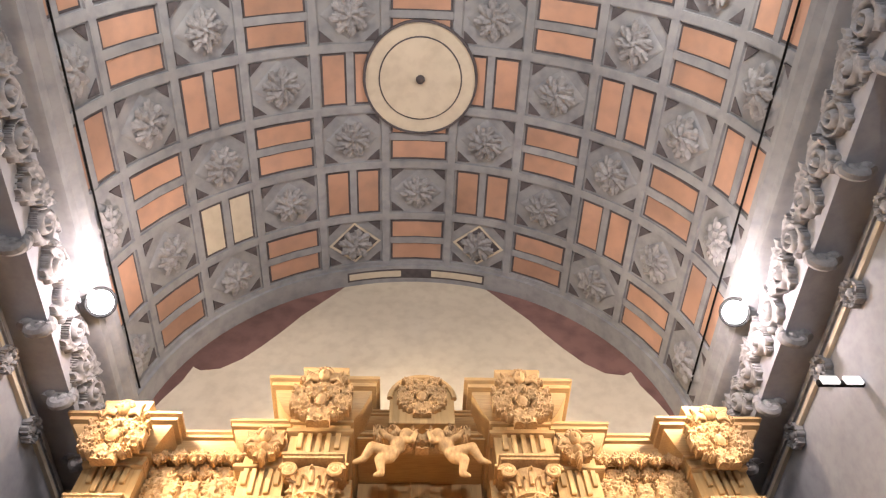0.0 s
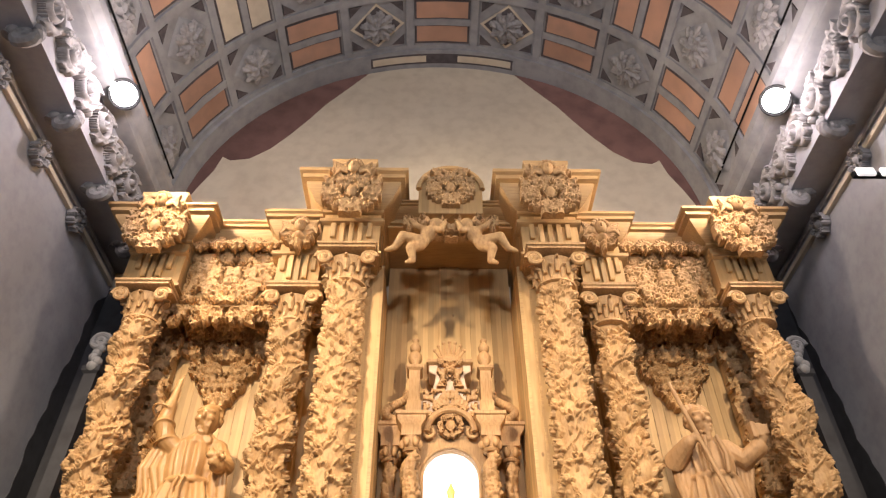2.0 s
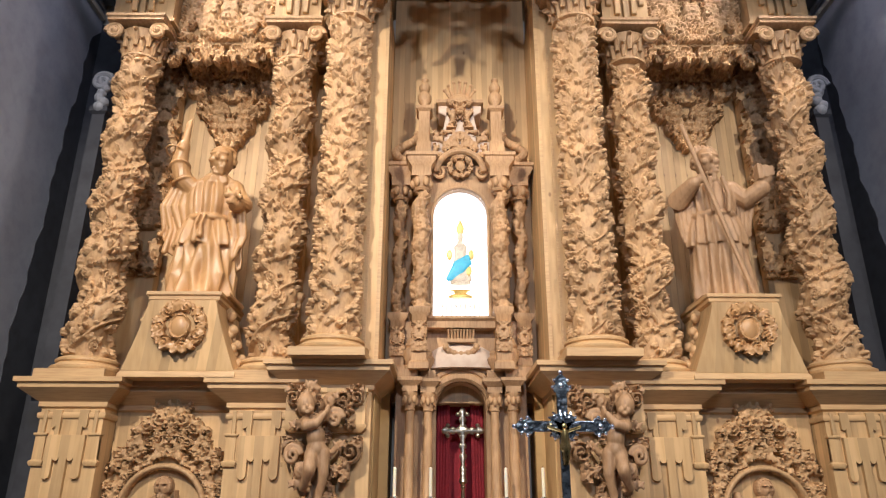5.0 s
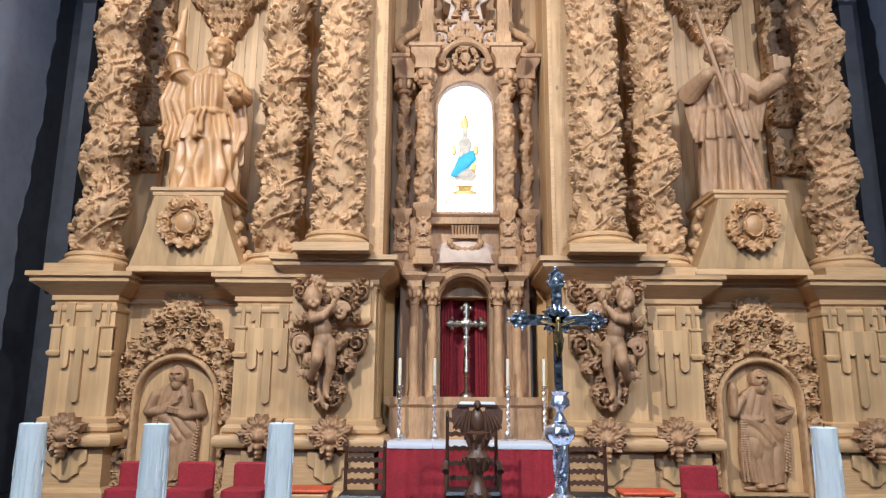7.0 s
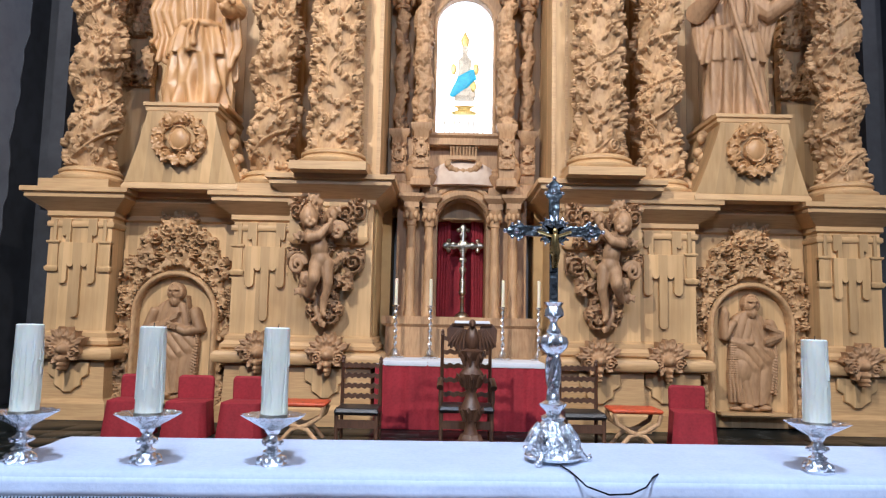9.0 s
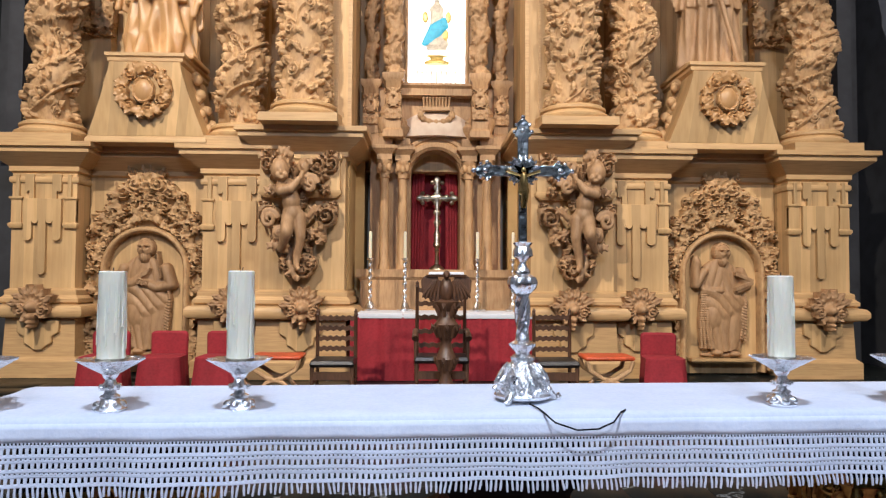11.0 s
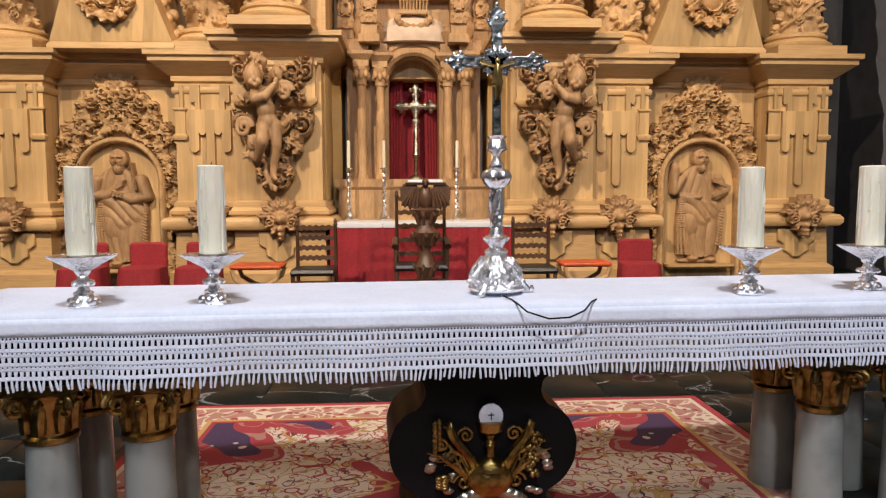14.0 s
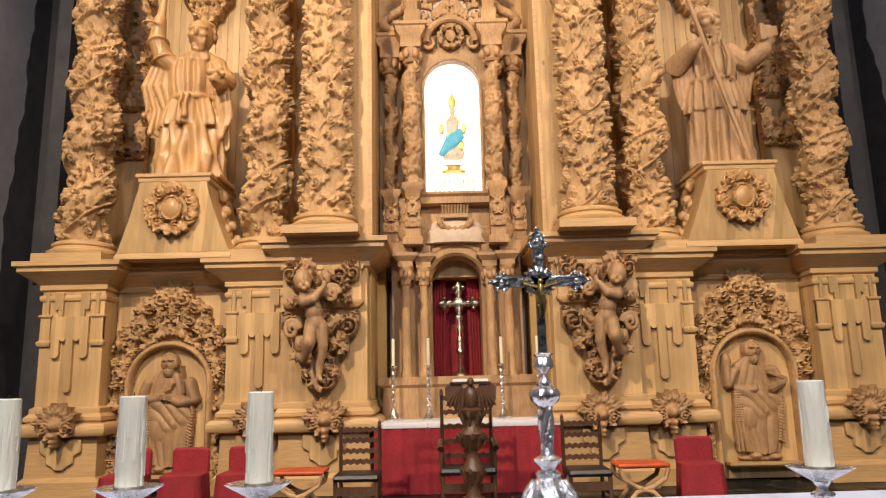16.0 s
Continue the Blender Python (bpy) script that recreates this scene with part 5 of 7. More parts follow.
FRINGE = plate_of("canopy_fringe", foliage_panel(35, 2.1, 0.62, 34, 0.2, lambda x, y: y > 0.3 * (0.5 + 0.5 * math.cos((x - 1.05) * 9)), 0.022, 0.4), 0.2, carved)
SOFFIT = plate_of("soffit_carving", foliage_panel(38, 1.76, 1.25, 44, 0.25, step=0.026), 0.3, carved)
SIDEVINE = plate_of("side_carving", foliage_panel(36, 0.62, 4.4, 40, 0.26, step=0.026), 0.2, carved)
HEAD = Geo().ball((0, 0, 0), (0.13, 0.13, 0.16), 14, 10).ball((0, -0.13, -0.02), (0.03, 0.04, 0.05), 8, 6)
for i in range(15):
    HEAD.ball((0.15 * math.cos(i * 0.224), 0.02 - 0.05 * (i % 2), 0.02 + 0.16 * math.sin(i * 0.224)), 0.055, 8, 6)
for q in (-1, 1):
    for i in range(4):
        HEAD.tube([(q * 0.12, 0.02, -0.12 + 0.03 * i), (q * (0.28 + 0.03 * i), -0.02, -0.1 + 0.06 * i), (q * (0.36 - 0.01 * i), 0.0, -0.22 + 0.06 * i)], [0.05, 0.05, 0.02], 7)
HEAD = HEAD.mesh("mask_head", 60)
HEAD.materials.append(carved)
for s in (-1, 1):
    e = ENT["bay", s]
    carving("scroll_frieze", FRIEZE, 0.16, carved, e, 0, -0.06, 0.05)
    carving("canopy_fringe", FRINGE, 0.2, carved, e, 0, 0.05, -0.42)
    part("soffit_carving", SOFFIT, carved, e, m=pose(-0.88, 1.3, 0.0, 90))
    n = thing("niche_canopy", "carved pine canopy of scrolls over the statue", "canopy", s * 4.43, 1.74, 8.05)
    carving("canopy_carving", CANOPY, 0.22, carved, n, 0, 0.08, 0)
    for d in (-1, 1):
        carving("side_carving", SIDEVINE, 0.12, carved, n, d * 1.22, -0.14, -2.6)
    for i in range(5):
        part("frieze_mask", BOSS, carved, e, m=pose(-0.72 + 0.36 * i - 0.22, -0.32, 1.16) @ Matrix.Scale(0.62, 4))
    for k in ("tower", "outer", "inner"):
        e = ENT[k, s]
        high = k == "tower"
        z = 0.6 if high else 0.5
        if k != "inner":
            carving("cartouche", SHIELD, 0.2, carved, e, 0, -0.46 if high else -0.45, z)
            part("mask_head", HEAD, carved, e, "carved head over the shield", m=pose(0, -0.62, z + 1.24))
            part("crest_block", Geo().mould(-0.42, 0.42, -0.5 if high else -0.52, 0.5, [(o, q + (2.08 if high else 1.93)) for o, q in ((0, -0.3), (0.02, -0.02), (0.05, 0.02), (0.05, 0.1))]), pine_across, e)
        else:
            part("leaf_mask", BOSS, carved, e, "carved leaf mask on the block", m=pose(-0.43, -0.3, 0.6) @ Matrix.Scale(1.2, 4))
            part("bust_head", HEAD, carved, e, "carved head with curled hair", m=pose(0, -0.42, 1.28))
        w = 0.5 if high else 0.42
        for i in range(5):
            x = -w * 0.72 + w * 0.36 * i
            ln = (0.3, 0.5, 0.62, 0.5, 0.3)[i]
            part("triglyph_bar", Geo().levels([(x - 0.05, x + 0.05, -0.06, 0.0, 0.72 - ln), (x - 0.05, x + 0.05, -0.085, 0.0, 0.76 - ln), (x - 0.05, x + 0.05, -0.085, 0.0, 0.78)]), pine, e, bevel=0.012)
        part("necking", Geo().mould(-w - 0.1, w + 0.1, -0.04, 0.3, ((0.0, 0.78), (0.05, 0.82), (0.05, 0.9), (0.0, 0.93))), pine_across, e)

crown = thing("crown_gable", "round carved gable with garlands at the top of the altarpiece", "gable", 0, 0.12, 10.75)
pts = [(0.66 * math.cos(a), 1.38 + 0.66 * math.sin(a)) for a in np.linspace(0, math.pi, 21)]
part("gable_board", Geo().prism([(0.66, 0.7)] + pts + [(-0.66, 0.7)], -0.25, 0.35), pine, crown, bevel=0.02)
part("gable_rim", Geo().tube([(x, -0.27, z) for x, z in pts], 0.06, 8), pine_across, crown)
part("cartouche", SHIELD, carved, crown, m=pose(-0.51, -0.27, 0.84) @ Matrix.Scale(0.85, 4))
gar = foliage_panel(41, 1.9, 0.7, 30, 0.2, lambda x, y: abs(y - (0.25 + 0.2 * abs(x - 0.95))) < 0.22, 0.02)
carving("garland", gar, 0.22, carved, crown, 0, -0.14, 0.0)


def flying_cherub():
    """A child's figure that leans on the gable, legs hanging outwards."""
    g = Geo()
    g.ball((0.2, -0.2, 0.42), (0.12, 0.12, 0.13), 14, 10)
    rng = random.Random(6)
    for i in range(18):
        a = rng.uniform(0, math.pi)
        g.ball((0.2 + 0.11 * math.cos(a), -0.18 + rng.uniform(-0.05, 0.08), 0.45 + 0.11 * math.sin(a)), 0.035, 7, 5)
    g.ball((0.06, -0.16, 0.22), (0.14, 0.13, 0.17), 14, 10)
    g.ball((-0.06, -0.16, 0.04), (0.15, 0.13, 0.13), 14, 10)
    fat(g, [(0.16, -0.2, 0.3), (0.3, -0.3, 0.2), (0.36, -0.26, 0.42)], [0.07, 0.06, 0.045])
    fat(g, [(0.0, -0.18, 0.3), (-0.16, -0.26, 0.34), (-0.24, -0.2, 0.52)], [0.07, 0.06, 0.045])
    fat(g, [(-0.1, -0.2, 0.02), (-0.38, -0.3, 0.04), (-0.52, -0.22, -0.16), (-0.66, -0.22, -0.22)], [0.115, 0.095, 0.065, 0.04])
    fat(g, [(-0.08, -0.16, -0.04), (-0.24, -0.24, -0.18), (-0.2, -0.16, -0.4), (-0.3, -0.2, -0.48)], [0.115, 0.09, 0.06, 0.04])
    return g


FLY = flying_cherub()
for s in (-1, 1):
    solid("cherub_figure", FLY, carved, 0.02, "pale carved cherub reclining under the top gable", "statue", pose(s * 0.52, 0.04, 10.62) @ Matrix.Diagonal((-s * 1.1, 1.1, 1.1, 1)), "upper cherubs")



# ---- the central tabernacle ----
def arch_frame(x, r, z0, spring, top, half, y0, y1):
    """A wall with a round-headed opening."""
    g = Geo()
    n = 16
    inner = [(x - r, z0)] + [(x + r * math.cos(a), spring + r * math.sin(a)) for a in np.linspace(math.pi, 0, n)] + [(x + r, z0)]
    outer = [(x - half, z0)] + [(x - half + 2 * half * i / (n - 1), top) for i in range(n)] + [(x + half, z0)]
    m = len(inner)
    v = [(a, y, b) for y in (y0, y1) for ring in (inner, outer) for a, b in ring]
    f = []
    for i in range(m - 1):
        f += [(i, i + 1, m + i + 1, m + i), (2 * m + i, 3 * m + i, 3 * m + i + 1, 2 * m + i + 1)]
        f += [(i, 2 * m + i, 2 * m + i + 1, i + 1), (m + i, m + i + 1, 3 * m + i + 1, 3 * m + i)]
    f += [(0, m, 3 * m, 2 * m), (m - 1, 3 * m - 1, 4 * m - 1, 2 * m - 1)]
    return g.add(v, f)


def vine_shaft(seed, r, h):
    rel = Relief(2 * math.pi * r, h, 0.02, wrap=True)
    rel.foliage(random.Random(seed), int(h * 42), 0.15, scrolls=0.3, flowers=0.25)
    me = rel.round("shaft", r - 0.045, 0.085, lambda q: (0.028 * math.cos(q * 9), 0.028 * math.sin(q * 9)))
    me.materials.append(cedar)
    return me


ACANTHUS = Geo().ball((0, 0, 0), (0.045, 0.045, 0.07), 9, 7).mesh("capital_leaf")
ACANTHUS.materials.append(cedar)
tab = thing("tabernacle", "carved reddish wooden tabernacle tower with arched openings", "tabernacle", -0.02, 0, 0)
part("base", Geo().mould(-1.2, 1.2, 1.15, 2.38, ((0.06, 0.0), (0.06, 0.95), (0.0, 1.0), (0.0, 1.45), (0.06, 1.5), (0.06, 1.62))), cedar, tab)
part("lower_wall", arch_frame(0, 0.41, 1.62, 3.18, 3.74, 1.08, 1.5, 2.3), cedar, tab)
part("archivolt", Geo().tube([(0.50 * math.cos(a), 1.44, 3.18 + 0.50 * math.sin(a)) for a in np.linspace(-0.1, math.pi + 0.1, 25)], 0.085, 8), cedar, tab)
part("archivolt", Geo().tube([(0.63 * math.cos(a), 1.42, 3.16 + 0.63 * math.sin(a)) for a in np.linspace(0.1, math.pi - 0.1, 25)], 0.05, 8), cedar, tab)
part("red_lining", Geo().box(-0.5, 0.5, 2.3, 2.36, 1.62, 3.6), red_cloth, tab, "dark red cloth lining")
rng = random.Random(3)
for s in (-1, 1):
    g = Geo()
    for i in range(4):
        g.tube([(s * (0.37 - 0.045 * i), 2.2 - 0.03 * i, 1.63), (s * (0.36 - 0.05 * i), 2.2 - 0.02 * i, 3.4)], 0.04, 8)
    part("side_curtain", g, red_cloth, tab, "red curtain folds")
    for k, (x, y) in enumerate(((0.83, 1.22), (0.54, 1.33))):
        col = part("column_shaft", Geo().lathe([(0.1, 1.62), (0.1, 1.68), (0.075, 1.72), (0.078, 2.3), (0.066, 3.08), (0.085, 3.1), (0.075, 3.13), (0.12, 3.32), (0.13, 3.34), (0.13, 3.38)], 18, s * x, y), cedar, tab)
        for i in range(8):
            a = i * math.pi / 4
            part("capital_leaf", ACANTHUS, cedar, col, m=pose(s * x + 0.1 * math.cos(a), y + 0.1 * math.sin(a), 3.24 + 0.03 * (i % 2)))
        part("entablature_block", Geo().mould(s * x - 0.12, s * x + 0.12, y - 0.12, 1.6, ((0.0, 3.38), (0.0, 3.47), (0.08, 3.55), (0.08, 3.6), (0.0, 3.62), (0.0, 3.74))), cedar, tab)
        part("urn", Geo().lathe([(0.07, 3.74), (0.04, 3.78), (0.1, 3.88), (0.11, 3.94), (0.06, 4.0), (0.07, 4.04), (0.02, 4.1)] if k else [(0.1, 3.74), (0.1, 3.8), (0.07, 3.82), (0.12, 3.95), (0.12, 4.05), (0.08, 4.1), (0.1, 4.14), (0.05, 4.25), (0.02, 4.28)], 14, s * x, y), cedar, tab)
for s in (-1, 1):
    x0, x1 = sorted((s * 0.72, s * 1.25))
    part("impost_ledge", Geo().mould(x0, x1, 1.36, 2.38, ((0.0, 3.62), (0.05, 3.65), (0.05, 3.72))), cedar, tab)
part("white_dome", Geo().lathe([(1.0, 0.0), (1.0, 0.06)] + [(math.cos(a), 0.06 + 0.44 * math.sin(a)) for a in np.linspace(0.08, 1.5, 12)], 40).moved(Matrix.Translation((0, 1.62, 3.8)) @ Matrix.Diagonal((0.7, 0.4, 1, 1))), bleached, tab, "pale bleached wooden dome")
g = Geo()
for i in range(15):
    a = math.pi + math.pi * i / 14
    g.ball((0.26 * math.cos(a), 1.27 - 0.02 * math.sin(a), 4.16 + 0.14 * math.sin(a)), 0.045 + 0.012 * (i % 2), 8, 6)
part("garland", g, cedar, tab)
g = Geo().box(-0.22, 0.22, 1.26, 1.34, 4.22, 4.28)
for i in range(9):
    g.tube([(-0.2 + 0.05 * i, 1.28, 4.26), (-0.21 + 0.0525 * i, 1.26, 4.4)], 0.018, 6)
    g.ball((-0.21 + 0.0525 * i, 1.26, 4.42), 0.026, 7, 5)
part("crown", g, cedar, tab)
part("upper_body", arch_frame(0, 0.475, 4.6, 6.56, 7.5, 0.66, 1.3, 1.95), cedar, tab)
# shade of the recess is put into this panel as dark wood
part("upper_back", Geo().box(-1.28, 1.28, 1.95, 2.3, 3.7, 8.0), dark_wood, tab, "panel coloured dark for the shaded recess behind the side columns")
part("sill", Geo().mould(-0.6, 0.6, 1.2, 1.5, ((0.0, 4.45), (0.0, 4.56), (0.05, 4.6), (0.05, 4.64))), cedar, tab)
part("plinth_wall", Geo().box(-1.2, 1.2, 1.42, 1.95, 3.72, 4.62), cedar, tab)
part("opening_rim", Geo().tube([(-0.5, 1.28, 4.62)] + [(0.5 * math.cos(a), 1.28, 6.56 + 0.5 * math.sin(a)) for a in np.linspace(math.pi, 0, 21)] + [(0.5, 1.28, 4.62)], 0.03, 6), cedar, tab)
V1, V2 = vine_shaft(2, 0.135, 2.15), vine_shaft(4, 0.1, 2.15)
MINI = plate_of("pendant", foliage_panel(51, 0.26, 0.5, 14, 0.13, step=0.014), 0.07, cedar)
for s in (-1, 1):
    for x, y, me in ((0.69, 1.12, V1), (1.07, 1.52, V2)):
        part("column_pedestal", Geo().mould(s * x - 0.12, s * x + 0.12, y - 0.15, 1.9, ((0.04, 3.72), (0.04, 3.82), (0.0, 3.86), (0.0, 4.6), (0.05, 4.66), (0.05, 4.74))), cedar, tab)
        carving("pendant", MINI, 0.07, cedar, tab, s * x, y - 0.15, 4.0)
        part("shaft", me, cedar, tab, m=pose(s * x, y, 4.74))
        g = Geo().lathe([(0.13, 6.88), (0.15, 6.92), (0.12, 6.95), (0.17, 7.12), (0.17, 7.16)], 14, s * x, y)
        cap = part("capital", g, cedar, tab)
        for i in range(6):
            part("capital_leaf", ACANTHUS, cedar, cap, m=pose(s * x + 0.15 * math.cos(i * 1.05), y + 0.15 * math.sin(i * 1.05), 7.04) @ Matrix.Scale(1.3, 4))
        part("entablature_block", Geo().mould(s * x - 0.17, s * x + 0.17, y - 0.17, 1.95, ((0.0, 7.14), (0.0, 7.32), (0.08, 7.42), (0.08, 7.48), (0.11, 7.5), (0.11, 7.56))), cedar, tab)
    part("finial_pedestal", Geo().mould(s * 0.66 - 0.1, s * 0.66 + 0.1, 1.06, 1.4, ((0.03, 7.56), (0.03, 7.85), (0.0, 7.9), (0.0, 8.5), (0.05, 8.55), (0.05, 8.6))), cedar, tab)
    part("finial", Geo().lathe([(0.06, 8.6), (0.05, 8.66), (0.13, 8.8), (0.13, 8.9), (0.07, 8.98), (0.1, 9.02), (0.11, 9.1), (0.05, 9.2), (0.07, 9.26), (0.02, 9.3)], 14, s * 0.66, 1.2), cedar, tab)
    g = Geo()
    for i in range(16):
        t = i / 15
        g.ball((s * (0.98 + 0.2 * math.sin(t * 5)), 1.35, 7.6 + 0.55 * t), (0.09, 0.1, 0.08), 8, 6)
        g.ball((s * (1.12 + 0.1 * math.sin(i * 2.3)), 1.5, 7.0 + 0.9 * t), (0.08, 0.1, 0.07), 8, 6)
    part("side_scroll", g, cedar, tab)
    part("shoulder_scroll", Geo().tube([(s * (0.4 + 0.14 * (1 - t) * math.cos(t * 11)), 1.2, 7.3 + 0.14 * (1 - t) * math.sin(t * 11)) for t in np.linspace(0, 0.95, 30)], 0.035, 7), cedar, tab)
arcp = [(0.42 * math.cos(a), 7.3 + 0.42 * math.sin(a)) for a in np.linspace(0, math.pi, 17)]
part("attic_arch", Geo().tube([(x, 1.14, z) for x, z in arcp], 0.06, 8), cedar, tab)
carving("cartouche", cartouche(61, 0.5, 0.5, 0.014), 0.1, cedar, tab, 0, 1.22, 7.2)
bell = [(-0.62, 7.6)] + [(-0.62 + 0.36 * t**0.5, 7.95 + 0.55 * t**2) for t in np.linspace(0, 1, 8)] + [(-0.4, 8.58), (-0.4, 8.72), (0.4, 8.72), (0.4, 8.58)] + [(0.62 - 0.36 * t**0.5, 7.95 + 0.55 * t**2) for t in np.linspace(1, 0, 8)] + [(0.62, 7.6)]
part("gable", Geo().prism(bell, 1.22, 1.7), bleached, tab, bevel=0.02)
carving("gable_carving", foliage_panel(63, 1.0, 0.55, 26, 0.17, step=0.016), 0.1, cedar, tab, 0, 1.22, 7.62)
carving("gable_carving", foliage_panel(64, 0.5, 0.6, 12, 0.15, step=0.016), 0.12, cedar, tab, 0, 1.2, 8.2)
part("top_ledge", Geo().mould(-0.36, 0.36, 1.24, 1.6, ((0.0, 8.7), (0.08, 8.76), (0.08, 8.82))), cedar, tab)
g = Geo().ball((0, 1.4, 8.9), (0.24, 0.15, 0.16), 16, 10)
for i in range(7):
    a = math.pi * (0.15 + 0.7 * i / 6)
    g.tube([(0.2 * math.cos(a), 1.36, 8.92 + 0.12 * math.sin(a)), (0.3 * math.cos(a), 1.34, 8.95 + 0.33 * math.sin(a))], [0.04, 0.025], 6)
    g.ball((0.32 * math.cos(a), 1.34, 8.96 + 0.36 * math.sin(a)), 0.04, 7, 5)
part("crest", g, cedar, tab)

# the lit opening with its small crowned figure; lining and floor glow themselves
shrine = thing("lit_shrine", "white arched shrine behind glass, lit by its glowing lining", "shrine", -0.02, 0, 4.64)
inner = [(-0.474, 0)] + [(0.474 * math.cos(a), 1.92 + 0.474 * math.sin(a)) for a in np.linspace(math.pi, 0, 21)] + [(0.474, 0)]
part("lining", Geo().prism(inner, 1.46, 1.5), glow_white, shrine)
part("floor_slab", Geo().box(-0.47, 0.47, 1.34, 1.458, 0.0, 0.02), glow_white, shrine)
glass = bpy.data.materials.new("clear_glass")
glass.use_nodes = True
glass.node_tree.nodes["Principled BSDF"].inputs["Transmission Weight"].default_value = 1
glass.node_tree.nodes["Principled BSDF"].inputs["Roughness"].default_value = 0.0
glass.node_tree.nodes["Principled BSDF"].inputs["IOR"].default_value = 1.05
pane = part("pane", Geo().prism(inner, 1.315, 1.32), glass, shrine)
pane.visible_shadow = False
# gold and blue emit a little to stay bright before the lining
gold_glow_paint = material("gold_glow_paint", (0.80, 0.58, 0.18), 0.35, 0.6, scale=30, stain=0.2, emit=0.12, glow=(0.9, 0.62, 0.16))
blue_glow_paint = material("sky_blue_glow_paint", (0.08, 0.50, 0.72), 0.4, scale=20, stain=0.2, emit=0.3, glow=(0.1, 0.5, 0.75))
ivory_paint = material("ivory_paint", (0.86, 0.76, 0.60), 0.4, scale=20, stain=0.25)
g = Geo()
g.lathe([(0.17, 0.62), (0.17, 0.66), (0.2, 0.7), (0.14, 0.95), (0.1, 1.15), (0.12, 1.32), (0.05, 1.4), (0.04, 1.44)], 20, 0.0, 1.6)
g.ball((0.0, 1.56, 1.5), (0.055, 0.06, 0.075), 10, 8)
ob = tagged(part("shrine_figure", g, ivory_paint, None, m=pose(-0.02, 0.92, 4.64) @ Matrix.Diagonal((1, 0.3, 1, 1))), "small pale robed figurine with gold crown in the shrine", "statue")
st = thing("shrine_ornaments", "gold crown, blue drape and gold stand of the shrine figure", "ornament", -0.02, 0.90, 4.64)
st.scale = (1, 0.33, 1)
g = Geo()
for i in range(5):
    limb(g, [(-0.2 + 0.035 * i, 1.4, 0.72 + 0.015 * i), (-0.06 + 0.04 * i, 1.36, 0.98), (0.12 + 0.01 * i, 1.42, 1.12 - 0.03 * i)], [0.05, 0.065, 0.04], 7)
part("blue_drape", g, blue_glow_paint, st, "sky-blue drape")
part("crown", Geo().lathe([(0.05, 1.57), (0.06, 1.62), (0.075, 1.68), (0.02, 1.8), (0.01, 1.84)], 10, 0, 1.56), gold_glow_paint, st, "gold crown")
g = Geo()
for s in (-1, 1):
    g.ball((s * 0.19, 1.46, 1.16), (0.05, 0.05, 0.1), 8, 6)
g.ball((0.14, 1.42, 0.86), (0.06, 0.05, 0.1), 8, 6)
part("gold_scroll", g, gold_glow_paint, st, "gilded scrolls")
part("gold_stand", Geo().lathe([(0.2, 0.38), (0.21, 0.42), (0.1, 0.46), (0.12, 0.5), (0.2, 0.52)], 16, 0, 1.55), gold_glow_paint, st, "gilded stand")
g = Geo()
for i in range(9):
    x = -0.32 + 0.08 * i
    g.lathe([(0.02, 0.03), (0.012, 0.08), (0.012, 0.2), (0.02, 0.24), (0.004, 0.3)], 7, x, 1.5 + 0.03 * (i % 2))
part("small_vases", g, ivory_paint, st, "small pale vases")

for s in (-1, 1):
    x0, x1 = sorted((s * 1.2, s * 1.40))
    setting("wall_niche_east" if s > 0 else "wall_niche_west", Geo().box(x0, x1, 1.62, 2.38, 0.0, 3.64), ochre, "ochre-painted wall strip beside the tabernacle", "wall")
    x0, x1 = sorted((s * 1.352, s * 1.378))
    setting("wall_reveal_east" if s > 0 else "wall_reveal_west", Geo().box(x0, x1, 0.62, 1.62, 1.3, 3.3), ochre, "ochre-painted reveal of the altarpiece pedestal", "wall")


# ---- silver cross in the lower opening, candles, credence ----
def budded_cross(g, x, y, zc, up, arm, down, r, flat):
    """A cross with knobbed, flowered ends; its plane faces -y."""
    ends = ((0, up), (-arm, 0), (arm, 0), (0, -down))
    for dx, dz in ends:
        n = 5
        for i in range(n + 1):
            t = i / n
            g.ball((x + dx * t, y, zc + dz * t), (r * (1.5 if i % 2 else 1.0), flat, r * (1.5 if i % 2 else 1.0)), 9, 7)
        g.tube([(x, y, zc), (x + dx, y, zc + dz)], r * 0.8, 8)
        if dz >= 0:
            for a in (-1, 1):
                g.ball((x + dx * 0.9 + a * (dz > 0) * r * 1.9, y, zc + dz * 0.9 + a * (dx != 0) * r * 1.9), r * 0.9, 8, 6)
            g.ball((x + dx * 1.1, y, zc + dz * 1.1), (r * (1.2), flat, r * 1.2), 8, 6)
    g.ball((x, y, zc), (r * 2.3, flat * 1.3, r * 2.3), 12, 8)


aged_silver = material("aged_silver", (0.60, 0.56, 0.46), 0.3, 1.0, scale=30, second=(0.3, 0.27, 0.2), stain=0.35, bump=0.3)
c = thing("standing_cross", "old silver-gilt standing cross in the red-lined niche", "cross", 0.02, 1.99, 1.62)
part("foot", Geo().lathe([(0.13, 0.0), (0.12, 0.04), (0.04, 0.1), (0.03, 0.3), (0.05, 0.33), (0.03, 0.36)], 16), aged_silver, c)
part("stem", Geo().lathe([(0.03, 0.36), (0.07, 0.42), (0.05, 0.5), (0.06, 0.62), (0.03, 0.7), (0.05, 0.8), (0.03, 0.85)], 12), aged_silver, c)
g = Geo()
budded_cross(g, 0, 0, 1.24, 0.3, 0.28, 0.42, 0.044, 0.03)
part("cross", g, aged_silver, c)

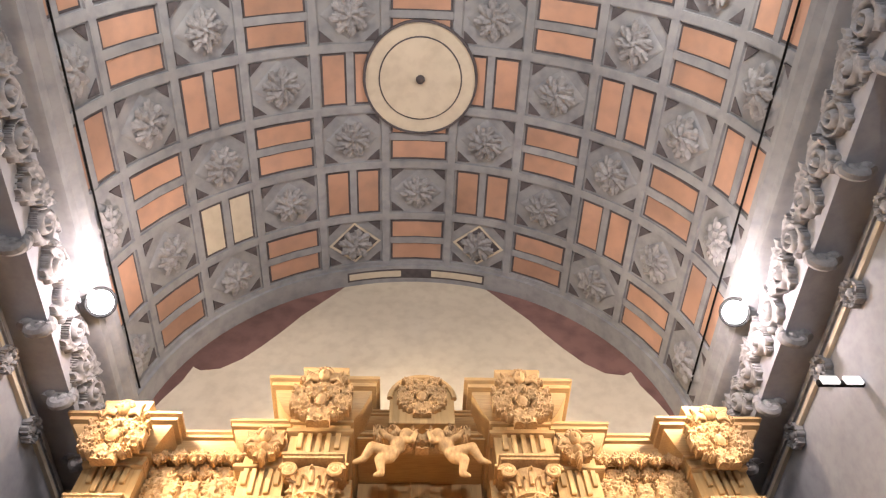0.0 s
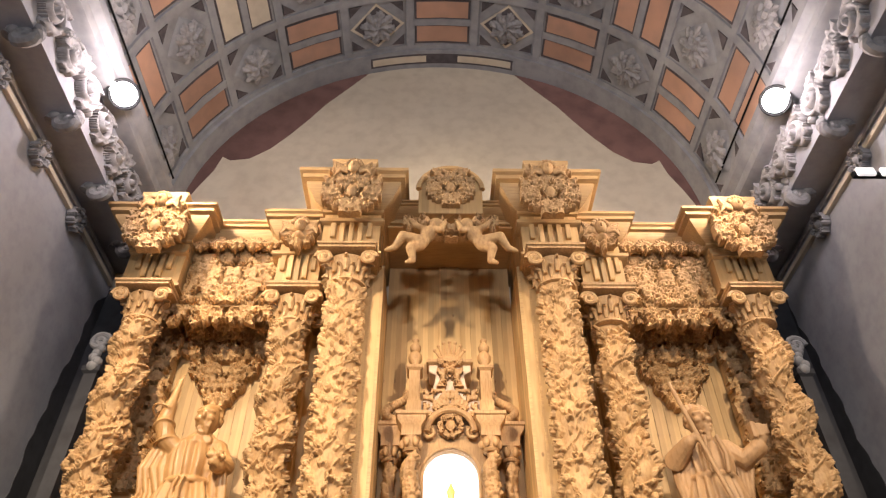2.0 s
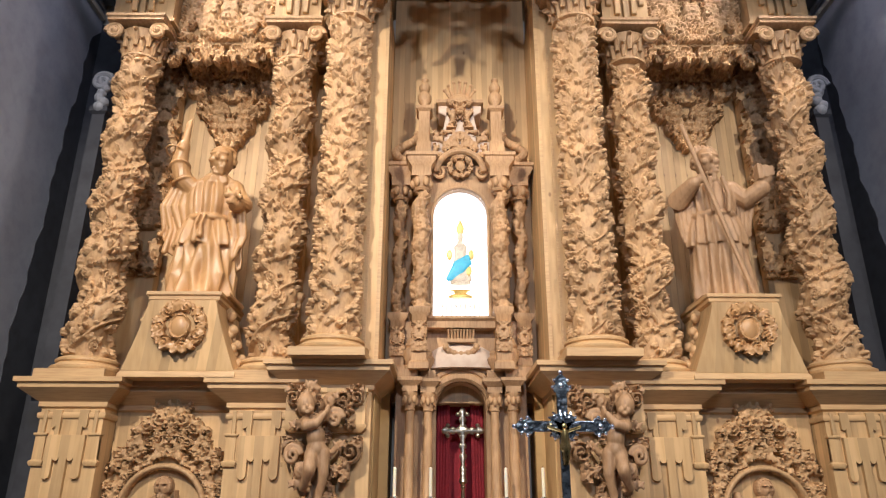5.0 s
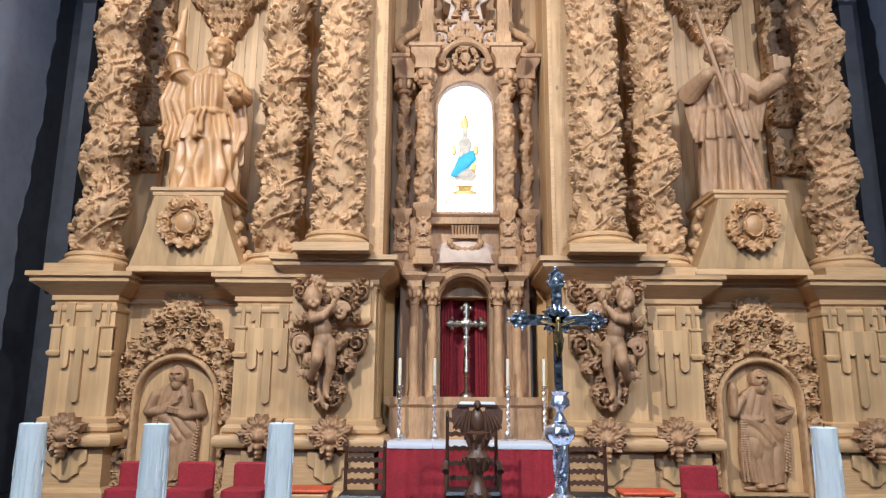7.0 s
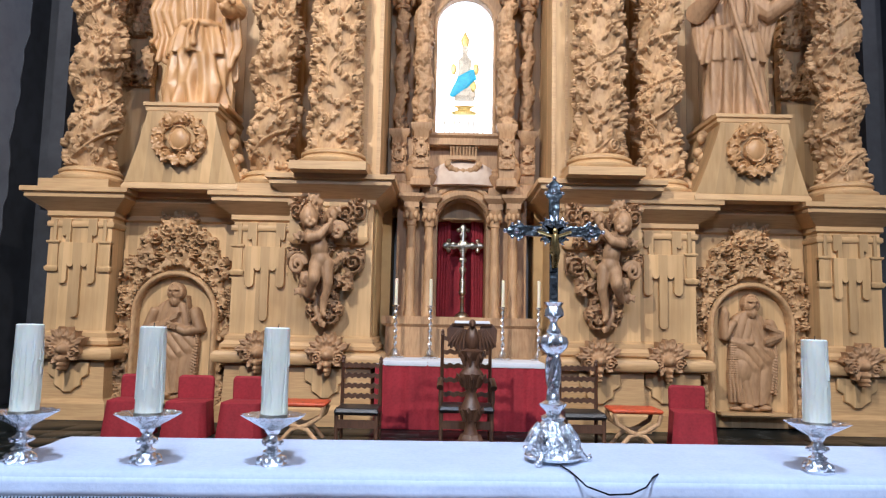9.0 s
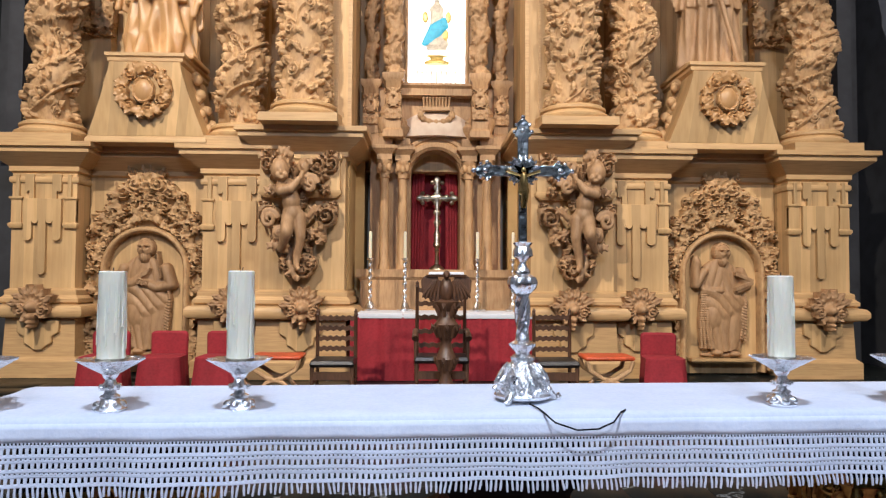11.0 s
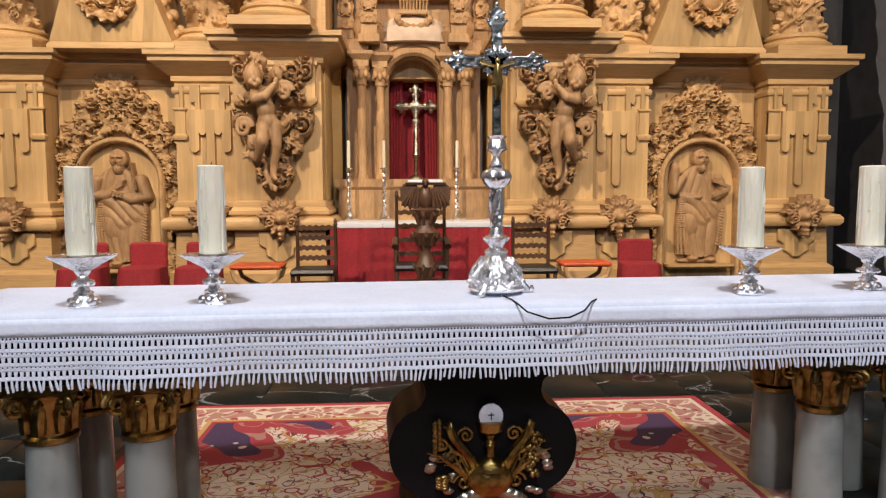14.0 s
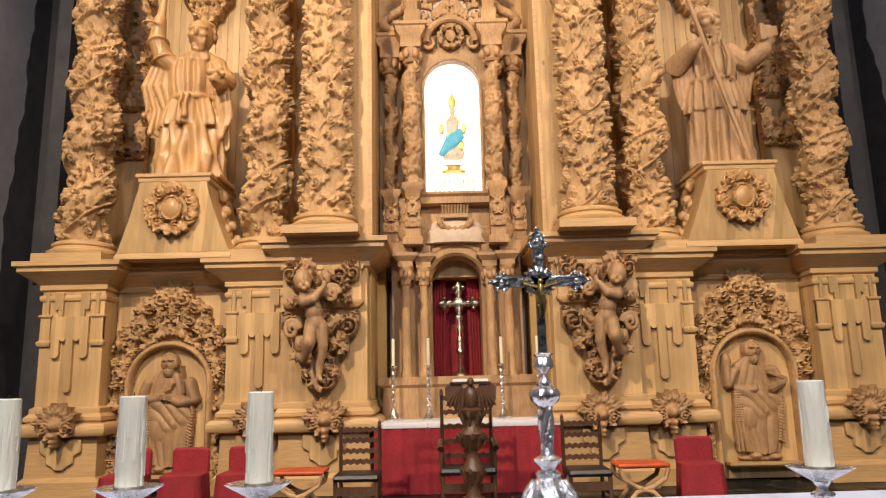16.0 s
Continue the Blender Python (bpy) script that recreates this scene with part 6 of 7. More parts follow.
cred = thing("credence_table", "credence table covered in crimson cloth to the floor", "table", 0.05, 0, 0)
g = Geo()
n = 90
front = [(-1.32 + 2.64 * i / n, 0.12 + 0.018 * math.sin(i * 1.15) * math.sin(i * 0.31)) for i in range(n + 1)]
ring = front + [(1.32, 1.1), (-1.32, 1.1)]
g.add([(x, y, z) for z in (0.0, 0.955) for x, y in ring], [(i, (i + 1) % (n + 3), (i + 1) % (n + 3) + n + 3, i + n + 3) for i in range(n + 3)] + [tuple(range(n + 3, 2 * n + 6))])
part("crimson_frontal", g, red_cloth, cred)
part("table_top", Geo().box(-1.3, 1.3, 0.16, 1.08, 0.925, 0.95), dark_wood, cred, "wooden top under the cloth")
tc = thing("credence_cloth", "narrow white cloth on the crimson-covered table", "tablecloth", 0.05, 0, 0)
part("sheet", Geo().mould(-1.32, 1.32, 0.12, 1.1, ((0.012, 0.90), (0.02, 0.93), (0.012, 0.968), (0.0, 0.972))), linen, tc)


def thin_candle(x):
    t = thing("altar_candle", "slim white candle on a twisted silver candlestick", "candle", x, 0.85, 0.972, group="slim candles")
    part("foot", Geo().lathe([(0.13, 0.0), (0.13, 0.03), (0.085, 0.06), (0.07, 0.1), (0.03, 0.16)], 18, wave=lambda a, h: 1 + 0.08 * math.cos(3 * a)), silver, t)
    part("twisted_stem", Geo().lathe([(0.03, 0.15 + 0.0162 * i) for i in range(40)], 10, wave=lambda a, h: 1 + 0.28 * math.sin(2 * a + h * 62)), silver, t)
    part("drip_pan", Geo().lathe([(0.03, 0.78), (0.06, 0.8), (0.064, 0.815), (0.03, 0.82)], 14), silver, t)
    part("candle", Geo().lathe([(0.026, 0.81), (0.026, 1.22), (0.012, 1.235)], 12), wax, t)
    part("wick", Geo().lathe([(0.004, 1.23), (0.003, 1.26)], 6), wick, t)


for x in (-1.04, -0.5, 0.63, 1.19):
    thin_candle(x)


# ---- seats ----
def ladder_chair(x, y, rz, w, h, label, seat=0.42):
    c = thing("ladder_chair", label, "chair", x, y, 0, rz, "dark ladder-back chairs")
    for s in (-1, 1):
        part("back_post", Geo().lathe([(0.022, 0), (0.026, 0.3), (0.022, h - 0.06), (0.03, h - 0.05), (0.02, h - 0.02), (0.026, h), (0.006, h + 0.03)], 10, s * w / 2, 0.22), dark_wood, c)
        part("front_leg", Geo().lathe([(0.03, 0), (0.024, 0.05), (0.026, 0.2), (0.03, seat)], 10, s * w / 2, -0.24), dark_wood, c)
        part("side_rail", Geo().box(s * w / 2 - 0.015, s * w / 2 + 0.015, -0.24, 0.22, 0.14, 0.18), dark_wood, c)
    n = 4 if h < 1.2 else 5
    for i in range(n):
        z = seat + 0.1 + (h - seat - 0.22) * i / (n - 1)
        outline = [(-w / 2, z)] + [(-w / 2 + w * k / 20, z + 0.06 + 0.012 * math.cos(k * 1.9)) for k in range(21)] + [(w / 2, z)]
        outline += [(w / 2 - w * k / 20, z + 0.012 * math.cos(k * 1.9)) for k in range(1, 20)]
        part("back_slat", Geo().prism(outline, 0.205, 0.235), dark_wood, c)
    part("seat", Geo().levels([(-w / 2 - 0.02, w / 2 + 0.02, -0.28, 0.2, seat - 0.06), (-w / 2 - 0.03, w / 2 + 0.03, -0.3, 0.2, seat - 0.02), (-w / 2 - 0.01, w / 2 + 0.01, -0.28, 0.2, seat + 0.03)]), leather, c, "black leather seat", bevel=0.015)
    part("front_rail", Geo().box(-w / 2, w / 2, -0.26, -0.22, 0.2, 0.3), dark_wood, c)
    return c


ladder_chair(-1.36, -0.95, 0, 0.50, 1.04, "dark walnut ladder-back chair with black leather seat")
ladder_chair(1.50, -0.95, 0, 0.48, 1.06, "dark walnut ladder-back chair with black leather seat")
big = ladder_chair(0.02, -0.85, 0, 0.64, 1.42, "tall dark walnut armchair with carved back slats", 0.46)
for s in (-1, 1):
    part("arm_rest", Geo().tube([(s * 0.33, 0.22, 0.78), (s * 0.34, 0.0, 0.8), (s * 0.34, -0.25, 0.76), (s * 0.34, -0.3, 0.72)], [0.03, 0.034, 0.038, 0.045], 8), dark_wood, big)
    part("arm_post", Geo().lathe([(0.03, 0.44), (0.022, 0.5), (0.03, 0.6), (0.022, 0.74)], 10, s * 0.33, -0.24), dark_wood, big)


def lectern():
    l = thing("eagle_lectern", "dark carved wooden lectern shaped as a bird with spread wings", "lectern", 0.06, -1.45, 0)
    part("foot", Geo().lathe([(0.3, 0), (0.28, 0.06), (0.16, 0.12), (0.12, 0.2)], 8), dark_wood, l)
    part("stem", Geo().lathe([(0.1, 0.18), (0.06, 0.3), (0.09, 0.42), (0.13, 0.5), (0.08, 0.62), (0.06, 0.7), (0.12, 0.84), (0.15, 0.92), (0.09, 1.0), (0.08, 1.08), (0.14, 1.16), (0.15, 1.2), (0.05, 1.24)], 16, wave=lambda a, h: 1 + 0.07 * math.sin(8 * a)), dark_wood, l)
    g = Geo().ball((0, -0.02, 1.34), (0.09, 0.1, 0.16), 14, 10)
    g.ball((0, -0.08, 1.53), (0.045, 0.06, 0.055), 10, 8)
    g.tube([(0, -0.12, 1.53), (0, -0.18, 1.5)], [0.025, 0.006], 7)
    for s in (-1, 1):
        g.tube([(s * 0.03, -0.03, 1.24), (s * 0.05, -0.05, 1.18)], 0.025, 7)
    part("body", g, dark_wood, l)
    for s in (-1, 1):
        o = [(0.05, 1.2), (0.1, 1.5), (0.26, 1.52), (0.31, 1.46), (0.3, 1.32), (0.26, 1.22), (0.22, 1.25), (0.19, 1.19), (0.15, 1.23), (0.11, 1.17)]
        part("wing", Geo().prism([(s * a, b) for a, b in o], -0.03, 0.02), dark_wood, l, bevel=0.012)
    for z, r, k in ((0.5, 0.12, 7), (0.9, 0.14, 8), (1.16, 0.13, 7)):
        for i in range(k):
            a = 2 * math.pi * i / k
            part("carved_leaf", Geo().tube([(r * 0.7 * math.cos(a), r * 0.7 * math.sin(a), z - 0.14), (r * math.cos(a), r * math.sin(a), z - 0.03), (r * 1.25 * math.cos(a), r * 1.25 * math.sin(a), z + 0.01), (r * 1.3 * math.cos(a), r * 1.3 * math.sin(a), z - 0.04)], [0.02, 0.03, 0.025, 0.012], 7), dark_wood, l)
    for s in (-1, 1):
        for i in range(5):
            part("feather", Geo().tube([(s * (0.08 + 0.02 * i), -0.04, 1.46), (s * (0.1 + 0.042 * i), -0.045, 1.3), (s * (0.1 + 0.048 * i), -0.04, 1.2 + 0.012 * i)], [0.016, 0.02, 0.01], 6), dark_wood, l)
    part("book_rest", Geo().levels([(-0.24, 0.24, -0.05, 0.22, 1.5), (-0.25, 0.25, -0.06, 0.24, 1.53)]), dark_wood, l)
    b = thing("open_book", "open white-paged book lying on the lectern", "book", 0.06, -1.45, 1.53)
    for s in (-1, 1):
        part("pages", Geo().levels([(min(0, s * 0.22), max(0, s * 0.22), -0.05, 0.22, 0.0), (min(s * 0.005, s * 0.21), max(s * 0.005, s * 0.21), -0.04, 0.21, 0.035)]), linen, b, bevel=0.008)


lectern()


def stool(x):
    c = thing("folding_stool", "curved wooden folding stool with orange leather seat", "stool", x, -0.95, 0, group="folding stools")
    part("seat", Geo().levels([(-0.3, 0.3, -0.22, 0.22, 0.44), (-0.33, 0.33, -0.24, 0.24, 0.47), (-0.31, 0.31, -0.22, 0.22, 0.5)]), orange_seat, c, "orange-red leather seat", bevel=0.015)
    for y in (-0.2, 0.2):
        for s in (-1, 1):
            part("leg", Geo().tube([(s * 0.3, y, 0.44), (s * 0.26, y, 0.32), (s * 0.1, y, 0.22), (-s * 0.1, y, 0.16), (-s * 0.24, y, 0.0)], 0.03, 8), cedar, c)
    return c


stool(-2.08), stool(2.17)


def covered_chair(x, rz=0):
    c = thing("covered_chair", "chair under a crimson cloth cover down to the floor", "chair", x, -0.75, 0, rz, "crimson-covered chairs")
    o = [(-0.23, 0.0), (-0.24, 0.62)] + [(-0.24 + 0.06 * (1 - math.cos(a)), 0.70 + 0.06 * math.sin(a)) for a in np.linspace(0, math.pi / 2, 5)]
    o += [(-a, b) for a, b in o[::-1]]
    part("back_cover", Geo().prism(o, 0.18, 0.26), red_cloth, c, bevel=0.025)
    g = Geo()
    n = 40
    ring = []
    for i in range(n):
        a = 2 * math.pi * i / n
        q = 1 / max(abs(math.cos(a)), abs(math.sin(a)))
        ring.append((0.255 * math.cos(a) * min(q, 1.25), -0.04 + 0.225 * math.sin(a) * min(q, 1.25)))
    v, f = [], []
    for k, z in enumerate((0.0, 0.2, 0.4, 0.45, 0.462)):
        for i, (a, b) in enumerate(ring):
            w = (1.13 - 0.13 * z / 0.45) + 0.035 * (1 - z / 0.47) * math.sin(i * 1.9)
            w = w if k < 4 else 0.9
            v.append((a * w, b * w, z))
    for k in range(4):
        f += [(k * n + i, k * n + (i + 1) % n, (k + 1) * n + (i + 1) % n, (k + 1) * n + i) for i in range(n)]
    f.append(tuple(4 * n + i for i in range(n)))
    part("seat_cover", g.add(v, f), red_cloth, c)


for x, rz in ((-4.36, 4), (-3.6, 2), (-2.88, -2), (2.98, -6)):
    covered_chair(x, rz)



# ---- the altar table and what stands on it ----
YAW = 2.9
ALTAR = pose(0.1, -7.08, 0, 0, 0, YAW)


def on_altar(x):
    """The world y of the line of candles at x."""
    return -7.345 + 0.05 * x


def altar_thing(name, label, category):
    t = thing(name, label, category)
    t.matrix_world = ALTAR
    return t


altar = altar_thing("altar_table", "altar table on clustered grey marble columns with gilded capitals", "altar")
part("table_top", Geo().box(-2.05, 2.05, -0.36, 0.36, 0.88, 0.985), black, altar, bevel=0.01)


R = 0.09
LEAF = Geo().tube([(R * (1.0 + 0.35 * t**3), 0, 0.05 + 0.13 * math.sin(t * 2)) for t in np.linspace(0, 1, 6)], [0.02, 0.026, 0.028, 0.026, 0.02, 0.012], 7).mesh("acanthus_leaf")
VOLUTE = Geo().tube([(R * 1.4 + 0.052 * (1 - t) * math.cos(t * 12), 0.012 * t, 0.16 + 0.052 * (1 - t) * math.sin(t * 12)) for t in np.linspace(0, 0.95, 26)], 0.013, 7).mesh("volute")
LEAF.materials.append(brass), VOLUTE.materials.append(brass)
for x, y in ((-1.7, -0.2), (-1.335, -0.2), (-1.69, 0.14), (-1.33, 0.14), (1.46, 0.12), (1.48, -0.2), (1.8, 0.1), (1.9, -0.2)):
    part("marble_shaft", Geo().lathe([(0.104, 0.0), (0.1, 0.1), (0.092, 0.48)], 24, x, y), grey_marble, altar)
    g = Geo().lathe([(R * 0.95, 0), (R * 1.12, 0.012), (R * 1.12, 0.03), (R * 0.95, 0.04), (R * 1.0, 0.12), (R * 1.25, 0.19), (R * 1.3, 0.2)], 20)
    g.levels([(-R * q, R * q, -R * q, R * q, h) for q, h in ((1.25, 0.2), (1.4, 0.21), (1.4, 0.25))])
    cap = part("gilded_capital", g, brass, altar, "old gold capital", m=pose(x, y, 0.465))
    for i in range(8):
        part("acanthus_leaf", LEAF, brass, cap, m=pose(0, 0, 0, 0, 0, 45 * i))
    for i in range(4):
        part("volute", VOLUTE, brass, cap, m=pose(0, 0, 0, 0, 0, 45 + 90 * i))
    part("impost", Geo().box(x - 0.13, x + 0.13, y - 0.13, y + 0.13, 0.715, 0.88), black, altar)

# black shaped pedestal with gilded chalice relief under the table
ped = altar_thing("altar_pedestal", "black lacquered vase-shaped altar pedestal with gilded relief", "pedestal")
GRAPE = Geo().ball((0, 0, 0), 0.012, 8, 6).mesh("grape")
GRAPE.materials.append(brass)
half = [(0.3, 0.88), (0.3, 0.66), (0.25, 0.64), (0.24, 0.58), (0.27, 0.53), (0.31, 0.51), (0.33, 0.5), (0.37, 0.46), (0.4, 0.38), (0.39, 0.28), (0.34, 0.2), (0.26, 0.15), (0.28, 0.1), (0.34, 0.06), (0.34, 0.0)]
for _ in range(2):
    cut = [half[0]]
    for (a, b), (c, d) in zip(half, half[1:]):
        cut += [(0.8 * a + 0.2 * c, 0.8 * b + 0.2 * d), (0.2 * a + 0.8 * c, 0.2 * b + 0.8 * d)]
    half = cut + [half[-1]]
part("slab", Geo().prism([(a, b) for a, b in half] + [(-a, b) for a, b in half[::-1]], -0.18, 0.2), black, ped, bevel=0.02)
part("host_disc", Geo().lathe([(0.05, 0), (0.05, 0.012)], 32).moved(Matrix.Rotation(radians(90), 4, "X")).moved(Matrix.Translation((0.02, -0.22, 0.585))), linen, ped, "white disc with a small cross")
part("disc_cross", Geo().box(0.018, 0.022, -0.236, -0.233, 0.57, 0.6).box(0.008, 0.032, -0.236, -0.233, 0.588, 0.592), black, ped)
part("chalice", Geo().lathe([(0.07, 0.36), (0.065, 0.38), (0.02, 0.41), (0.018, 0.44), (0.028, 0.46), (0.016, 0.48), (0.02, 0.5), (0.05, 0.52), (0.055, 0.555), (0.057, 0.56)], 20, 0.02, -0.21), brass, ped)
part("dome", Geo().ball((0.02, -0.2, 0.31), (0.1, 0.06, 0.09), 20, 12), brass, ped)
rng = random.Random(7)
for s in (-1, 1):
    g = Geo()
    g.tube([(0.02 + s * (0.12 - 0.05 * math.cos(t * 3.4)), -0.21, 0.36 + 0.2 * t) for t in np.linspace(0, 1, 12)], [0.02] * 11 + [0.006], 7)
    g.tube([(0.02 + s * (0.05 + 0.12 * t), -0.2, 0.28 + 0.22 * t + 0.04 * math.sin(t * 5)) for t in np.linspace(0, 1, 10)], 0.009, 6)
    g.tube([(0.02 + s * (0.06 + 0.13 * t**1.4), -0.2, 0.26 + 0.28 * t) for t in np.linspace(0, 1, 10)], 0.006, 6)
    for cx, cz, q in ((0.1, 0.5, 0.035), (0.15, 0.4, 0.04), (0.11, 0.3, 0.04), (0.2, 0.46, 0.03)):
        g.tube([(0.02 + s * (cx + q * (1 - t) * math.cos(t * 11)), -0.205, cz + q * (1 - t) * math.sin(t * 11)) for t in np.linspace(0, 0.92, 22)], 0.007, 6)
    for i in range(5):
        g.tube([(0.02 + s * 0.05, -0.2, 0.27), (0.02 + s * (0.09 + 0.03 * i), -0.215, 0.34 + 0.02 * i), (0.02 + s * (0.12 + 0.035 * i), -0.205, 0.4 + 0.03 * math.sin(i * 2))], [0.006, 0.008, 0.003], 6)
    part("gilt_scroll", g, brass, ped)
    g = Geo()
    if s < 0:
        for i in range(12):
            g.ball((-0.2 + 0.009 * (i % 2 - 0.5) * 2, -0.21, 0.44 + 0.011 * i), (0.011, 0.012, 0.016), 7, 5)
        part("wheat_ear", g, brass, ped)
        g = Geo()
        for i in range(9):
            g.ball((-0.17 - 0.02 * (i % 2), -0.21, 0.28 + 0.006 * i), (0.02, 0.015, 0.012), 7, 5)
        part("leaf_knot", g, brass, ped)
    else:
        for i in range(34):
            a, q = rng.uniform(0, 6.28), rng.uniform(0, 1)
            part("grape", GRAPE, brass, ped, m=pose(0.2 + 0.04 * q * math.cos(a) * (1.2 - i / 50), -0.215, 0.5 - 0.0055 * i + 0.01 * math.sin(a)))
    for i in range(9):
        a = rng.uniform(0, 6.28)
        part("silver_leaf", Geo().ball((0.02 + s * (0.2 + 0.05 * math.cos(a)), -0.19, 0.33 + 0.09 * math.sin(a)), (0.024, 0.01, 0.016), 8, 6), aged_silver, ped, "silvered leaf")
g = Geo()
for i in range(11):
    a = math.pi * i / 10
    g.ball((0.02 + 0.13 * math.cos(a), -0.22, 0.2 + 0.06 * math.sin(a)), (0.035, 0.02, 0.028), 8, 6)
part("silver_cloud", g, aged_silver, ped, "silvered cloud")


for ob in ped.children:
    if ob.name.split(".")[0] != "slab":
        ob.location.z -= 0.08


# ---- altar cloth: sheet, hem, openwork and fringe ----
cloth = altar_thing("altar_cloth", "white linen altar cloth with openwork lace hem and fringe", "tablecloth")
X0, X1, YF, YB = -2.1, 2.1, -0.385, 0.37


def fold(x, z):
    """How far the hanging cloth strays forward."""
    d = (0.99 - z) / 0.28
    return -0.012 * d * (math.sin(x * 9.0) + 0.6 * math.sin(x * 23 + 1) + 0.5 * math.sin(x * 5.1 + 2)) - 0.03 * d


nx = 240
g = Geo()
rows = [(YB + 0.004, 0.72), (YB + 0.003, 0.97), (YB - 0.004, 0.99)] + [(YB + (YF - YB) * k / 8, 0.993) for k in range(1, 8)] + [(YF + 0.012, 0.992), (YF + 0.002, 0.986), (YF - 0.004, 0.972)]
v, f = [], []
for k, (y, z) in enumerate(rows):
    for i in range(nx + 1):
        x = X0 + (X1 - X0) * i / nx
        bump = 0.0018 * (math.sin(x * 13 + y * 9) + math.sin(x * 5 - y * 21)) if 2 < k < 10 else 0
        v.append((x, y, z + bump))
for k in range(len(rows) - 1):
    f += [(k * (nx + 1) + i, k * (nx + 1) + i + 1, (k + 1) * (nx + 1) + i + 1, (k + 1) * (nx + 1) + i) for i in range(nx)]
part("top_sheet", g.add(v, f), linen, cloth)


def band(z1, z0, name="hem_band"):
    g = Geo()
    v, f = [], []
    for k in range(4):
        z = z1 + (z0 - z1) * k / 3
        for i in range(nx + 1):
            x = X0 + (X1 - X0) * i / nx
            v.append((x, YF - 0.004 + fold(x, z), z))
    for k in range(3):
        f += [(k * (nx + 1) + i, k * (nx + 1) + i + 1, (k + 1) * (nx + 1) + i + 1, (k + 1) * (nx + 1) + i) for i in range(nx)]
    ob = part(name, g.add(v, f), linen, cloth)
    so = ob.modifiers.new("thick", "SOLIDIFY")
    so.thickness = 0.003


def bars(z1, z0, step, width, name):
    g = Geo()
    n = int((X1 - X0) / step)
    for i in range(n):
        x = X0 + (i + 0.5) * step
        y1, y0 = YF - 0.004 + fold(x, z1), YF - 0.004 + fold(x, z0)
        w = width / 2
        g.add([(x - w, y1 - 0.002, z1), (x + w, y1 - 0.002, z1), (x + w * 0.7, y0 - 0.002, z0), (x - w * 0.7, y0 - 0.002, z0), (x - w, y1 + 0.002, z1), (x + w, y1 + 0.002, z1), (x + w * 0.7, y0 + 0.002, z0), (x - w * 0.7, y0 + 0.002, z0)], [(0, 1, 2, 3), (7, 6, 5, 4), (0, 3, 7, 4), (1, 5, 6, 2)])
    tagged(part(name, g, linen, cloth), "", "", "", "stuff")


band(0.973, 0.908)
bars(0.909, 0.899, 0.0125, 0.007, "small_openwork")
band(0.9, 0.890)
bars(0.891, 0.868, 0.0205, 0.0135, "openwork")
band(0.869, 0.855)
bars(0.856, 0.848, 0.016, 0.0115, "small_openwork")
band(0.849, 0.838)
bars(0.839, 0.818, 0.0205, 0.0135, "openwork")
band(0.819, 0.805)
bars(0.806, 0.799, 0.016, 0.0115, "small_openwork")
band(0.8, 0.788)
bars(0.789, 0.768, 0.0205, 0.0135, "openwork")
band(0.769, 0.755)
g = Geo()
rng = random.Random(11)
for i in range(225):
    x = X0 + (i + 0.5) * (X1 - X0) / 225
    y = YF - 0.004 + fold(x, 0.755)
    lean, ln = rng.uniform(-0.006, 0.006) + 0.004 * math.sin(x * 7), rng.uniform(0.034, 0.046)
    g.tube([(x, y, 0.757), (x + lean * 0.5, y - 0.003, 0.757 - ln * 0.5), (x + lean, y - 0.002, 0.757 - ln)], [0.0035, 0.0052, 0.0042], 6)
tagged(part("fringe", g, linen, cloth), "white cotton tassel fringe", "", "", "stuff")

cable = tagged(part("power_cable", Geo().tube([(0.18, -7.30, 0.999), (0.2, -7.40, 0.999), (0.21, -7.47, 0.995), (0.24, -7.515, 0.97), (0.32, -7.53, 0.945), (0.40, -7.525, 0.948), (0.46, -7.51, 0.97), (0.5, -7.46, 0.996), (0.53, -7.42, 0.999)], 0.0035, 7), black), "thin black power cable hanging over the cloth edge", "cable")


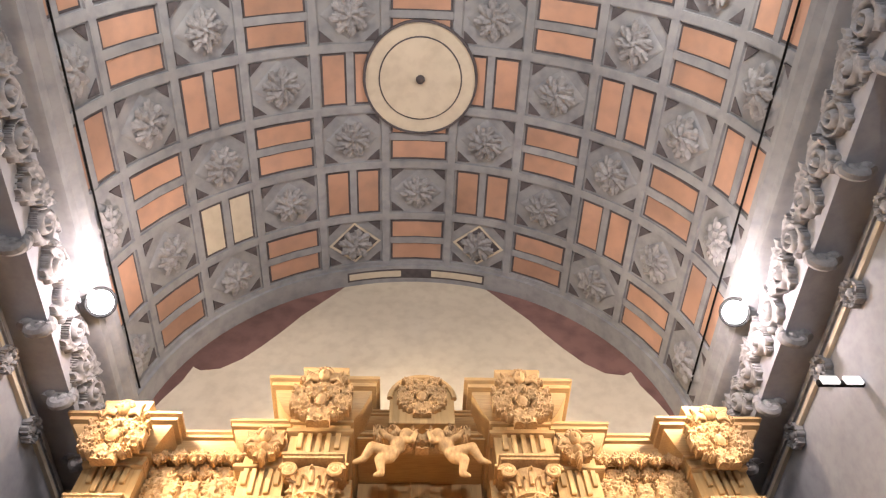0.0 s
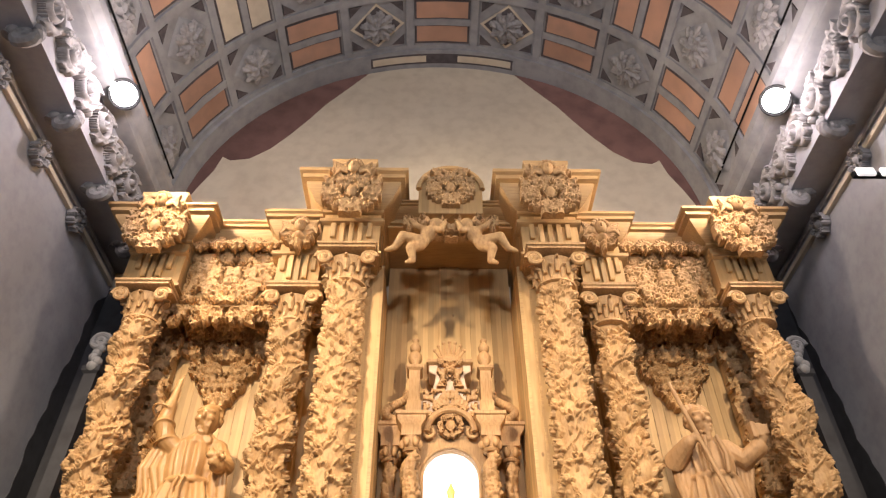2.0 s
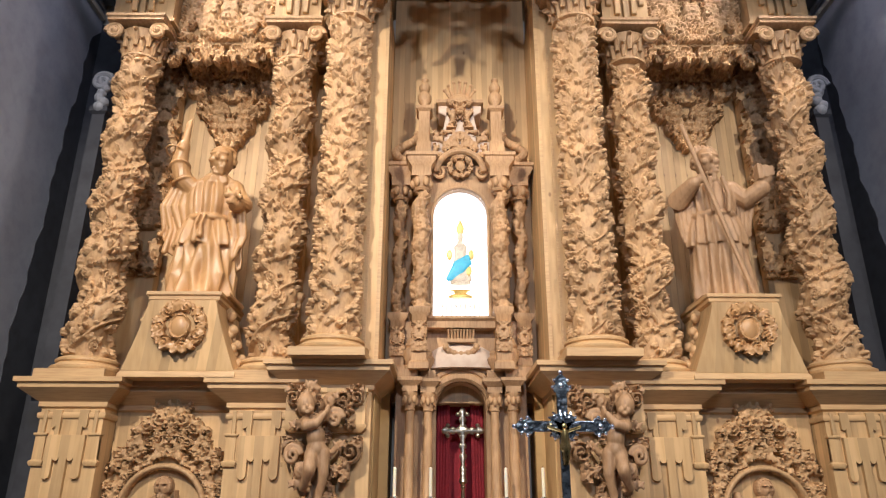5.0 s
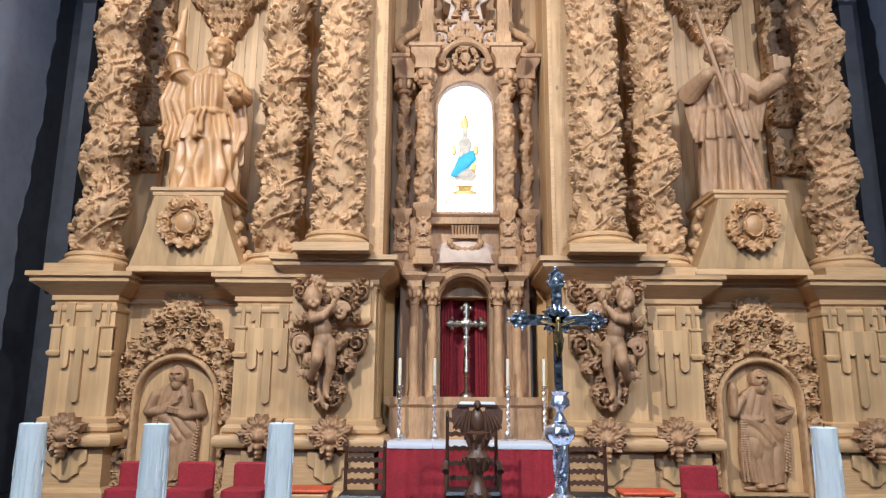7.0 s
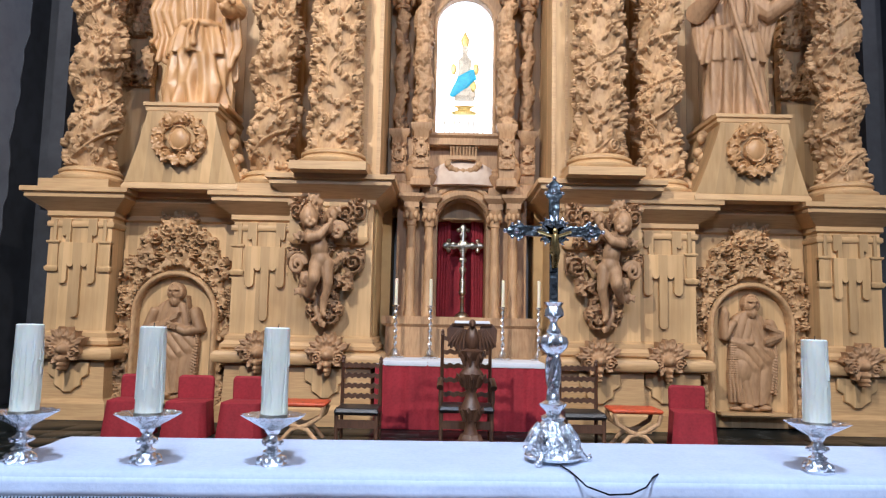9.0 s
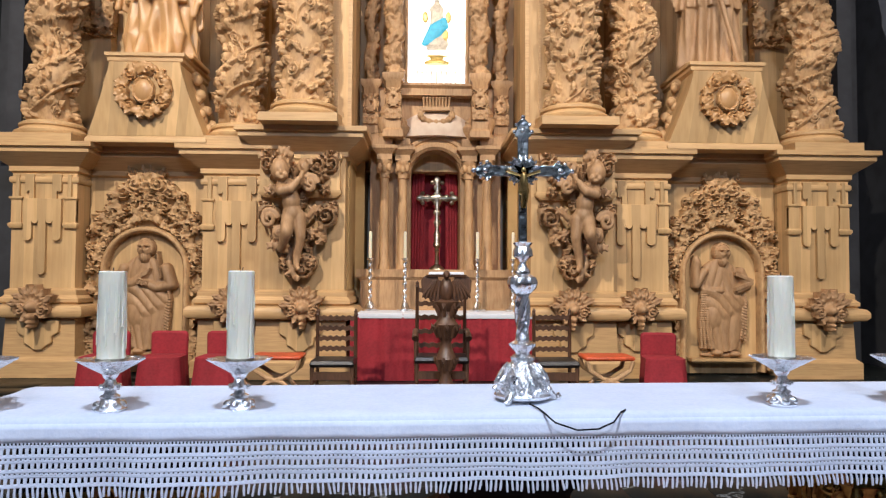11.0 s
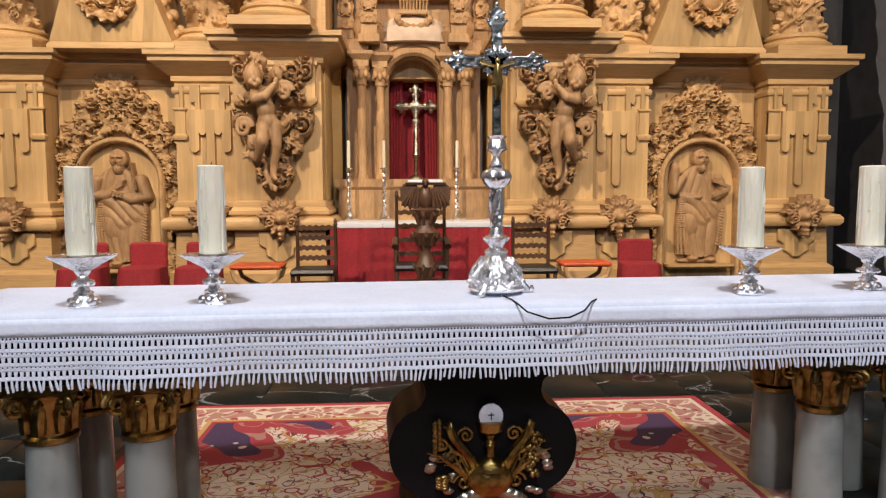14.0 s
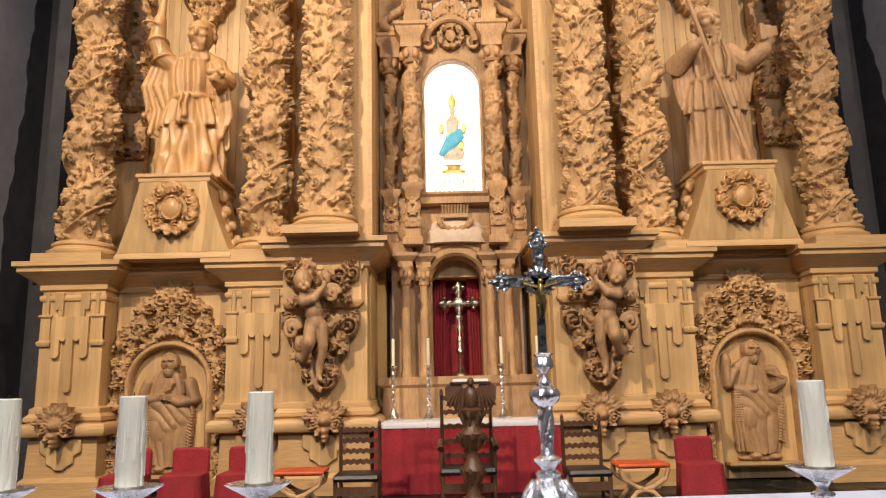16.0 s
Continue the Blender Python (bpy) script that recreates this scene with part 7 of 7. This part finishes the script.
# ---- candles on silver candlesticks ----
def big_candle(x, h, seed, label):
    rng = random.Random(seed)
    c = thing("altar_candle", label, "candle", x, on_altar(x), 0.993, rng.uniform(0, 90), "thick altar candles")
    foot = Geo().lathe([(0.052, 0.0), (0.056, 0.008), (0.05, 0.02), (0.036, 0.032), (0.03, 0.045), (0.036, 0.05), (0.036, 0.056), (0.022, 0.064), (0.02, 0.074), (0.034, 0.086), (0.036, 0.096), (0.022, 0.106), (0.018, 0.118), (0.026, 0.128), (0.03, 0.14)], 24, wave=lambda a, z: 1 + 0.09 * math.cos(6 * a) * (z < 0.05) + 0.05 * math.cos(8 * a) * (z > 0.08))
    part("stem", foot, silver, c)
    for i in range(6):
        a = i * math.pi / 3
        part("foot_lobe", Geo().ball((0.042 * math.cos(a), 0.042 * math.sin(a), 0.02), (0.018, 0.018, 0.02), 10, 8), silver, c)
        part("knop_lobe", Geo().ball((0.033 * math.cos(a + 0.5), 0.033 * math.sin(a + 0.5), 0.09), (0.013, 0.013, 0.011), 8, 6), silver, c)
    dish = Geo().lathe([(0.03, 0.138), (0.05, 0.15), (0.085, 0.172), (0.114, 0.192), (0.117, 0.195), (0.108, 0.192), (0.08, 0.182), (0.05, 0.176), (0.02, 0.175)], 64, wave=lambda a, z: 1 + (0.07 * math.cos(14 * a) * max(0, (z - 0.15) / 0.04)))
    dish = part("dish", dish, chased, c)
    part("cup", Geo().lathe([(0.053, 0.174), (0.054, 0.178), (0.054, 0.196), (0.051, 0.198)], 28), aged_silver, dish)
    ph = [rng.uniform(0, 6) for _ in range(4)]
    rows = [(0.0505 - 0.002 * k / 20, 0.195 + h * k / 20) for k in range(21)] + [(0.043, 0.199 + h), (0.03, 0.19 + h), (0.01, 0.187 + h)]
    g = Geo().lathe(rows, 72, wave=lambda a, z: 1 + 0.02 * math.sin(3 * a + ph[0] + z * 4) * math.sin(z * 14 + ph[1]) + 0.014 * math.sin(11 * a + ph[2] + 1.5 * math.sin(z * 17)) + 0.012 * math.sin(19 * a + ph[3] + math.sin(z * 31)))
    drips = []
    for i in range(26):
        a, z1, ln = rng.uniform(0, 6.28), 0.19 + h - rng.uniform(0, 0.08), rng.uniform(0.05, 0.26)
        r = 0.0465
        drips.append(Geo().tube([(r * math.cos(a), r * math.sin(a), z1), ((r + 0.002) * math.cos(a + 0.03), (r + 0.002) * math.sin(a + 0.03), z1 - ln * 0.5), ((r + 0.002) * math.cos(a), (r + 0.002) * math.sin(a), z1 - ln)], [0.002, 0.0035, 0.005], 7))
    body = part("wax", g, wax, c)
    for d in drips:
        part("wax_drip", d, wax, body)
    part("wick", Geo().tube([(0, 0, 0.185 + h), (0.002, 0, 0.2 + h), (0.006, 0.002, 0.212 + h)], 0.002, 5), wick, body)


for x, h, q in ((-1.885, 0.325, 1), (-1.42, 0.325, 2), (-0.945, 0.33, 3), (1.21, 0.325, 4), (1.74, 0.33, 5)):
    big_candle(x, h, q, "thick ivory wax candle with drips on a silver candlestick")


# ---- the silver altar cross ----
dark_silver = material("dark_grey_silver", (0.36, 0.39, 0.38), 0.22, 1.0, scale=40, second=(0.2, 0.22, 0.22), stain=0.3, bump=0.3)


def altar_cross():
    c = thing("altar_cross", "tall polished silver crucifix on a spiral stem and domed foot", "crucifix", 0.168, -7.18, 0.993)
    for i in range(3):
        a = math.pi / 2 + i * 2.094 + 0.5
        g = Geo().tube([(0.07 * math.cos(a), 0.07 * math.sin(a), 0.06), (0.115 * math.cos(a), 0.115 * math.sin(a), 0.035), (0.14 * math.cos(a), 0.14 * math.sin(a), 0.012), (0.155 * math.cos(a), 0.155 * math.sin(a), 0.018), (0.15 * math.cos(a), 0.15 * math.sin(a), 0.032)], [0.016, 0.016, 0.012, 0.011, 0.008], 8)
        g.ball((0.15 * math.cos(a), 0.15 * math.sin(a), 0.014), 0.014, 8, 6)
        part("foot", g, silver, c)
    part("domed_base", Geo().lathe([(0.112, 0.015), (0.118, 0.026), (0.108, 0.04), (0.1, 0.046), (0.098, 0.07), (0.084, 0.11), (0.062, 0.145), (0.044, 0.165), (0.05, 0.172), (0.05, 0.18), (0.035, 0.19)], 72, wave=lambda a, z: 1 + 0.05 * math.sin(12 * a + z * 40) * (0.045 < z < 0.15)), chased, c)
    for i in range(9):
        a = 2 * math.pi * i / 9
        g = Geo().tube([(q * math.cos(a + tw), q * math.sin(a + tw), z) for q, z, tw in ((0.105, 0.05, 0), (0.103, 0.075, 0.08), (0.092, 0.105, 0.02), (0.074, 0.135, -0.06), (0.062, 0.155, 0.0))], [0.012, 0.016, 0.014, 0.01, 0.005], 7)
        g.ball((0.112 * math.cos(a + 0.35), 0.112 * math.sin(a + 0.35), 0.05), 0.014, 8, 6)
        part("base_leaf", g, chased, c)
    part("lower_knop", Geo().lathe([(0.03, 0.185), (0.03, 0.2), (0.05, 0.225), (0.052, 0.235), (0.03, 0.25), (0.028, 0.27), (0.022, 0.28)], 24, wave=lambda a, z: 1 + 0.1 * math.cos(6 * a) * (0.21 < z < 0.245)), silver, c)
    part("spiral_stem", Geo().lathe([(0.026 + 0.004 * i / 40, 0.275 + 0.0042 * i) for i in range(41)], 32, wave=lambda a, z: 1 + 0.2 * math.sin(4 * a - z * 46)), silver, c)
    part("upper_knop", Geo().lathe([(0.03, 0.44), (0.055, 0.465), (0.062, 0.49), (0.055, 0.51), (0.03, 0.525), (0.032, 0.535), (0.02, 0.555), (0.012, 0.575)], 40, wave=lambda a, z: 1 + 0.05 * math.cos(12 * a) * (z < 0.52)), silver, c)
    part("tulip", Geo().lathe([(0.014, 0.575), (0.02, 0.585), (0.038, 0.6), (0.036, 0.625), (0.028, 0.64), (0.038, 0.655), (0.02, 0.66)], 32, wave=lambda a, z: 1 + 0.16 * abs(math.cos(2.5 * a)) * (z > 0.59)), silver, c)
    part("pole", Geo().box(-0.018, 0.018, -0.008, 0.012, 0.65, 0.96), dark_silver, c, bevel=0.004)
    tip = [(0.0, 0.022), (0.12, 0.023), (0.128, 0.034), (0.142, 0.036), (0.152, 0.028), (0.158, 0.024), (0.166, 0.03), (0.176, 0.024), (0.186, 0.012)]
    for k, (dx, dz, ln) in enumerate(((-1, 0, 1.06), (1, 0, 1.06), (0, 1, 1.16))):
        o = [(q * ln, w) for q, w in tip] + [(0.197 * ln, 0)] + [(q * ln, -w) for q, w in tip[::-1]]
        arm = Geo().prism([(dx * q - dz * w, 0.958 + dz * q + dx * w) for q, w in o], -0.006 - 0.001 * k, 0.01)
        end = part("cross_arm", arm, dark_silver, c, bevel=0.003)
        for q, w, r in ((0.142, 0.036, 0.009), (0.142, -0.036, 0.009), (0.168, 0.028, 0.008), (0.168, -0.028, 0.008), (0.196, 0, 0.01), (0.15, 0, 0.013)):
            part("silver_bud", Geo().ball((dx * q * ln - dz * w, -0.006, 0.958 + dz * q * ln + dx * w), (r, 0.007, r), 10, 7), silver, end)
    hub = part("rayed_centre", Geo().prism([(0.062 * abs(math.cos(2 * a)) ** 0.35 * math.cos(a + math.pi / 4), 0.958 + 0.062 * abs(math.cos(2 * a)) ** 0.35 * math.sin(a + math.pi / 4)) for a in np.linspace(0, 2 * math.pi, 49)[:-1]], -0.011, 0.013), dark_silver, c, bevel=0.003)
    for i in range(16):
        a = (i + 0.5) * math.pi / 8
        part("ray", Geo().tube([(0.042 * math.cos(a), -0.006, 0.958 + 0.042 * math.sin(a)), (0.066 * math.cos(a), -0.004, 0.958 + 0.066 * math.sin(a)), (0.072 * math.cos(a + 0.08), -0.003, 0.958 + 0.072 * math.sin(a + 0.08))], [0.007, 0.006, 0.003], 6), silver, hub)
    g = Geo().ball((0, -0.03, 0.955), (0.012, 0.012, 0.015), 10, 7)
    g.tube([(0, -0.026, 0.94), (0, -0.03, 0.89), (0.004, -0.028, 0.84), (0, -0.026, 0.8)], [0.016, 0.02, 0.016, 0.01], 10)
    g.ball((0, -0.03, 0.87), (0.024, 0.014, 0.025), 10, 8)
    g.tube([(-0.07, -0.02, 0.955), (0, -0.028, 0.93), (0.07, -0.02, 0.955)], 0.006, 8)
    part("gilded_figure", g, gold_paint_metal, c, "small gilded figure")


gold_paint_metal = material("bright_gilding", (0.85, 0.58, 0.2), 0.22, 1.0, scale=30, stain=0.2)
altar_cross()


# ---- carpet ----
def carpet_material():
    m = bpy.data.materials.new("woven_carpet")
    m.use_nodes = True
    n, l = m.node_tree.nodes, m.node_tree.links
    b = n["Principled BSDF"]
    b.inputs["Roughness"].default_value = 0.95
    at = n.new("ShaderNodeTexCoord")
    sep = n.new("ShaderNodeSeparateXYZ")
    l.new(at.outputs["Object"], sep.inputs[0])

    def calc(op, a, c=0.0, d=None):
        k = n.new("ShaderNodeMath")
        k.operation = op
        for i, q in enumerate((a, c) if d is None else (a, c, d)):
            if isinstance(q, (int, float)):
                k.inputs[i].default_value = q
            else:
                l.new(q, k.inputs[i])
        return k.outputs[0]

    def blend(fac, a, c):
        k = n.new("ShaderNodeMix")
        k.data_type = "RGBA"
        l.new(fac, k.inputs["Factor"])
        for name, q in (("A", a), ("B", c)):
            if isinstance(q, tuple):
                k.inputs[name].default_value = (*q, 1)
            else:
                l.new(q, k.inputs[name])
        return k.outputs["Result"]

    ax, ay = calc("ABSOLUTE", sep.outputs["X"]), calc("ABSOLUTE", sep.outputs["Y"])
    mirror = n.new("ShaderNodeCombineXYZ")
    l.new(ax, mirror.inputs[0]), l.new(ay, mirror.inputs[1])
    edge = calc("MINIMUM", calc("SUBTRACT", 1.75, ax), calc("SUBTRACT", 1.72, ay))
    warp = n.new("ShaderNodeTexNoise")
    warp.inputs["Scale"].default_value, warp.inputs["Detail"].default_value = 3.2, 2
    l.new(mirror.outputs[0], warp.inputs["Vector"])
    bent = n.new("ShaderNodeVectorMath")
    bent.operation = "MULTIPLY_ADD"
    l.new(warp.outputs["Color"], bent.inputs[0])
    bent.inputs[1].default_value = (0.16, 0.16, 0)
    l.new(mirror.outputs[0], bent.inputs[2])
    vor = n.new("ShaderNodeTexVoronoi")
    vor.feature, vor.inputs["Scale"].default_value = "F1", 7.0
    l.new(bent.outputs[0], vor.inputs["Vector"])
    def vine(scale, width):
        k = n.new("ShaderNodeTexNoise")
        k.inputs["Scale"].default_value, k.inputs["Detail"].default_value, k.inputs["Distortion"].default_value = scale, 1, 0.8
        l.new(mirror.outputs[0], k.inputs["Vector"])
        return calc("LESS_THAN", calc("ABSOLUTE", calc("SUBTRACT", k.outputs["Fac"], 0.5)), width)

    def specks(scale, size):
        k = n.new("ShaderNodeTexVoronoi")
        k.inputs["Scale"].default_value = scale
        l.new(bent.outputs[0], k.inputs["Vector"])
        return calc("LESS_THAN", k.outputs["Distance"], size)

    line = vine(4.5, 0.022)
    petal = calc("LESS_THAN", vor.outputs["Distance"], 0.2)
    rim = calc("MULTIPLY", calc("GREATER_THAN", vor.outputs["Distance"], 0.2), calc("LESS_THAN", vor.outputs["Distance"], 0.26))
    heart = calc("LESS_THAN", vor.outputs["Distance"], 0.09)
    cell = n.new("ShaderNodeSeparateColor")
    l.new(vor.outputs["Color"], cell.inputs[0])
    cream_c, red_c, dark_c, gold_c, plum_c, rose_c = (0.74, 0.60, 0.45), (0.40, 0.045, 0.055), (0.12, 0.05, 0.05), (0.58, 0.36, 0.12), (0.07, 0.035, 0.085), (0.45, 0.22, 0.17)
    blob = n.new("ShaderNodeTexNoise")
    blob.inputs["Scale"].default_value, blob.inputs["Detail"].default_value = 1.9, 1
    l.new(mirror.outputs[0], blob.inputs["Vector"])
    diag = calc("ADD", ax, calc("ADD", ay, calc("MULTIPLY", calc("SUBTRACT", blob.outputs["Fac"], 0.5), 1.5)))
    lobes = calc("ADD", diag, calc("MULTIPLY", calc("SINE", calc("MULTIPLY", calc("SUBTRACT", ax, ay), 9.0)), 0.2))
    tone = blend(calc("GREATER_THAN", cell.outputs[0], 0.5), blend(calc("GREATER_THAN", cell.outputs[1], 0.55), gold_c, rose_c), cream_c)
    field = blend(specks(19.0, 0.27), cream_c, rose_c)
    field = blend(vine(6.5, 0.02), field, red_c)
    field = blend(vine(9.0, 0.012), blend(line, field, gold_c), dark_c)
    field = blend(rim, blend(petal, field, tone), red_c)
    field = blend(heart, field, dark_c)
    red_zone = blend(line, red_c, rose_c)
    corner = blend(calc("GREATER_THAN", lobes, 1.95), field, red_zone)
    corner = blend(calc("GREATER_THAN", lobes, 2.3), corner, blend(petal, plum_c, cream_c))
    middle = calc("LESS_THAN", lobes, 0.8)
    corner = blend(middle, corner, blend(line, red_c, gold_c))
    border = blend(specks(13.0, 0.3), blend(vine(7.0, 0.04), rose_c, cream_c), blend(specks(26.0, 0.25), red_c, dark_c))
    final = blend(calc("LESS_THAN", edge, 0.34), corner, border)
    for lo, hi, col in ((0.33, 0.36, red_c), (0.30, 0.33, gold_c), (0.05, 0.08, cream_c), (-1.0, 0.05, red_c)):
        final = blend(calc("MULTIPLY", calc("GREATER_THAN", edge, lo), calc("LESS_THAN", edge, hi)), final, col)
    fade = n.new("ShaderNodeTexNoise")
    fade.inputs["Scale"].default_value, fade.inputs["Detail"].default_value = 240, 2
    l.new(at.outputs["Object"], fade.inputs["Vector"])
    worn = n.new("ShaderNodeMix")
    worn.data_type, worn.blend_type = "RGBA", "MULTIPLY"
    worn.inputs["Factor"].default_value = 0.3
    l.new(final, worn.inputs["A"]), l.new(fade.outputs["Fac"], worn.inputs["B"])
    l.new(worn.outputs["Result"], b.inputs["Base Color"])
    bp = n.new("ShaderNodeBump")
    bp.inputs["Strength"].default_value, bp.inputs["Distance"].default_value = 0.4, 0.004
    l.new(fade.outputs["Fac"], bp.inputs["Height"])
    l.new(bp.outputs[0], b.inputs["Normal"])
    return m


tagged(part("carpet", Geo().box(-1.75, 1.75, -1.72, 1.72, 0.0, 0.012), carpet_material(), None, m=pose(0.02, -7.2, 0.004)), "red and cream patterned wool carpet under the altar", "carpet")

# ---- the end wall's mural, side friezes, lamps ----
lobe = [(-2.4, 19.98), (-3.0, 19.15), (-3.55, 18.4), (-3.95, 17.7), (-4.4, 17.0), (-4.85, 16.4), (-5.35, 15.98), (-5.85, 15.9), (-6.08, 16.05), (-6.2, 15.5), (-6.5, 14.8), (-6.8, 13.9)]
for s in (-1, 1):
    edge = [(-0.13 + 6.80 * math.cos(a), 13.7 + 6.80 * math.sin(a)) for a in np.linspace(math.pi * 0.985, math.pi * 0.615, 14)]
    o = [(-0.13 - s * (x + 0.13), z) for x, z in lobe + edge]
    setting("mural_east" if s > 0 else "mural_west", Geo().prism(o, BACK - 0.012, BACK), curtain_red, "faded dark red drapery painted on the end wall", "mural")

def scroll_border():
    """Running scrolls with leaves between them."""
    r = Relief(4.0, 1.05, 0.028)
    for i in range(5):
        x = 0.4 + 0.8 * i
        r.scroll(x, 0.52, 0.8 * i, 0.36, 1 if i % 2 else -1, 0.9)
        for k in range(4):
            r.leaf(x + 0.3, 0.5 + 0.1 * (k - 1.5), 0.9 - 0.6 * k + (1.57 if i % 2 else 0), 0.45, 0.34, 0.9)
        r.flower(x + 0.4, 0.5, 0, 0.14, 6, 1.1)
        r.leaf(x - 0.1, 0.12, 0.3, 0.5, 0.3, 0.8), r.leaf(x - 0.1, 0.93, -0.3, 0.5, 0.3, 0.8)
    return r


SCROLLS = plate_of("scroll_border", scroll_border(), 0.26, stucco)
PENDANT = plate_of("pendant", cartouche(73, 0.8, 0.8, 0.03), 0.3, stucco)
for s in (-1, 1):
    f = thing("stucco_border", "weathered grey stucco border of scrolls along the wall", "ornament", s * 7.2, 0, 0)
    for i in range(5):
        part("scroll_border", SCROLLS, stucco, f, m=pose(-s * 0.26, (2.1 if s > 0 else -1.9) - 4.0 * i, 11.95, 0, 0, -s * 90))
    for i in range(9):
        y = 1.4 - 1.75 * i
        g = Geo()
        g.tube([(s * (-0.1 + 0.3 * (1 - t) * math.cos(t * 11)), y, 11.8 + 0.3 * (1 - t) * math.sin(t * 11)) for t in np.linspace(0, 0.95, 26)], 0.11, 8)
        for k in range(5):
            g.ball((-s * 0.3 + s * 0.1 * k, y + 0.12 * math.cos(k * 2.6), 12.2 - 0.08 * k), (0.12, 0.09, 0.1), 8, 6)
        part("bracket", g, stucco, f)
        part("pendant", PENDANT, stucco, f, m=pose(s * 0.46, y - 1.3 + s * 0.28, 11.15, 0, 0, -s * 90) @ Matrix.Scale(0.7, 4))
    for x, z, mat, r in ((6.75, 13.1, cream, 0.05), (7.66, 11.5, cream, 0.05), (7.67, 11.72, stucco, 0.03)):
        part("moulding", Geo().box(*sorted((s * (x - 7.2) - r, s * (x - 7.2) + r)), -20, 2.3, z - r, z + r), mat, f, bevel=0.01)
    tagged(part("ceiling_cable", Geo().tube([(s * 6.66 - 0.05, -20.0, 14.2), (s * 6.66 - 0.05, -8.0, 14.2), (s * 6.66 - 0.05, 1.5, 14.2)], 0.025, 6), black), "black electric cable running along the vault", "cable")
    lf = thing("flood_lamp", "lit round flood lamp on a bracket below the vault", "lamp", s * 6.5, -1.8, 13.0, 0, "flood lamps")
    lf.matrix_world = Matrix.Translation((s * 6.5, -1.8, 13.05)) @ Vector((-s * 0.62, -0.45, -0.62)).to_track_quat("-Z", "Y").to_matrix().to_4x4()
    part("housing", Geo().lathe([(0.1, 0.32), (0.2, 0.28), (0.3, 0.1), (0.32, 0.0), (0.3, 0.0), (0.28, 0.06)], 24), black, lf)
    part("lens", Geo().lathe([(0.24, -0.02), (0.24, 0.02), (0.16, 0.04)], 24), bulb, lf, "glowing lamp face")
    part("bracket", Geo().tube([(0, 0, 0.3), (0.0, 0.05, 0.6)], 0.03, 6), black, lf)
led_white = material("white_lamp_panel", (0.9, 0.9, 0.92), 0.5, emit=0.7, glow=(0.95, 0.97, 1))
led = thing("led_fixture", "black bar fixture with two white lamp panels", "lamp", 7.3, -2.15, 10.45)
part("bar", Geo().box(-0.42, 0.4, -0.04, 0.04, -0.05, 0.05), black, led)
for x in (-0.22, 0.2):
    part("panel", Geo().box(x - 0.15, x + 0.15, -0.1, -0.042, -0.07, 0.09), led_white, led, "white lamp panel")

# old grey pilasters at the altarpiece's sides
for s in (-1, 1):
    p = thing("side_pilaster", "slim dark grey stucco pilaster with scrolled head", "pilaster", s * 6.85, 1.5, 0, group="side pilasters")
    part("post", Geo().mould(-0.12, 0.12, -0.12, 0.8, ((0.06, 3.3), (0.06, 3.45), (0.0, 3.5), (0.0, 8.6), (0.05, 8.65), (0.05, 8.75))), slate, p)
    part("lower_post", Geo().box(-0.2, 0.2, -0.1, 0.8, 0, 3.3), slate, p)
    g = Geo()
    g.tube([(s * 0.02 + 0.2 * (1 - t) * math.cos(t * 12), -0.15, 9.3 + 0.2 * (1 - t) * math.sin(t * 12)) for t in np.linspace(0, 0.95, 28)], 0.055, 7)
    for i in range(6):
        part("leaf_ball", Geo().ball((0.05 * math.sin(i * 2), -0.12, 8.75 + 0.1 * i), 0.12 - 0.008 * i, 8, 6), rib_grey, p)
    part("scroll_head", g, rib_grey, p)

# ---- floor tiles ----
TILE = Geo().levels([(-0.298, 0.298, -0.298, 0.298, -0.006), (-0.298, 0.298, -0.298, 0.298, -0.002), (-0.295, 0.295, -0.295, 0.295, 0.0)]).mesh("tile")
TILE.materials.append(marble)
for i in range(20):
    for j in range(15):
        part("tile", TILE, marble, floor, m=pose(-5.7 + 0.6 * i, -8.7 + 0.6 * j, 0))
